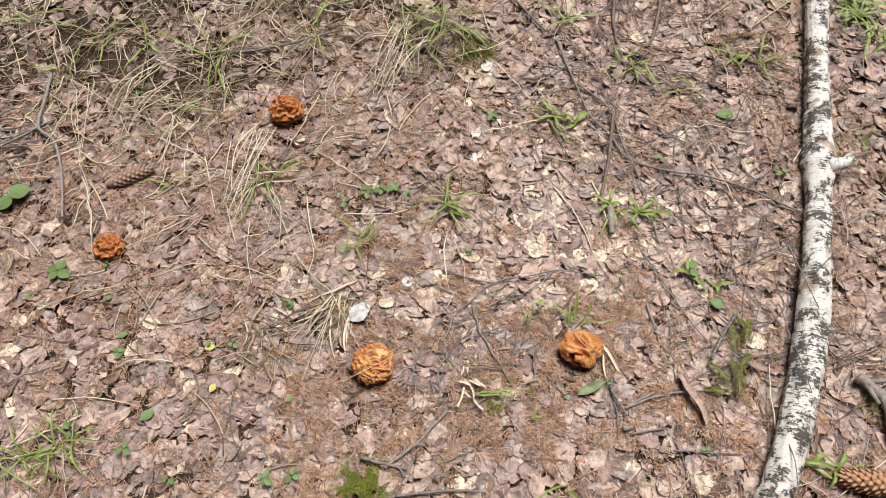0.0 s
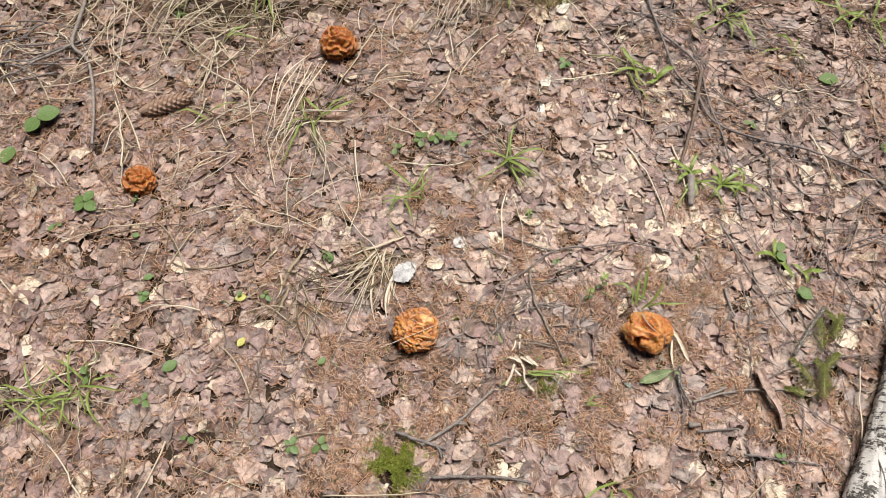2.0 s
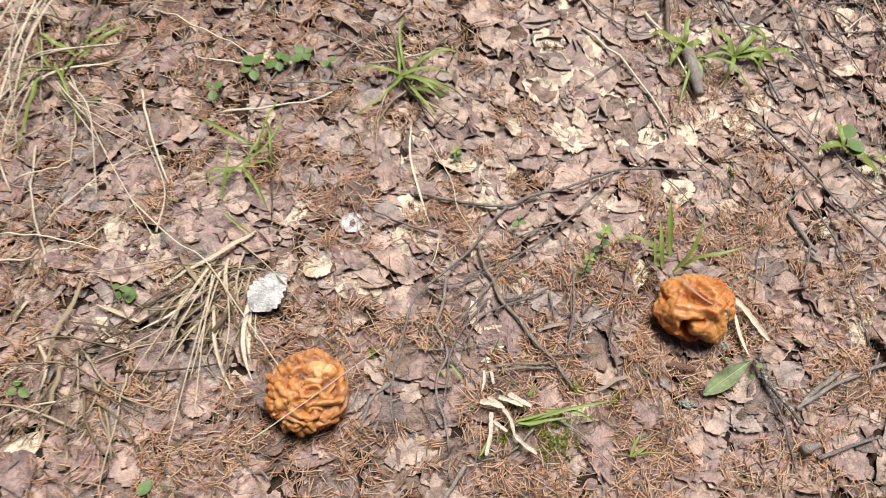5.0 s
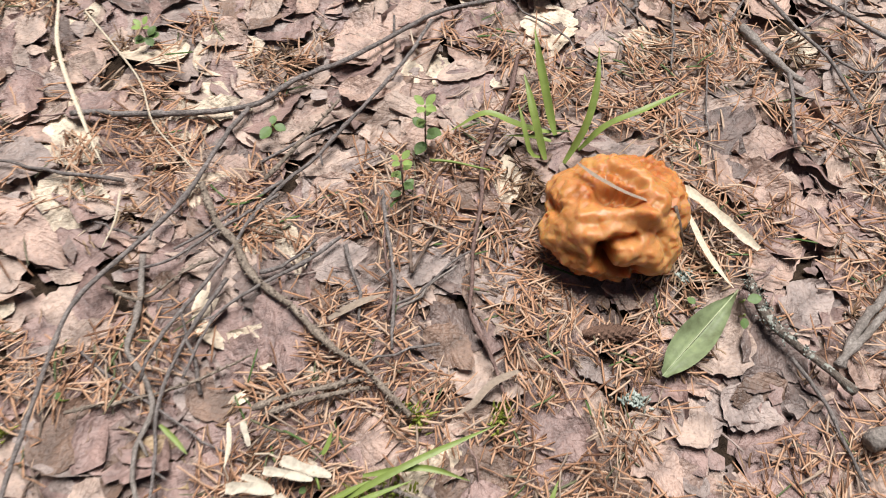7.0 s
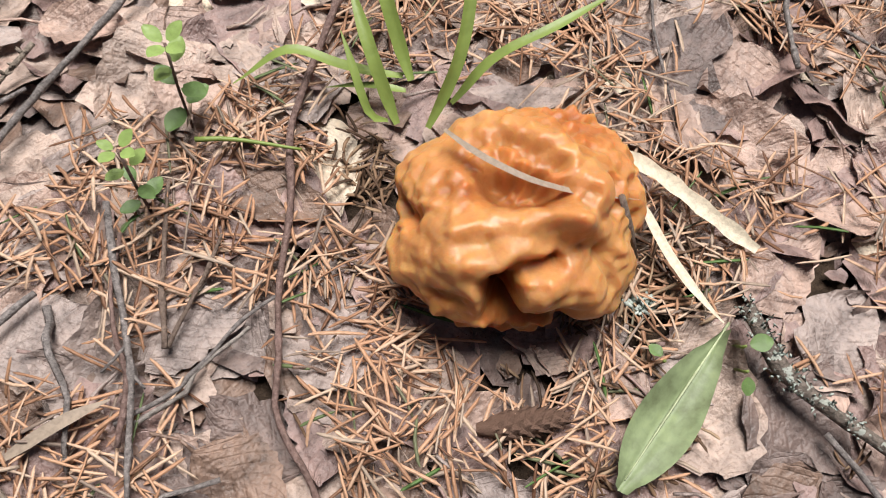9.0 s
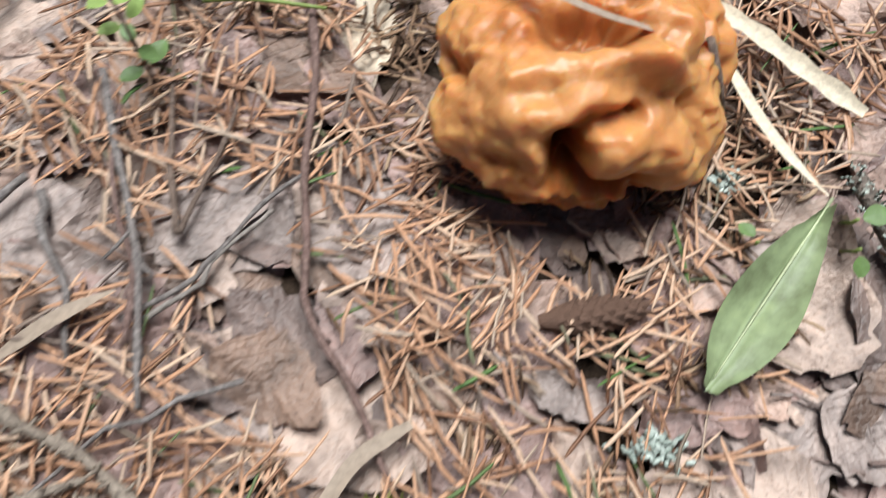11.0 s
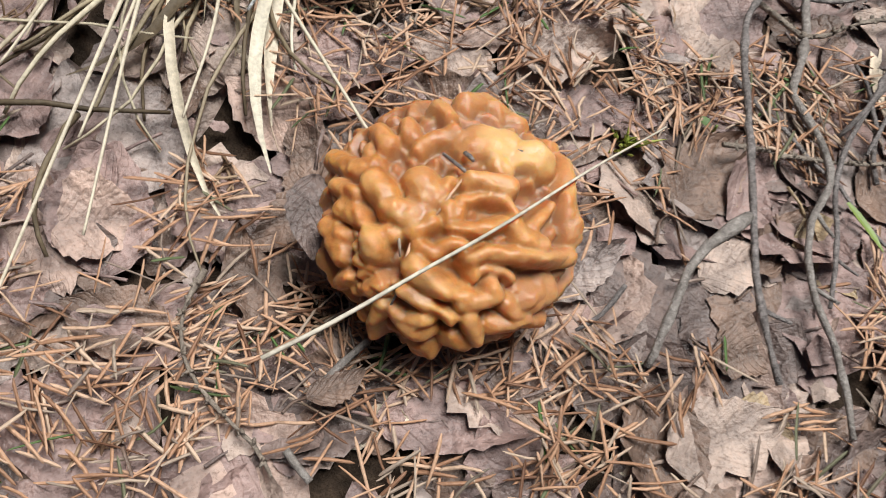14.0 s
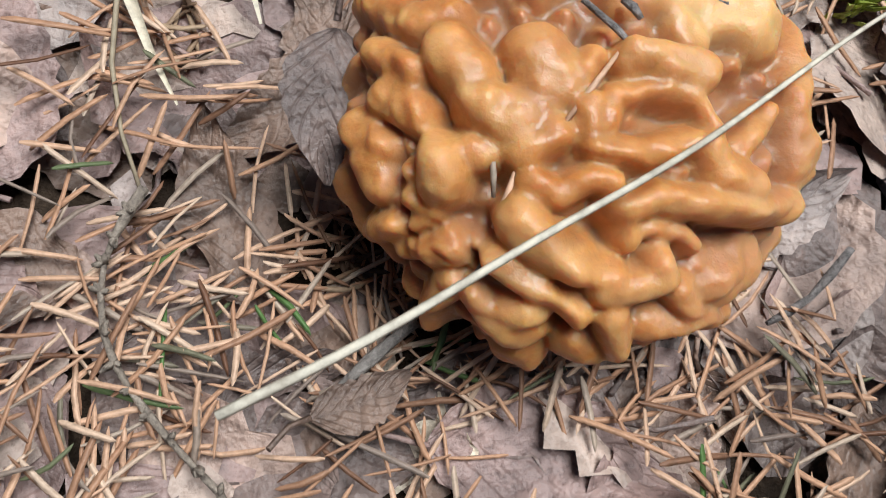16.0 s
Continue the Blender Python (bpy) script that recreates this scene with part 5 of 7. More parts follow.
twig([(0.349, -0.03), (0.366, -0.019), (0.384, -0.004)], 0.0009, 'brown', 'thin dark brown bare twig lying on the leaf litter')
twig([(0.297, 0.073), (0.321, 0.083), (0.346, 0.094), (0.366, 0.104)], 0.0014, 'rough', 'grey weathered twig lying on the leaf litter')
twig([(-0.042, -0.094), (-0.035, -0.106)], 0.0014, 'grey', 'grey weathered twig lying on the leaf litter')
twig([(0.618, 0.838), (0.627, 0.702), (0.642, 0.573), (0.679, 0.493), (0.705, 0.418), (0.791, 0.365), (0.882, 0.334), (0.99, 0.272), (1.096, 0.179)], 0.003, 'dark', 'thin dark brown bare twig lying on the leaf litter')
twig([(0.635, 0.671), (0.695, 0.575), (0.703, 0.463), (0.717, 0.356), (0.716, 0.177)], 0.0022, 'dark', 'thin dark brown bare twig lying on the leaf litter')
twig([(0.702, 0.555), (0.655, 0.417), (0.61, 0.313)], 0.0044, 'brown', 'thicker brown stick lying on the forest floor')
twig([(0.625, 0.283), (0.612, 0.212)], 0.0085, 'grey', 'short broken piece of branch with grey bark')
twig([(0.816, 0.974), (0.79, 0.887), (0.774, 0.793)], 0.0048, 'brown', 'thicker brown stick lying on the forest floor')
twig([(0.945, 0.953), (0.891, 0.828), (0.853, 0.774)], 0.0052, 'brown', 'thicker brown stick lying on the forest floor')
twig([(0.518, 1.021), (0.553, 0.947), (0.593, 0.87)], 0.004, 'brown', 'thicker brown stick lying on the forest floor')
twig([(-0.302, 0.946), (-0.209, 0.932), (-0.101, 0.93), (0.027, 0.959)], 0.004, 'dark', 'blackened branch half hidden in dry grass')
twig([(-0.746, 0.921, 0.02), (-0.754, 0.82, 0.024), (-0.758, 0.734, 0.026), (-0.714, 0.681, 0.026), (-0.688, 0.59, 0.024), (-0.673, 0.449, 0.02)], 0.0042, 'grey', 'forked grey twig lying over dry grass stems')
twig([(-0.758, 0.734, 0.026), (-0.81, 0.708, 0.022), (-0.867, 0.691, 0.016)], 0.0032, 'grey', 'forked grey twig lying over dry grass stems')
twig([(0.534, -0.202), (0.592, -0.19), (0.654, -0.186), (0.763, -0.193)], 0.0024, 'grey', 'grey weathered twig lying on the leaf litter')
twig([(0.531, -0.256), (0.609, -0.256)], 0.0022, 'dark', 'thin dark brown bare twig lying on the leaf litter')
twig([(1.03, -0.21), (1.06, -0.256), (1.063, -0.299), (1.046, -0.356)], 0.0112, 'grey', 'thick grey branch piece beside the birch log')
twig([(0.83, -0.031), (0.782, -0.078), (0.741, -0.125)], 0.004, 'lichen', 'lichen-spotted rough grey stick on the forest floor')
twig([(0.607, -0.302), (0.741, -0.328)], 0.002, 'dark', 'thin dark brown bare twig lying on the leaf litter')
twig([(0.024, -0.251), (0.098, -0.209), (0.165, -0.153)], 0.0032, 'grey', 'grey weathered twig lying on the leaf litter')
twig([(-0.019, -0.224), (0.069, -0.26)], 0.0035, 'dark', 'thin dark brown bare twig lying on the leaf litter')
twig([(0.666, 0.169), (0.719, -0.014), (0.755, -0.101)], 0.0018, 'dark', 'thin dark brown bare twig lying on the leaf litter')
twig([(0.808, 0.325), (0.777, 0.153)], 0.0016, 'dark', 'thin dark brown bare twig lying on the leaf litter')
twig([(0.04, -0.309), (0.153, -0.315), (0.219, -0.33)], 0.003, 'dark', 'thin dark brown bare twig lying on the leaf litter')
twig([(0.935, -0.021, 0.01), (0.907, -0.106, 0.055), (0.896, -0.165, 0.079), (0.893, -0.227, 0.079), (0.914, -0.267, 0.03)], 0.0013, 'dark', 'thin dark twig fallen across the birch log')
twig([(1.002, 0.128, 0.02), (0.978, 0.037, 0.07), (0.975, -0.031, 0.08), (0.999, -0.11, 0.05), (1.036, -0.181, 0.012)], 0.0014, 'dark', 'thin dark twig fallen across the birch log')
twig([(1.027, 0.227, 0.012), (1.035, 0.187, 0.05), (1.048, 0.154, 0.08), (1.108, 0.12, 0.05)], 0.0012, 'dark', 'thin dark twig fallen across the birch log')
twig([(0.977, 0.008, 0.08), (1.019, 0.025, 0.08), (1.088, 0.072, 0.05), (1.169, 0.128, 0.015)], 0.0012, 'dark', 'thin dark twig fallen across the birch log')
twig([(0.828, -0.288, 0.03), (0.819, -0.335, 0.06), (0.809, -0.38, 0.075), (0.798, -0.431, 0.07)], 0.0013, 'dark', 'thin dark twig fallen across the birch log')
twig([(0.321, 0.012), (0.294, 0.006), (0.264, 0.006), (0.234, -0.001), (0.203, -0.026)], 0.0012, 'dark', 'thin dark brown bare twig lying on the leaf litter')
twig([(0.301, 0.057), (0.257, 0.053), (0.223, 0.049), (0.197, 0.054)], 0.0011, 'dark', 'thin dark brown bare twig lying on the leaf litter')
twig([(0.302, 0.086), (0.331, 0.088), (0.355, 0.088)], 0.0011, 'dark', 'thin dark brown bare twig lying on the leaf litter')
twig([(0.319, -0.052), (0.333, -0.033), (0.342, -0.007), (0.355, 0.011)], 0.001, 'red', 'slender reddish brown twig lying on the litter')
twig([(0.235, -0.067), (0.263, -0.072), (0.293, -0.081)], 0.0014, 'rough', 'rough spruce twig bare of needles on the litter')
twig([(0.325, -0.047), (0.355, -0.043), (0.377, -0.040)], 0.0009, 'grey', 'grey weathered twig lying on the leaf litter')

twig([(0.260, -0.126), (0.274, -0.135), (0.287, -0.148), (0.297, -0.161), (0.303, -0.174)], 0.0011, 'grey', 'thin pale bare twig across moss and grass')


def twig_heap(x, y, size, count, seed):
    g = np.random.default_rng(seed)
    for _ in range(count):
        a, h, L = g.normal(0, 0.4, 2) * size, g.normal(0.25, 0.45), g.uniform(0.5, 1.3) * size
        d = np.array([math.cos(h), math.sin(h)]) * L / 2
        p = np.array([x, y]) + a
        twig([(*(p - d), 0.01), (*(p + g.normal(0, 0.006, 2)), 0.02), (*(p + d), 0.012)], g.uniform(0.0012, 0.0026), "dark", "dark thin twig in a heap of dead brushwood")


twig_heap(-0.84, 0.745, 0.12, 16, 41)
twig_heap(-0.93, 0.70, 0.12, 8, 42)


# ---- dry straws and green blades ----
BLADE = {"straw": MAT_STRAW, "white": MAT_WHITE, "greystraw": MAT_GREYSTRAW, "green": MAT_GREEN}
BLADE_COUNT = [0]
GREEN_TUFTS = []
for tx, ty, words in ((0.478, -0.012, "tuft of green grass sprouting behind the mushroom"), (0.25, -0.118, "sprawling green grass blades over moss and bleached straw"), (0.03, 0.27, "small tuft of fresh green grass in the litter"), (0.39, 0.02, "single green grass blade lying on needles"), (0.175, -0.045, "single green grass shoot among twigs"), (0.337, -0.197, "small green grass shoots among mauve leaves")):
    tuft = tagged(new("grass_tuft"), words, "grass", "grass tufts")
    tuft.location = (tx, ty, float(pile_at(tx, ty)))
    GREEN_TUFTS.append(tuft)


def blade(pts, width, tone, label):
    BLADE_COUNT[0] += 1
    g = np.random.default_rng(1300 + BLADE_COUNT[0])
    line = smooth_line(pts, 0.004)
    floor_z = top_at(line[:, 0], line[:, 1]) + 0.0015
    line[:, 2] = np.maximum(line[:, 2], floor_z)
    line[:, 2] = np.convolve(np.pad(line[:, 2], 3, "edge"), np.ones(7) / 7, "valid")
    width *= 0.8 if tone != "green" else 0.68
    v, f = ribbon(line, width, g.uniform(0.15, 0.45), g.normal(0, 0.35), tone == "white" or (tone == "straw" and width > 0.0045)) if width > 0.0024 else tube(line, width / 2 * np.linspace(1.15, 0.6, len(line)), 6)
    c = line[len(line) // 2].copy()
    ob = new("grass_blade" if tone == "green" else "straw", mesh_np("blade", v - c, f, BLADE[tone]))
    ob.location = c
    if tone == "green":
        home = min(GREEN_TUFTS, key=lambda t: (t.location.x - c[0]) ** 2 + (t.location.y - c[1]) ** 2)
        ob.parent, ob.location = home, Vector(c) - home.location
        ob.name = "blade"
        return ob
    return tagged(ob, label, "grass blade" if tone == "green" else "straw", "grass blades" if tone == "green" else "dry straws")


blade([(-0.043, -0.074, 0.057), (-0.022, -0.067, 0.056), (0.005, -0.056, 0.052), (0.035, -0.044, 0.049), (0.076, -0.024, 0.036), (0.114, -0.007, 0.022)], 0.0017, 'white', 'pale dry straw lying across the wrinkled mushroom')
blade([(-0.13, 0.27, 0.015), (-0.082, 0.186, 0.03), (-0.052, 0.149, 0.035), (-0.024, 0.075, 0.03), (0.003, 0.001, 0.028)], 0.0026, 'straw', 'pale dry grass straw lying loose on the litter')
blade([(0.23, 0.272, 0.014), (0.216, 0.228, 0.014), (0.212, 0.162, 0.014), (0.212, 0.124, 0.014)], 0.0034, 'straw', 'pale dry grass straw lying loose on the litter')
blade([(0.243, 0.253, 0.014), (0.252, 0.204, 0.014), (0.255, 0.175, 0.014), (0.251, 0.144, 0.014), (0.256, 0.116, 0.014), (0.261, 0.095, 0.014)], 0.0018, 'straw', 'pale dry grass straw lying loose on the litter')
blade([(0.215, 0.104, 0.014), (0.205, 0.086, 0.014), (0.192, 0.072, 0.014)], 0.002, 'straw', 'pale dry grass straw lying loose on the litter')
blade([(0.46, -0.031, 0.047), (0.463, -0.053, 0.058), (0.475, -0.07, 0.055), (0.502, -0.086, 0.04)], 0.0034, 'greystraw', 'withered grey grass blade draped over the mushroom')
blade([(0.508, -0.043, 0.02), (0.517, -0.059, 0.022), (0.528, -0.078, 0.018), (0.535, -0.101, 0.016), (0.542, -0.122, 0.012)], 0.0075, 'straw', 'broad pale dry grass blade beside the mushroom')
blade([(0.518, -0.08, 0.014), (0.512, -0.104, 0.014), (0.51, -0.126, 0.014), (0.51, -0.135, 0.014)], 0.005, 'straw', 'broad pale dry grass blade beside the mushroom')
blade([(0.371, -0.115, 0.014), (0.354, -0.114, 0.014), (0.338, -0.119, 0.014), (0.325, -0.119, 0.014)], 0.0055, 'greystraw', 'pale dry grass straw lying loose on the litter')
blade([(0.291, -0.034, 0.01), (0.309, -0.035, 0.018), (0.326, -0.037, 0.014)], 0.0055, 'greystraw', 'curled pale dry pod lying on needles')
blade([(-0.044, 0.13, 0.03), (-0.081, 0.06, 0.02), (-0.129, -0.043, 0.014)], 0.0022, 'straw', 'pale dry grass straw lying loose on the litter')
blade([(-0.046, 0.137, 0.03), (-0.092, 0.087, 0.02), (-0.119, 0.054, 0.014)], 0.0022, 'straw', 'pale dry grass straw lying loose on the litter')
blade([(-0.039, 0.129, 0.03), (-0.068, 0.078, 0.02), (-0.095, 0.022, 0.014)], 0.0022, 'straw', 'pale dry grass straw lying loose on the litter')
blade([(-0.032, 0.126, 0.03), (-0.042, 0.068, 0.02), (-0.06, 0.025, 0.014)], 0.0022, 'straw', 'pale dry grass straw lying loose on the litter')
blade([(-0.047, 0.144, 0.03), (-0.123, 0.075, 0.02), (-0.159, 0.041, 0.014)], 0.0022, 'straw', 'pale dry grass straw lying loose on the litter')
blade([(-0.05, 0.139, 0.03), (-0.106, 0.092, 0.02), (-0.155, 0.078, 0.014)], 0.0022, 'straw', 'pale dry grass straw lying loose on the litter')
blade([(-0.047, 0.131, 0.03), (-0.074, 0.057, 0.02), (-0.096, -0.014, 0.014)], 0.0022, 'straw', 'pale dry grass straw lying loose on the litter')
blade([(-0.1, 0.202, 0.03), (-0.084, 0.264, 0.02), (-0.097, 0.347, 0.014)], 0.0022, 'straw', 'pale dry grass straw lying loose on the litter')
blade([(0.239, -0.128, 0.01), (0.266, -0.13, 0.02), (0.298, -0.132, 0.025), (0.343, -0.136, 0.02)], 0.0052, 'green', 'green grass blade growing out of the litter')
blade([(0.231, -0.129, 0.01), (0.258, -0.134, 0.018), (0.289, -0.139, 0.02)], 0.0045, 'green', 'green grass blade growing out of the litter')
blade([(0.268, -0.123, 0.012), (0.297, -0.136, 0.022), (0.316, -0.154, 0.018)], 0.005, 'green', 'green grass blade growing out of the litter')
blade([(0.184, -0.045, 0.014), (0.188, -0.056, 0.014), (0.191, -0.067, 0.014)], 0.0045, 'green', 'green grass blade growing out of the litter')
blade([(0.469, -0.013, 0.012), (0.487, -0.005, 0.035), (0.502, 0.01, 0.05), (0.514, 0.028, 0.06)], 0.006750000000000001, 'green', 'green grass blade sprouting behind the mushroom')
blade([(0.483, -0.009, 0.012), (0.5, -0.009, 0.03), (0.524, -0.015, 0.04), (0.554, -0.017, 0.042)], 0.006075, 'green', 'green grass blade sprouting behind the mushroom')
blade([(0.476, 0.008, 0.012), (0.481, 0.031, 0.03), (0.487, 0.053, 0.045), (0.492, 0.066, 0.05)], 0.008100000000000001, 'green', 'green grass blade sprouting behind the mushroom')
blade([(0.461, -0.004, 0.01), (0.464, 0.017, 0.03), (0.472, 0.045, 0.04)], 0.007425, 'green', 'green grass blade sprouting behind the mushroom')
blade([(0.475, 0.012, 0.012), (0.455, 0.026, 0.02), (0.441, 0.04, 0.025), (0.419, 0.045, 0.01)], 0.006750000000000001, 'green', 'green grass blade sprouting behind the mushroom')
blade([(0.459, -0.001, 0.01), (0.453, 0.004, 0.02), (0.459, 0.03, 0.035)], 0.004725, 'green', 'green grass blade sprouting behind the mushroom')
blade([(0.473, 0.007, 0.01), (0.461, 0.017, 0.014), (0.448, 0.025, 0.01)], 0.0054, 'green', 'green grass blade sprouting behind the mushroom')
blade([(0.395, 0.031, 0.014), (0.407, 0.023, 0.014), (0.425, 0.006, 0.014)], 0.003, 'green', 'green grass blade growing out of the litter')
blade([(0.003, 0.29, 0.04), (-0.009, 0.258, 0.03), (-0.024, 0.234, 0.01)], 0.0045, 'green', 'green grass blade growing out of the litter')
blade([(0.079, 0.307, 0.05), (0.044, 0.271, 0.045), (-0.004, 0.256, 0.03), (-0.025, 0.228, 0.01)], 0.004, 'green', 'green grass blade growing out of the litter')
blade([(-0.023, 0.217, 0.014), (-0.01, 0.195, 0.014), (0.005, 0.176, 0.014)], 0.004, 'green', 'green grass blade growing out of the litter')
blade([(0.202, -0.094, 0.014), (0.213, -0.100, 0.017), (0.224, -0.109, 0.020)], 0.0075, 'white', 'bleached broken grass blade on the litter')
blade([(0.210, -0.108, 0.014), (0.201, -0.131, 0.017), (0.189, -0.151, 0.020)], 0.0055, 'white', 'bleached broken grass blade on the litter')
blade([(0.225, -0.110, 0.014), (0.227, -0.124, 0.017), (0.225, -0.140, 0.020)], 0.0045, 'white', 'bleached broken grass blade on the litter')
blade([(0.226, -0.139, 0.014), (0.232, -0.152, 0.017), (0.241, -0.165, 0.020)], 0.0055, 'white', 'bleached broken grass blade on the litter')
blade([(0.223, -0.095, 0.014), (0.233, -0.103, 0.017), (0.244, -0.113, 0.020)], 0.006, 'white', 'bleached broken grass blade on the litter')
blade([(0.209, -0.118, 0.014), (0.214, -0.126, 0.017), (0.219, -0.134, 0.020)], 0.005, 'white', 'bleached broken grass blade on the litter')
blade([(0.212, -0.092, 0.014), (0.221, -0.102, 0.017), (0.224, -0.115, 0.020)], 0.004, 'white', 'bleached broken grass blade on the litter')
blade([(0.217, -0.062, 0.014), (0.213, -0.074, 0.017), (0.206, -0.085, 0.020)], 0.0035, 'straw', 'bleached broken grass blade on the litter')
blade([(0.232, -0.125, 0.014), (0.250, -0.127, 0.017), (0.270, -0.128, 0.020)], 0.005, 'green', 'green grass blade growing out of the litter')
blade([(0.234, -0.128, 0.014), (0.248, -0.134, 0.017), (0.265, -0.136, 0.020)], 0.0045, 'green', 'green grass blade growing out of the litter')
blade([(0.254, -0.103, 0.014), (0.259, -0.100, 0.017), (0.264, -0.095, 0.020)], 0.004, 'green', 'green grass blade growing out of the litter')
blade([(0.195, -0.138, 0.014), (0.188, -0.145, 0.017), (0.182, -0.150, 0.020)], 0.0045, 'green', 'green grass blade growing out of the litter')
blade([(0.241, -0.105, 0.014), (0.246, -0.110, 0.017), (0.245, -0.119, 0.020)], 0.003, 'green', 'green grass blade growing out of the litter')

blade([(0.224, -0.066, 0.016), (0.223, -0.073, 0.019), (0.222, -0.080, 0.016)], 0.0042, 'white', 'bleached broken grass blade on the litter')
blade([(0.234, -0.095, 0.016), (0.243, -0.106, 0.019), (0.253, -0.116, 0.016)], 0.0075, 'white', 'bleached broken grass blade on the litter')

blade([(0.336, -0.197, 0.014), (0.344, -0.187, 0.02), (0.356, -0.177, 0.022)], 0.0045, 'green', 'green grass blade growing out of the litter')
blade([(0.338, -0.197, 0.014), (0.346, -0.194, 0.02), (0.357, -0.193, 0.022)], 0.004, 'green', 'green grass blade growing out of the litter')
blade([(0.344, -0.197, 0.014), (0.357, -0.199, 0.02), (0.370, -0.205, 0.022)], 0.0035, 'green', 'green grass blade growing out of the litter')


def straw_bundle(x0, y0, x1, y1, count):
    """Loose pale straws lying roughly side by side from one spot to another."""
    g = np.random.default_rng(1700 + BLADE_COUNT[0])
    for _ in range(count):
        ax, ay = x0 + g.normal(0, 0.016), y0 + g.normal(0, 0.016)
        bx, by = x1 + g.normal(0, 0.03), y1 + g.normal(0, 0.03)
        cx, cy = (ax + bx) / 2 + g.normal(0, 0.01), (ay + by) / 2 + g.normal(0, 0.01)
        blade([(ax, ay, 0.02), (cx, cy, g.uniform(0.02, 0.045)), (bx, by, 0.014)], g.uniform(0.002, 0.0032), ("straw", "straw", "white")[g.integers(3)], "pale dry grass straw lying loose on the litter")


straw_bundle(-0.470, 0.919, -0.586, 0.749, 6)
straw_bundle(-0.431, 0.832, -0.521, 0.721, 5)
straw_bundle(-0.399, 0.711, -0.437, 0.555, 5)
straw_bundle(-0.189, 0.641, -0.290, 0.431, 8)
straw_bundle(-0.132, 0.508, -0.284, 0.489, 3)
straw_bundle(-0.230, 0.472, -0.285, 0.390, 5)
straw_bundle(-0.178, 0.447, -0.127, 0.319, 6)
straw_bundle(-0.384, 0.413, -0.482, 0.338, 4)
straw_bundle(-0.653, 0.866, -0.643, 0.657, 4)
straw_bundle(0.214, 0.982, 0.109, 0.728, 7)
straw_bundle(0.274, 0.907, 0.162, 0.749, 6)
straw_bundle(-0.298, 0.534, -0.393, 0.472, 4)
straw_bundle(-0.700, 0.720, -0.757, 0.604, 3)
straw_bundle(0.018, 0.822, -0.052, 0.676, 3)
straw_bundle(0.056, 0.567, -0.060, 0.549, 3)


def curled_strip_leaf(pts, width):
    """The long rolled-up leaf beyond the smooth mushroom."""
    line = smooth_line(pts, 0.006)
    v, f = ribbon(line, width, 0.9, 0.8, True)
    c = line[len(line) // 2]
    ob = new("dead_leaf", mesh_np("dead_leaf", v - c, f, MAT_LEAF["pink"], np.full((len(v), 2), 0.3)))
    ob.location = c
    part("stalk", mesh_np("stalk", *tube(line[:4] - c + [-0.004, 0.008, 0], 0.0009, 5), MAT_TWIG["brown"]), ob)
    tagged(ob, "long pinkish brown rolled-up leaf on the litter", "leaf", "fallen leaves")


curled_strip_leaf([(0.668, -0.149, 0.016), (0.670, -0.184, 0.02), (0.682, -0.225, 0.02), (0.684, -0.261, 0.014)], 0.017)


def arching(g, x, y, length, height, head, reach):
    """A bowed stem from a root: out along its heading, up and over."""
    s = np.linspace(0, 1, 9)
    h = head + g.normal(0, 0.5) * s * s
    out = reach * length * s
    px, py = x + np.cumsum(np.r_[0, np.diff(out)] * np.cos(h)), y + np.cumsum(np.r_[0, np.diff(out)] * np.sin(h))
    pz = top_at(px, py) + 0.001 + height * 4 * s * (1 - s * 0.92) * 0.5
    return np.stack([px, py, pz], -1)


def grass_tuft(x, y, green, dry, length, label, seed):
    g = np.random.default_rng(seed)
    base = new("grass_tuft")
    z = float(top_at(x, y)) - 0.002
    base.location = (x, y, z)
    for count, mat, wid, hi in ((green, MAT_GREEN, 0.0042, 0.5), (dry, MAT_OLDGRASS, 0.0022, 0.16)):
        for _ in range(count if mat is MAT_GREEN else int(count * 1.3)):
            L = length * g.uniform(0.5, 1.25)
            wide = 0.008 if mat is MAT_GREEN else 0.13 * length
            ln = arching(g, x + g.normal(0, wide), y + g.normal(0, wide), L, L * hi * g.uniform(0.2, 1.0), g.uniform(0, 6.28), g.uniform(0.55, 0.97))
            v, f = ribbon(ln, wid * g.uniform(0.7, 1.4), 0.3, g.normal(0, 0.5)) if mat is MAT_GREEN else tube(ln, np.linspace(0.0015, 0.0007, 9) * g.uniform(0.6, 1.4), 4)
            part("blade", mesh_np("blade", v - [x, y, z], f, mat), base)
    return tagged(base, label, "grass", "grass tufts")


TG, TD, TM = "small tuft of fresh green grass in the litter", "tuft of long straw-coloured dry grass", "grass tuft with green and withered blades"
for k, (x, y, gr, dr, ln) in enumerate([
    (0.238, 0.343, 5, 12, 0.14), (0.322, 0.914, 8, 26, 0.2), (-0.191, 0.493, 4, 14, 0.15), (0.028, 0.28, 3, 3, 0.12), (0.799, 0.713, 8, 6, 0.13), (0.54, 0.587, 4, 5, 0.11),
    (1.134, 0.681, 7, 9, 0.16), (0.641, 0.282, 7, 2, 0.09), (-0.637, -0.107, 7, 8, 0.14), (-0.76, -0.12, 5, 14, 0.15), (0.214, 0.931, 6, 26, 0.2),
    (-0.599, 1.059, 4, 30, 0.24), (-0.316, 0.929, 5, 30, 0.22), (-0.035, 0.97, 3, 24, 0.2), (-0.825, 1.139, 4, 26, 0.22), (-0.404, 0.742, 2, 22, 0.2),
]):
    grass_tuft(x, y, gr, dr, ln, TG if dr < 5 else TD if gr < 6 else TM, 60 + k)
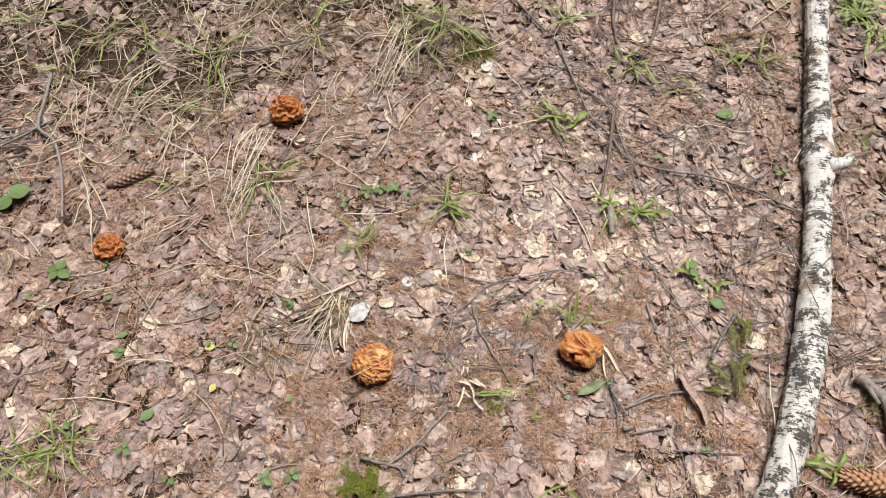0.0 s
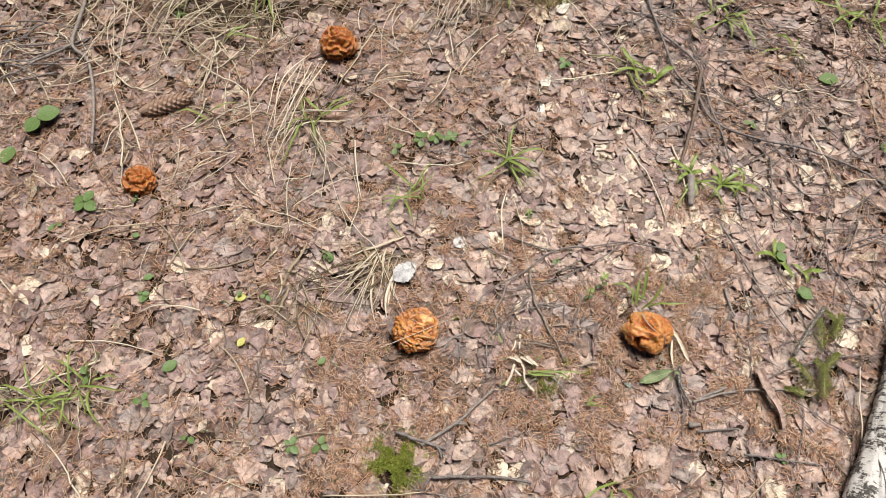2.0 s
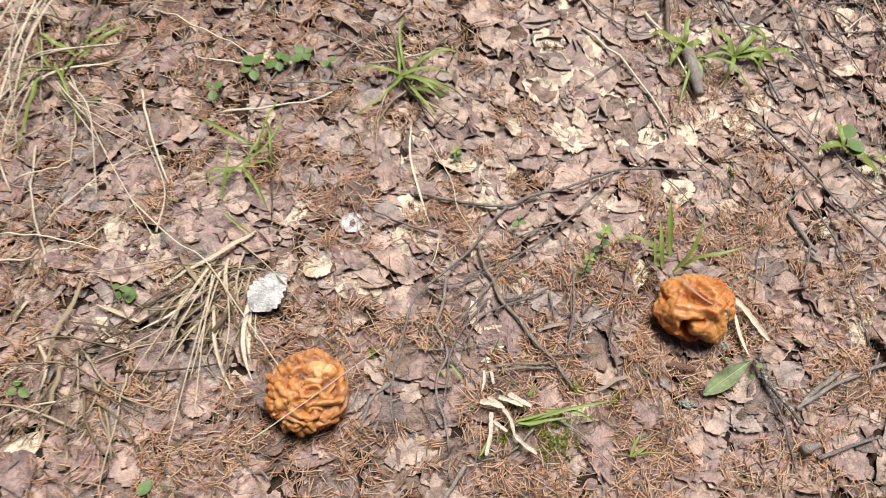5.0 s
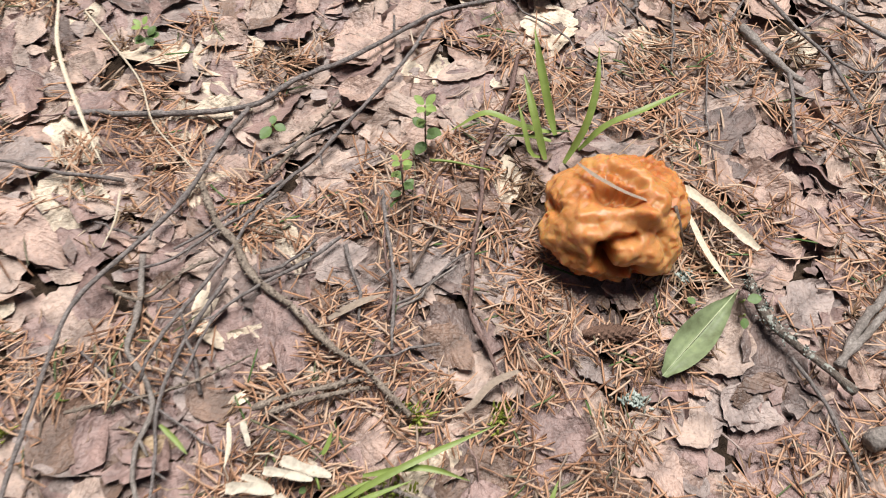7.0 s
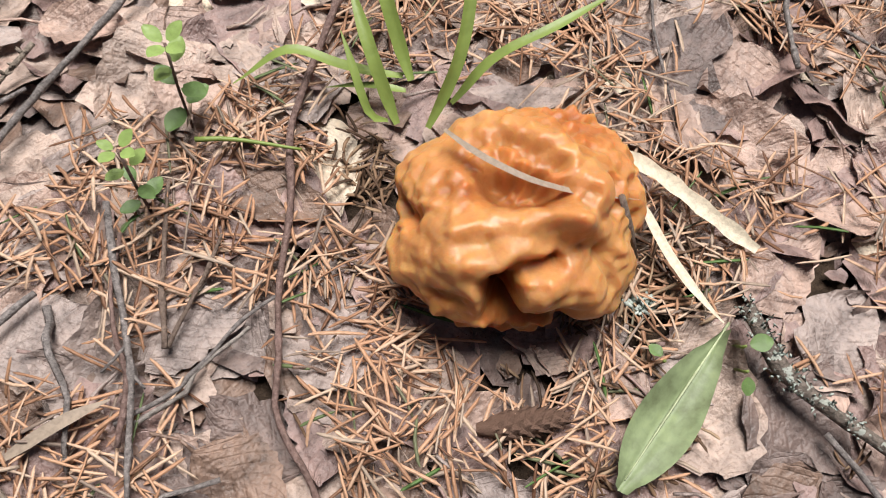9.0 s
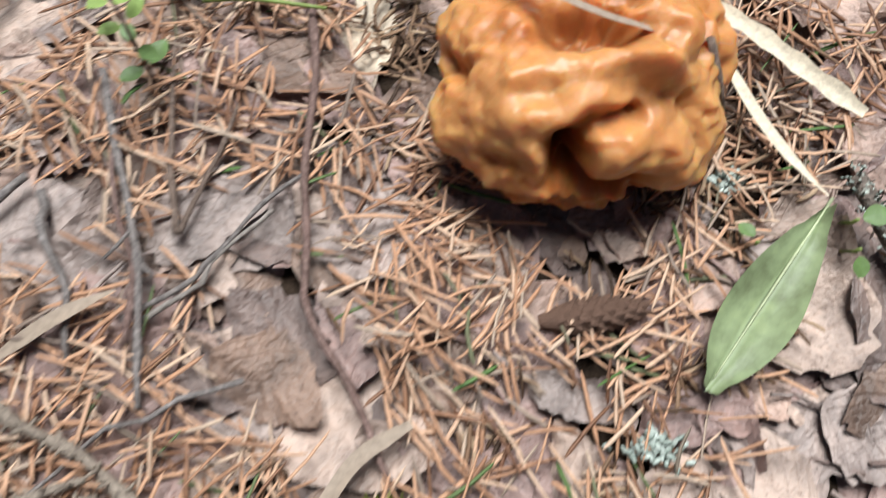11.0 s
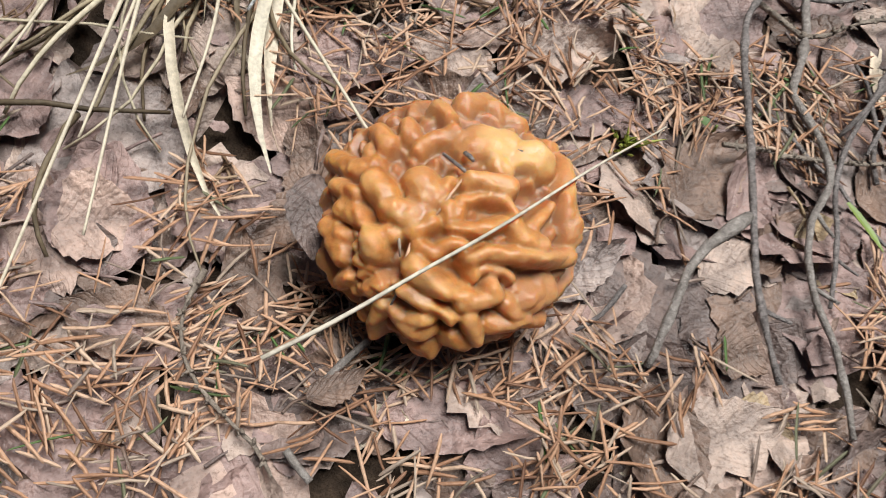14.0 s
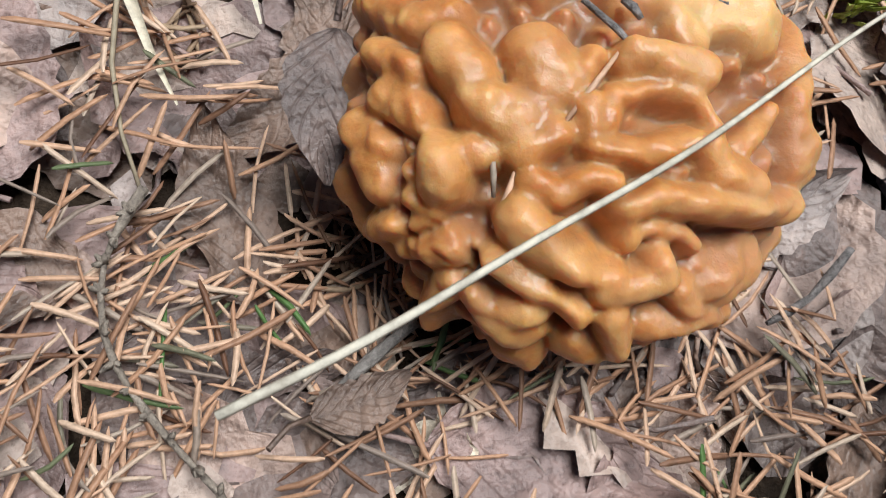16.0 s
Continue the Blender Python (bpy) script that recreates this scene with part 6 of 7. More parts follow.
for k, (x, y, gr, dr, ln) in enumerate([
    (1.449, 0.85, 18, 5, 0.2), (1.5, 0.74, 9, 3, 0.17), (0.942, -0.39, 4, 2, 0.1), (1.219, 0.34, 5, 3, 0.08), (0.925, 0.613, 4, 4, 0.1), (0.374, -0.348, 3, 4, 0.1),
    (-0.05, 0.128, 0, 9, 0.11), (-0.192, 0.066, 0, 14, 0.15), (-0.511, 0.857, 2, 26, 0.22), (-0.316, 0.82, 1, 24, 0.2), (0.262, 0.818, 3, 20, 0.18), (0.66, 0.9, 7, 6, 0.14),
    (-0.72, 0.93, 1, 22, 0.22), (-0.15, 1.1, 3, 26, 0.24), (0.12, 1.08, 4, 24, 0.22), (-0.45, 1.2, 2, 28, 0.24),
]):
    grass_tuft(x, y, gr, dr, ln, TG if dr < 6 else TD if gr < 4 else TM, 160 + k)


def lay_out(pcs, count, name, mat, label, category, group):
    """Puts the pieces in order of their way from the middle of the place; the first ones become things of their own."""
    pcs.sort(key=lambda p: float(np.hypot(p[0][:, 0].mean() - 0.35, p[0][:, 1].mean() - 0.25)))
    for v, f in pcs[:count]:
        c = v.mean(0)
        ob = new(name, mesh_np(name, v - c, f, mat))
        ob.location = c
        tagged(ob, label, category, group)


def loose_straws():
    """Single withered stems lying about, thickest towards the grassy rim."""
    g = np.random.default_rng(55)
    pcs = []
    while len(pcs) < 800:
        x, y = g.uniform(-1.1, 1.5), g.uniform(-0.55, 1.4)
        chance = 0.12 + 0.65 * np.clip((y - 0.55) / 0.4, 0, 1) * (x < 0.45) + 0.15 * (x < -0.1) * (y > 0.2)
        if g.random() > chance or near_walk(x, y) or blocked(x, y, 1.6):
            continue
        L = g.uniform(0.05, 0.2)
        ln = arching(g, x, y, L, g.uniform(0.0, 0.018), g.uniform(0, 6.28), 0.97)
        if any((((ln[:, 0] - cx) ** 2 + (ln[:, 1] - cy) ** 2) < (r * 1.1) ** 2).any() for cx, cy, r in CAPS.values()):
            continue
        pcs.append(tube(ln, np.linspace(0.0013, 0.0008, 9) * g.uniform(0.6, 1.6), 5))
    lay_out(pcs, 230, "straw", MAT_LOOSE_STRAW, "thin withered grass straw lying on the litter", "straw", "dry straws")
    v, f = join(pcs[230:])
    tagged(new("loose_straws", mesh_np("loose_straws", v, f, MAT_STRAW)), "thin withered grass stems strewn over the litter", "dry grass", kind="stuff")


def loose_twiglets():
    g = np.random.default_rng(56)
    pcs = []
    while len(pcs) < 760:
        x, y = g.uniform(-1.1, 1.5), g.uniform(-0.6, 1.3)
        chance = 0.22 + 0.78 * (x > 0.5) * (x < 1.15) * (y > -0.3)
        if g.random() > chance or blocked(x, y, 1.7) or (near_walk(x, y) and g.random() < 0.72):
            continue
        L = g.uniform(0.03, 0.2) * (1.7 if 0.6 < x < 1.1 else 1.0)
        if near_walk(x, y):
            L *= 0.6
        ln = arching(g, x, y, L, 0.003, g.uniform(0, 6.28), 0.98)
        if any((((ln[:, 0] - cx) ** 2 + (ln[:, 1] - cy) ** 2) < (r * 1.1) ** 2).any() for cx, cy, r in CAPS.values()):
            continue
        ln[:, :2] += g.normal(0, 0.0012, (9, 2))
        pcs.append(tube(ln, np.linspace(0.0011, 0.0006, 9) * g.uniform(0.6, 1.5), 5))
    lay_out(pcs, 240, "twig", MAT_TWIG["dark"], "thin broken twig lying on the leaf litter", "twig", "twigs on the ground")
    v, f = join(pcs[240:])
    tagged(new("loose_twiglets", mesh_np("loose_twiglets", v, f, MAT_TWIG["brown"])), "thin dark broken twigs strewn over the litter", "twigs", kind="stuff")


loose_straws()
loose_twiglets()


def straw_tangle():
    """Matted dead grass beside the wrinkled mushroom, combed down from its root."""
    g = np.random.default_rng(58)
    made = 0
    while made < 64:
        x, y = -0.035 + g.normal(0, 0.03), 0.125 + g.normal(0, 0.03)
        if made > 42:
            x, y = g.uniform(-0.26, -0.08), g.uniform(0.03, 0.18)
        L, h = g.uniform(0.04, 0.15), radians(g.normal(232, 28 if made < 42 else 50))
        ln = arching(g, x, y, L, g.uniform(0.0, 0.016), h, 0.96)
        if ((ln[:, 0] - 0.026) ** 2 + (ln[:, 1] + 0.029) ** 2 < 0.055**2).any():
            continue
        made += 1
        c = ln.mean(0)
        wide = g.random() < 0.3
        v, f = ribbon(ln, g.uniform(0.003, 0.006), 0.4, g.normal(0, 0.8)) if wide else tube(ln, np.linspace(0.0012, 0.0006, 9) * g.uniform(0.7, 1.4), 5)
        ob = new("straw", mesh_np("straw", v - c, f, MAT_OLDGRASS if g.random() < 0.8 else MAT_LOOSE_STRAW))
        ob.location = c
        tagged(ob, "withered grass stem in a matted tangle beside the mushroom", "straw", "dry straws")


straw_tangle()


# ---- green plants ----
def leaflet(cx, cy, cz, length, ratio, head, pitch, cup=0.15):
    """One rounded green leaf from its stalk end; (verts, faces)."""
    nu, nv = 9, 5
    U, V = np.meshgrid(np.linspace(0, 1, nu), np.linspace(-1, 1, nv), indexing="ij")
    w = 0.5 * ratio * length * np.sin(np.pi * np.clip(U, 0.03, 0.97)) ** 0.6
    a, b, c = length * U, w * V, cup * length * (V**2) * 0.3 - 0.18 * length * U**2
    d = a * math.cos(pitch) - c * math.sin(pitch)
    zz = a * math.sin(pitch) + c * math.cos(pitch)
    x, y = cx + d * math.cos(head) - b * math.sin(head), cy + d * math.sin(head) + b * math.cos(head)
    v = np.stack([x, y, cz + zz], -1).reshape(-1, 3)
    i, j = np.meshgrid(np.arange(nu - 1), np.arange(nv - 1), indexing="ij")
    f = np.stack([i * nv + j, (i + 1) * nv + j, (i + 1) * nv + j + 1, i * nv + j + 1], -1).reshape(-1, 4)
    return v, f


def clover(x, y, count, size, label, seed, high=0.014):
    g = np.random.default_rng(seed)
    base = new("green_plant")
    z = float(top_at(x, y)) - 0.002
    base.location = (x, y, z)
    stems, turn = [], g.uniform(0, 6.28)
    for k in range(count):
        h = turn + k * 6.28 / max(count, 3) + g.normal(0, 0.2)
        part("leaflet", mesh_np("leaflet", *leaflet(0.002 * math.cos(h), 0.002 * math.sin(h), high + g.normal(0, 0.002), 0.72 * size * g.uniform(0.7, 1.15), 0.82, h, g.normal(0.1, 0.15)), MAT_LEAFLET), base)
    stems = tube(np.array([[0.003, 0.002, -0.004], [0.001, 0, high * 0.5], [0, 0, high]]), 0.0006, 5)
    part("stem", mesh_np("stem", *stems, MAT_GREEN), base)
    return tagged(base, label, "plant", "small green plants")


CL = "small clover-like green plant in the leaf litter"
for k, (x, y, c, s) in enumerate([
    (-0.672, 0.307, 4, 0.042), (-0.517, 0.828, 3, 0.025), (0.054, 0.413, 4, 0.024), (0.089, 0.419, 4, 0.024), (0.123, 0.414, 4, 0.024), (0.149, 0.398, 2, 0.018), (-0.003, 0.4, 3, 0.018), (0.394, 0.6, 3, 0.02),
    (-0.523, 0.083, 3, 0.016), (-0.272, 0.065, 3, 0.018), (-0.492, -0.14, 3, 0.022), (-0.213, -0.239, 4, 0.022), (-0.404, -0.211, 2, 0.022), (-0.151, 0.144, 3, 0.014), (0.783, 0.006, 1, 0.04), (0.764, 0.093, 2, 0.032),
]):
    clover(x, y, c, s, CL, 300 + k)
for k, (x, y, c, s) in enumerate([
    (0.781, 0.404, 3, 0.02), (1.062, 0.318, 2, 0.018), (-0.152, 0.419, 2, 0.014), (0.674, -0.313, 3, 0.018), (-0.605, -0.082, 3, 0.026), (-0.724, 0.259, 2, 0.014), (0.318, 0.105, 3, 0.012),
    (0.141, -0.005, 1, 0.009), (0.241, -0.113, 2, 0.006), (0.196, -0.098, 1, 0.008), (0.507, -0.145, 1, 0.011), (0.503, -0.152, 1, 0.009), (0.486, -0.133, 1, 0.008), (0.272, 0.214, 3, 0.01),
    (-0.16, -0.24, 3, 0.02), (-0.33, 0.067, 1, 0.018), (-0.56, 0.31, 2, 0.018), (1.18, -0.1, 2, 0.016),
]):
    clover(x, y, c, s, CL, 340 + k, 0.008)


def heart_plant():
    base = new("broadleaf_plant")
    x, y = -0.80, 0.527
    z = float(top_at(x, y)) - 0.002
    base.location = (x, y, z)
    for dx, dy, h, s in ((0.0, -0.004, 4.0, 0.040), (-0.02, 0.01, 0.35, 0.048)):
        part("leaf", mesh_np("leaf", *leaflet(dx * 0.3, dy * 0.3, 0.02, s, 0.95, h, 0.05), MAT_LEAFLET), base)
    part("stem", mesh_np("stem", *tube(np.array([[0, 0, -0.004], [0.002, 0.001, 0.01], [0, 0, 0.021]]), 0.0009, 6), MAT_GREEN), base)
    tagged(base, "green plant with two round heart-shaped leaves", "plant", "small green plants")


def seedling(x, y, tiers, size, lean, seed):
    g = np.random.default_rng(seed)
    base = new("seedling")
    z = float(top_at(x, y)) - 0.002
    base.location = (x, y, z)
    top = 0.0095 * tiers
    stem = np.array([[0, 0, -0.004], [0.3 * lean[0], 0.3 * lean[1], top * 0.5], [lean[0], lean[1], top]])
    part("stem", mesh_np("stem", *tube(stem, 0.0006, 5), MAT_TWIG["red"]), base)
    for t in range(tiers):
        q = (t + 1) / tiers
        for k in range(2 if t < tiers - 1 else 4):
            h = k * (3.14 if t < tiers - 1 else 1.57) + t * 1.57 + 0.4 + g.normal(0, 0.2)
            long = size * (1.0 - 0.3 * q) * g.uniform(0.85, 1.1)
            part("leaflet", mesh_np("leaflet", *leaflet(lean[0] * q + 0.0015 * math.cos(h), lean[1] * q + 0.0015 * math.sin(h), top * q, long, 0.7, h, 0.15 + 0.45 * q), MAT_LEAFLET if q < 0.7 else MAT_YOUNG), base)
    tagged(base, "tiny green bilberry-like seedling with oval leaves", "seedling", "small green plants")


heart_plant()
seedling(0.398, 0.042, 4, 0.0112, (0.004, 0.008), 401)
seedling(0.368, 0.016, 4, 0.0086, (0.002, 0.006), 402)
seedling(0.272, 0.214, 2, 0.009, (0.001, 0.003), 403)


def broad_leaf():
    """The loose green lance-shaped leaf near the smooth mushroom."""
    a, b = np.array([0.5117, -0.1375]), np.array([0.4448, -0.1567])
    d = b - a
    L, h = float(np.hypot(*d)), math.atan2(d[1], d[0])
    nu, nv = 22, 11
    U, V = np.meshgrid(np.linspace(0, 1, nu), np.linspace(-1, 1, nv), indexing="ij")
    w = 0.5 * 0.021 * np.sin(np.pi * np.clip(U, 0.02, 0.97) ** 1.3) ** 0.62 * (1 - 0.15 * (U < 0.15))
    z = 0.009 - 0.003 * U + 0.004 * V**2 - 0.0018 * np.exp(-((V / 0.12) ** 2)) + 0.0012 * np.sin(9 * U + 2 * V)
    x, y = L * U, w * V
    v = np.stack([x * math.cos(h) - y * math.sin(h), x * math.sin(h) + y * math.cos(h), z], -1).reshape(-1, 3)
    i, j = np.meshgrid(np.arange(nu - 1), np.arange(nv - 1), indexing="ij")
    f = np.stack([i * nv + j, (i + 1) * nv + j, (i + 1) * nv + j + 1, i * nv + j + 1], -1).reshape(-1, 4)
    base = new("green_leaf", mesh_np("green_leaf", v, f, MAT_BIGGREEN))
    base.location = (a[0], a[1], max(0.0, float(np.median(top_at(v[:, 0] + a[0], v[:, 1] + a[1]))) - 0.006))
    rib = np.stack([np.linspace(-0.06, 0.94, 14) * L, np.zeros(14), np.linspace(0.0087, 0.0062, 14)], -1)
    rib = np.stack([rib[:, 0] * math.cos(h), rib[:, 0] * math.sin(h), rib[:, 2]], -1)
    part("midrib", mesh_np("midrib", *tube(rib, np.linspace(0.0006, 0.00025, 14), 6), MAT_RIB), base, "pale raised midrib")
    tagged(base, "fresh grey-green lance-shaped leaf lying on brown litter", "leaf")


broad_leaf()


def moss(x, y, radius, count, seed, tall=0.008):
    g = np.random.default_rng(seed)
    ang, rr = g.uniform(0, 6.28, count), radius * np.sqrt(g.uniform(0, 1, count)) * (1 + 0.25 * g.normal(0, 1, count))
    px, py = x + rr * np.cos(ang), y + rr * np.sin(ang)
    tufted = value_noise(px + 40, py + 40, 0.009 if radius < 0.04 else 0.02, 14) > (-0.05 if count < 3000 else -0.3)
    px, py, rr, count = px[tufted], py[tufted], rr[tufted], int(tufted.sum())
    pz = 0.5 * (pile_at(px, py) + top_at(px, py)) + (0.004 if count < 3000 else 0.012) * np.clip(1 - rr / radius, 0, 1)
    lean, lh = g.normal(0, 0.45, (count, 2)), tall * g.uniform(0.5, 1.3, count)
    tip = np.stack([px + lean[:, 0] * lh, py + lean[:, 1] * lh, pz + lh], -1)
    root = np.stack([px, py, pz - 0.002], -1)
    w = 0.0006 + 0.0004 * g.random(count)
    a = g.uniform(0, 6.28, count)
    off = np.stack([np.cos(a) * w, np.sin(a) * w, 0 * a], -1)
    off2 = np.stack([-np.sin(a) * w, np.cos(a) * w, 0 * a], -1)
    mid = (root + tip) / 2
    v = np.stack([root, mid + off, mid + off2, mid - off, mid - off2, tip], 1).reshape(-1, 3)
    f = np.array([[0, 1, 2], [0, 2, 3], [0, 3, 4], [0, 4, 1], [5, 2, 1], [5, 3, 2], [5, 4, 3], [5, 1, 4]])
    faces = (f[None] + (np.arange(count) * 6)[:, None, None]).reshape(-1, 3)
    tagged(new("moss", mesh_np("moss", v, faces, MAT_MOSS, smooth=False)), "cushion of yellow-green moss between the leaves", "moss", kind="stuff")


for k, (x, y, r, c) in enumerate([
    (0.385, 0.838, 0.05, 3600), (-0.022, -0.275, 0.05, 5200), (0.811, -0.084, 0.035, 200), (0.777, -0.183, 0.045, 200), (0.264, -0.150, 0.028, 620), (0.222, -0.142, 0.012, 320),
    (0.305, -0.107, 0.008, 160), (0.078, -0.012, 0.006, 26), (0.346, -0.13, 0.010, 160), (1.045, -0.273, 0.03, 500), (0.03, -0.08, 0.004, 36), (0.105, -0.005, 0.005, 30), (0.6, 0.09, 0.010, 110),
]):
    moss(x, y, r, c, 700 + k, 0.012 if 1 < k < 4 or k < 1 else 0.007)


def moss_sprig(x, y, head, length, seed):
    """A feathery shoot lying flat: a stem with a row of side shoots on either hand, shortening to the tip."""
    g = np.random.default_rng(seed)
    z = float(top_at(x, y)) + 0.001
    base = new("moss_sprig")
    base.location, base.rotation_euler = (x, y, z), (0, 0, radians(head))
    s = np.linspace(0, 1, 8)
    stem = np.stack([length * s, 0.05 * length * np.sin(3 * s), 0.004 + 0.012 * np.sin(np.pi * s)], -1)
    part("stem", mesh_np("stem", *tube(stem, np.linspace(0.0009, 0.0004, 8), 5), MAT_SPRIG), base)
    for k in range(26):
        q = 0.06 + 0.9 * k / 26
        side = (-1) ** k
        long = 0.26 * length * (1 - 0.7 * q) * g.uniform(0.7, 1.15)
        root = np.array([np.interp(q, s, stem[:, c]) for c in range(3)])
        h = side * g.uniform(0.7, 1.1)
        pcs = []
        for r in np.linspace(0, 1, 7):
            p = root + long * r * np.array([math.cos(h), math.sin(h), -0.15])
            for w in (-1, 1):
                d = 0.004 * (1 - 0.5 * r) * np.array([math.cos(h + w * 0.8), math.sin(h + w * 0.8), g.uniform(0.0, 0.5)])
                pcs.append(tube(np.stack([p, p + d * 0.5, p + d]), np.array([0.0004, 0.0005, 0.0002]), 3))
        tagged(part("side_shoot", mesh_np("side_shoot", *join(pcs), MAT_SPRIG), base), kind="stuff")
    tagged(base, "feathery green moss shoot lying on brown leaves", "moss", "moss shoots")


for k, (x, y, h, L) in enumerate([
    (0.775, -0.215, 75, 0.075), (0.795, -0.195, 100, 0.065), (0.765, -0.18, 120, 0.06), (0.80, -0.12, 80, 0.07), (0.825, -0.10, 60, 0.06), (0.845, -0.085, 110, 0.05), (0.79, -0.16, 40, 0.055), (0.75, -0.20, 160, 0.045),
]):
    moss_sprig(x, y, h, L, 760 + k)


def rosette(x, y, count, length, width, label, seed, rise=0.45, mat=MAT_GREEN):
    """Broad soft grass leaves out of one root, arching outwards."""
    g = np.random.default_rng(seed)
    z = float(top_at(x, y)) - 0.002
    base = new("grass_tuft")
    base.location = (x, y, z)
    turn = g.uniform(0, 6.28)
    for k in range(count):
        h, L = turn + 2.4 * k + g.normal(0, 0.25), length * g.uniform(0.55, 1.15)
        ln = arching(g, x, y, L, L * rise * g.uniform(0.6, 1.2), h, g.uniform(0.75, 0.95)) - [x, y, z]
        part("blade", mesh_np("blade", *ribbon(smooth_line(ln, 0.008), width * g.uniform(0.7, 1.2), 0.3, g.normal(0, 0.4)), mat), base)
    return tagged(base, label, "grass", "grass tufts")


RB = "tuft of broad fresh green grass leaves in the litter"
for k, (x, y, c, L, w) in enumerate([
    (0.625, 0.29, 5, 0.065, 0.01), (0.69, 0.262, 6, 0.06, 0.008), (0.735, 0.258, 4, 0.05, 0.007), (0.555, 0.575, 4, 0.08, 0.009), (0.60, 0.545, 3, 0.06, 0.011), (0.765, 0.733, 3, 0.08, 0.005),
    (1.47, 0.80, 9, 0.14, 0.01), (1.50, 0.66, 5, 0.12, 0.009), (-0.602, -0.10, 4, 0.12, 0.005), (-0.70, -0.12, 7, 0.09, 0.004), (-0.655, -0.14, 6, 0.08, 0.004), (-0.43, 0.52, 3, 0.08, 0.005),
    (-0.165, 0.50, 4, 0.09, 0.005), (0.245, 0.35, 5, 0.12, 0.005), (0.01, 0.27, 5, 0.08, 0.004), (1.07, 0.70, 4, 0.08, 0.006),
    (0.87, -0.37, 3, 0.07, 0.009), (0.915, -0.385, 3, 0.075, 0.009), (1.30, 0.38, 4, 0.06, 0.005), (0.755, 0.085, 3, 0.06, 0.009), (0.81, 0.05, 3, 0.05, 0.008), (0.325, 0.95, 6, 0.14, 0.005), (-0.5, 1.0, 4, 0.13, 0.006),
]):
    rosette(x, y, c, L, w, RB, 820 + k)


def fallen_leaflet(x, y, length, head, mat, label):
    """A small fresh leaf lying by itself."""
    z = float(top_at(x, y)) + 0.003
    ob = new("small_leaf", mesh_np("small_leaf", *leaflet(-0.5 * length, 0, 0, length, 0.75, 0, 0.08), mat))
    ob.location, ob.rotation_euler = (x, y, z), (0, 0, radians(head))
    tagged(ob, label, "leaf", "small green leaves")


FY, FG = "small yellow-green leaf lying on the litter", "small fresh green leaf lying on the litter"
for x, y, L, h, yellow in [
    (-0.326, 0.068, 0.022, 10, 1), (-0.319, -0.028, 0.02, 60, 1), (-0.453, -0.07, 0.03, 35, 0), (-0.521, 0.08, 0.026, 70, 0), (-0.517, 0.124, 0.02, 20, 0), (-0.16, -0.077, 0.018, 40, 0),
    (-0.144, 0.14, 0.02, 80, 0), (0.393, 0.595, 0.022, 0, 0), (0.80, 0.005, 0.035, 20, 0), (0.99, 0.52, 0.045, 0, 0), (1.058, 0.331, 0.02, 60, 0), (-0.555, 0.223, 0.016, 0, 0), (-0.733, 0.25, 0.018, 50, 0), (-0.86, 0.44, 0.045, 80, 0),
]:
    fallen_leaflet(x, y, L, h, MAT_YELLOW if yellow else MAT_LEAFLET, FY if yellow else FG)


# ---- cones and lichen ----
def spruce_cone(a, b, radius, mat, label, seed, rows=14, gap=1.0):
    g = np.random.default_rng(seed)
    a, b = np.array(a), np.array(b)
    d = b - a
    L, h = float(np.hypot(*d)), math.atan2(d[1], d[0])
    z = float(top_at(*(a + d / 2))) + radius * 0.7
    base = new("spruce_cone")
    base.location = (a[0], a[1], z)
    base.rotation_euler = (0, 0, h)
    s = np.linspace(0, 1, 16)
    prof = radius * np.clip(np.sin(np.pi * np.clip(s, 0.04, 0.97) ** 0.8) ** 0.45, 0.15, 1)
    part("core", mesh_np("core", *tube(np.stack([s * L, 0 * s, 0 * s], -1), prof * 0.72, 14), mat), base)
    nu, nv = 5, 5
    U, V = np.meshgrid(np.linspace(0, 1, nu), np.linspace(-1, 1, nv), indexing="ij")
    i, j = np.meshgrid(np.arange(nu - 1), np.arange(nv - 1), indexing="ij")
    f = np.stack([i * nv + j, (i + 1) * nv + j, (i + 1) * nv + j + 1, i * nv + j + 1], -1).reshape(-1, 4)
    sl = L * 0.13 * gap
    w = 0.55 * np.sin(np.pi * np.clip(0.25 + 0.72 * U, 0, 1)) ** 0.7 * V * 0.9
    scale_v = np.stack([sl * (U - 0.3), w, 0.66 + 0.5 * U - 0.3 * w**2 - 0.10 * V**2], -1).reshape(-1, 3)
    scale_me = mesh_np("scale", scale_v, f, mat)
    for k in range(rows * 8):
        q = 0.03 + 0.93 * k / (rows * 8)
        r = float(np.interp(q, s, prof)) * (1 + 0.08 * g.random())
        piece = part("scale", scale_me, base)
        piece.location = (q * L, 0, 0)
        piece.rotation_euler = (k * 2.39996, 0, 0)
        piece.scale = (1, r, r)
    tagged(base, label, "cone", "spruce cones")


spruce_cone((-0.579, 0.538), (-0.467, 0.573), 0.019, MAT_GREYCONE, "weathered greyish brown spruce cone half sunk in leaves", 21)
spruce_cone((1.035, -0.441), (0.915, -0.403), 0.023, MAT_CONE, "large brown spruce cone beside the birch log", 22, 14, 1.5)
spruce_cone((0.418, -0.113), (0.446, -0.128), 0.0050, MAT_DARKCONE, "dark rotted cone scrap below the smooth mushroom", 23, 12, 1.3)


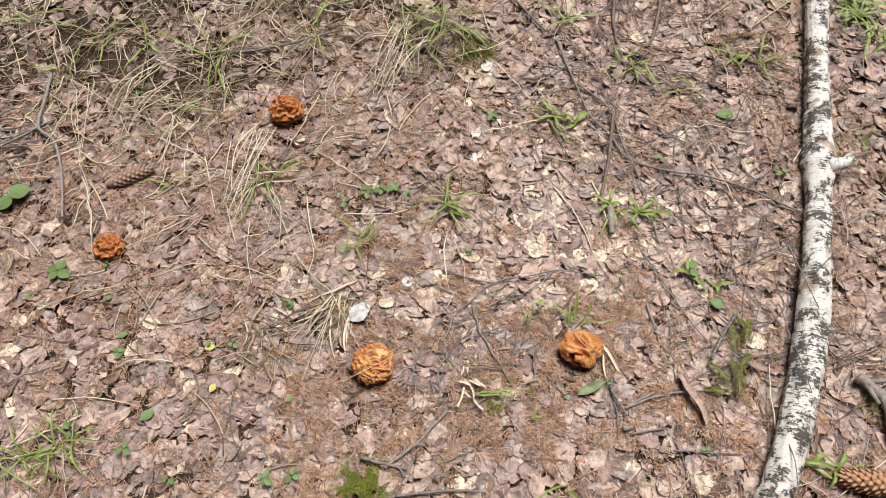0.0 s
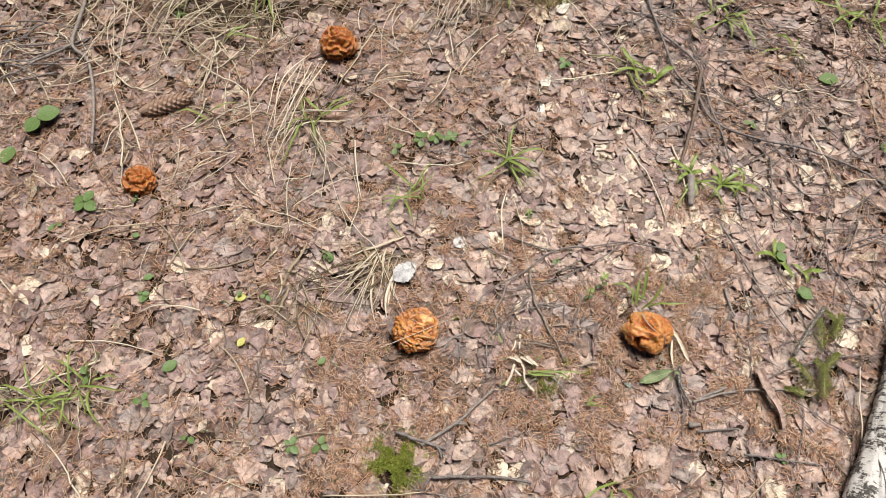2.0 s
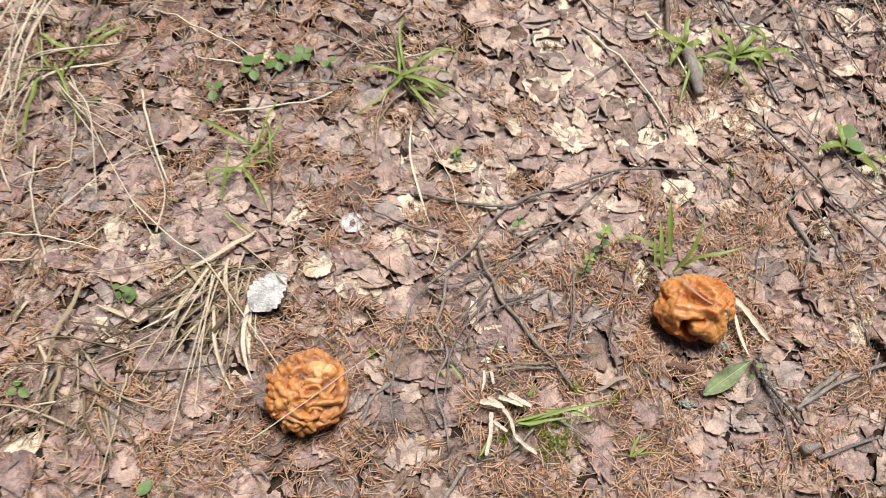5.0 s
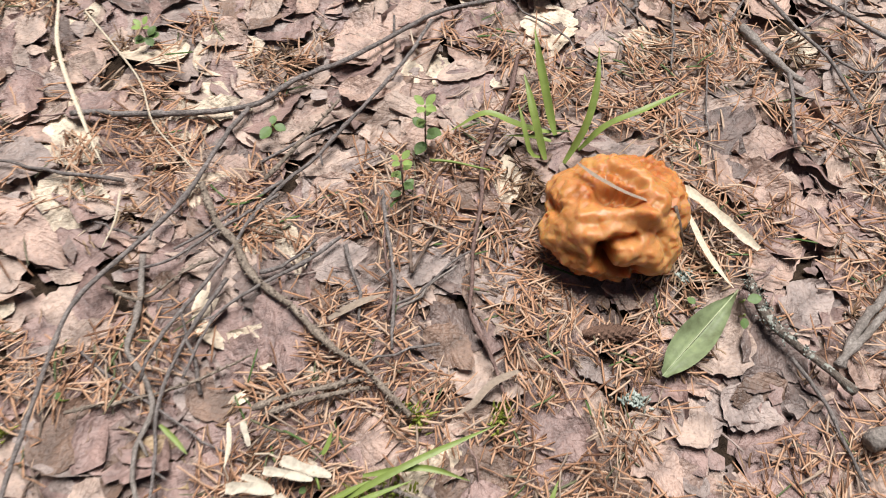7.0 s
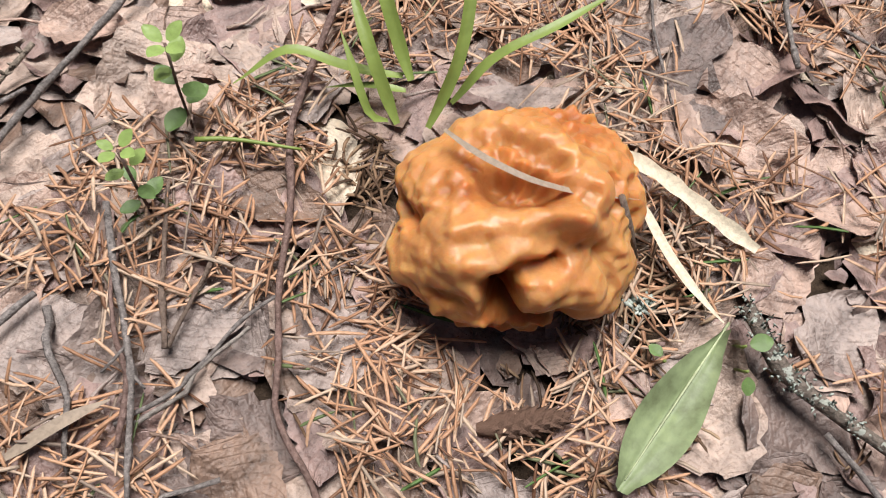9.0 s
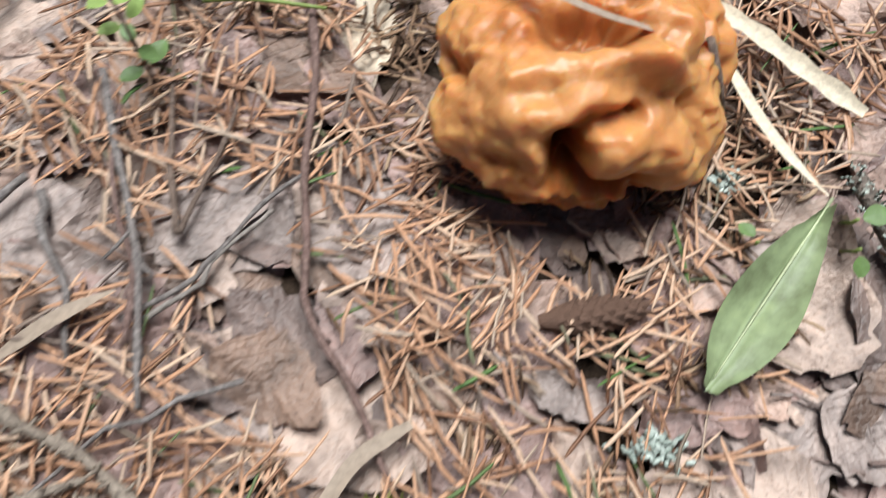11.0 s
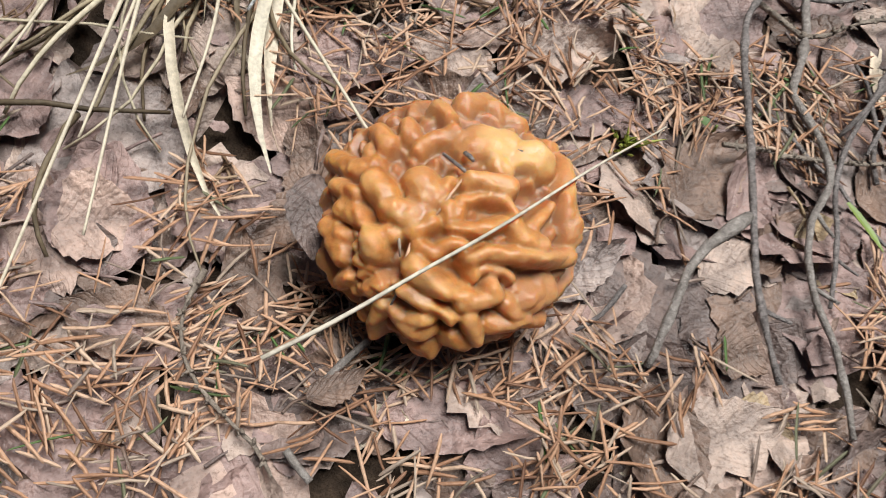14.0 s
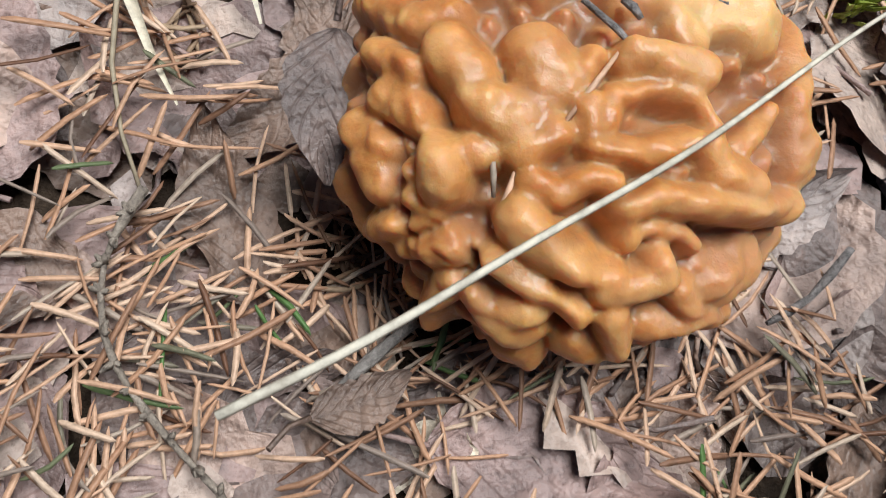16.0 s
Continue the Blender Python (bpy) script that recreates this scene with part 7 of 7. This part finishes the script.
def lichen_tuft(x, y, size, seed):
    g = np.random.default_rng(seed)
    z = float(top_at(x, y))
    pcs = []
    for _ in range(60):
        p = np.array([g.normal(0, size), g.normal(0, size * 0.4), 0.001])
        d = g.normal(0, 1, 3) * [1, 1, 0.7]
        d[2] = abs(d[2])
        d = d / np.linalg.norm(d) * 0.0035
        pcs.append(tube(np.stack([p, p + d * 0.5 + g.normal(0, 0.0004, 3), p + d]), np.array([0.0005, 0.0009, 0.0006]), 4))
    v, f = join(pcs)
    ob = new("lichen_tuft", mesh_np("lichen_tuft", v, f, MAT_LICHEN))
    ob.location, ob.rotation_euler = (x, y, z), (0, 0, -0.7)
    tagged(ob, "loose scrap of pale grey-green lichen", "lichen", "lichen scraps")


lichen_tuft(0.423, -0.160, 0.0045, 31)
lichen_tuft(0.497, -0.113, 0.003, 32)


# ---- loose needles caught on the wrinkled cap ----
def cap_needle(a, b, mat, radius, label):
    a, b = Vector(a), Vector(b)
    mid = (a + b) / 2 + Vector((0, 0, 0.0006))
    v, f = tube(np.array([a[:], mid[:], b[:]]) - np.array(mid[:]), np.array([0.8, 1.0, 0.6]) * radius, 5)
    ob = new("needle", mesh_np("needle", v, f, mat))
    ob.location = mid
    tagged(ob, label, "needle", "needles on the mushroom")


cap_needle((0.022, -0.0156, 0.0447), (0.0304, -0.0276, 0.046), MAT_TWIG['dark'], 0.0007, 'dark bit of twig stuck on the mushroom cap')
cap_needle((0.0152, -0.0364, 0.0449), (0.026, -0.0259, 0.046), MAT_NEEDLES, 0.0006, 'dry needle stuck on the mushroom cap')
cap_needle((0.0029, -0.0395, 0.0415), (0.0023, -0.0465, 0.0399), MAT_GREYSTRAW, 0.0006, 'dry needle stuck on the mushroom cap')
cap_needle((0.0064, -0.043, 0.042), (0.0018, -0.0513, 0.0381), MAT_NEEDLES, 0.0007, 'dry needle stuck on the mushroom cap')
cap_needle((0.0014, -0.0547, 0.0366), (-0.0038, -0.0608, 0.03), MAT_TWIG['dark'], 0.0005, 'dark bit of twig stuck on the mushroom cap')
cap_needle((0.0479, -0.0169, 0.0424), (0.0502, -0.0186, 0.042), MAT_TWIG['dark'], 0.0006, 'dark crumb stuck on the mushroom cap')
cap_needle((0.029, -0.0164, 0.045), (0.0313, -0.0203, 0.0455), MAT_TWIG['dark'], 0.0009, 'dark crumb stuck on the mushroom cap')
cap_needle((0.4954, -0.0821, 0.0457), (0.4961, -0.0991, 0.0234), MAT_TWIG['brown'], .0015, 'dark strip of bark stuck on the mushroom cap')
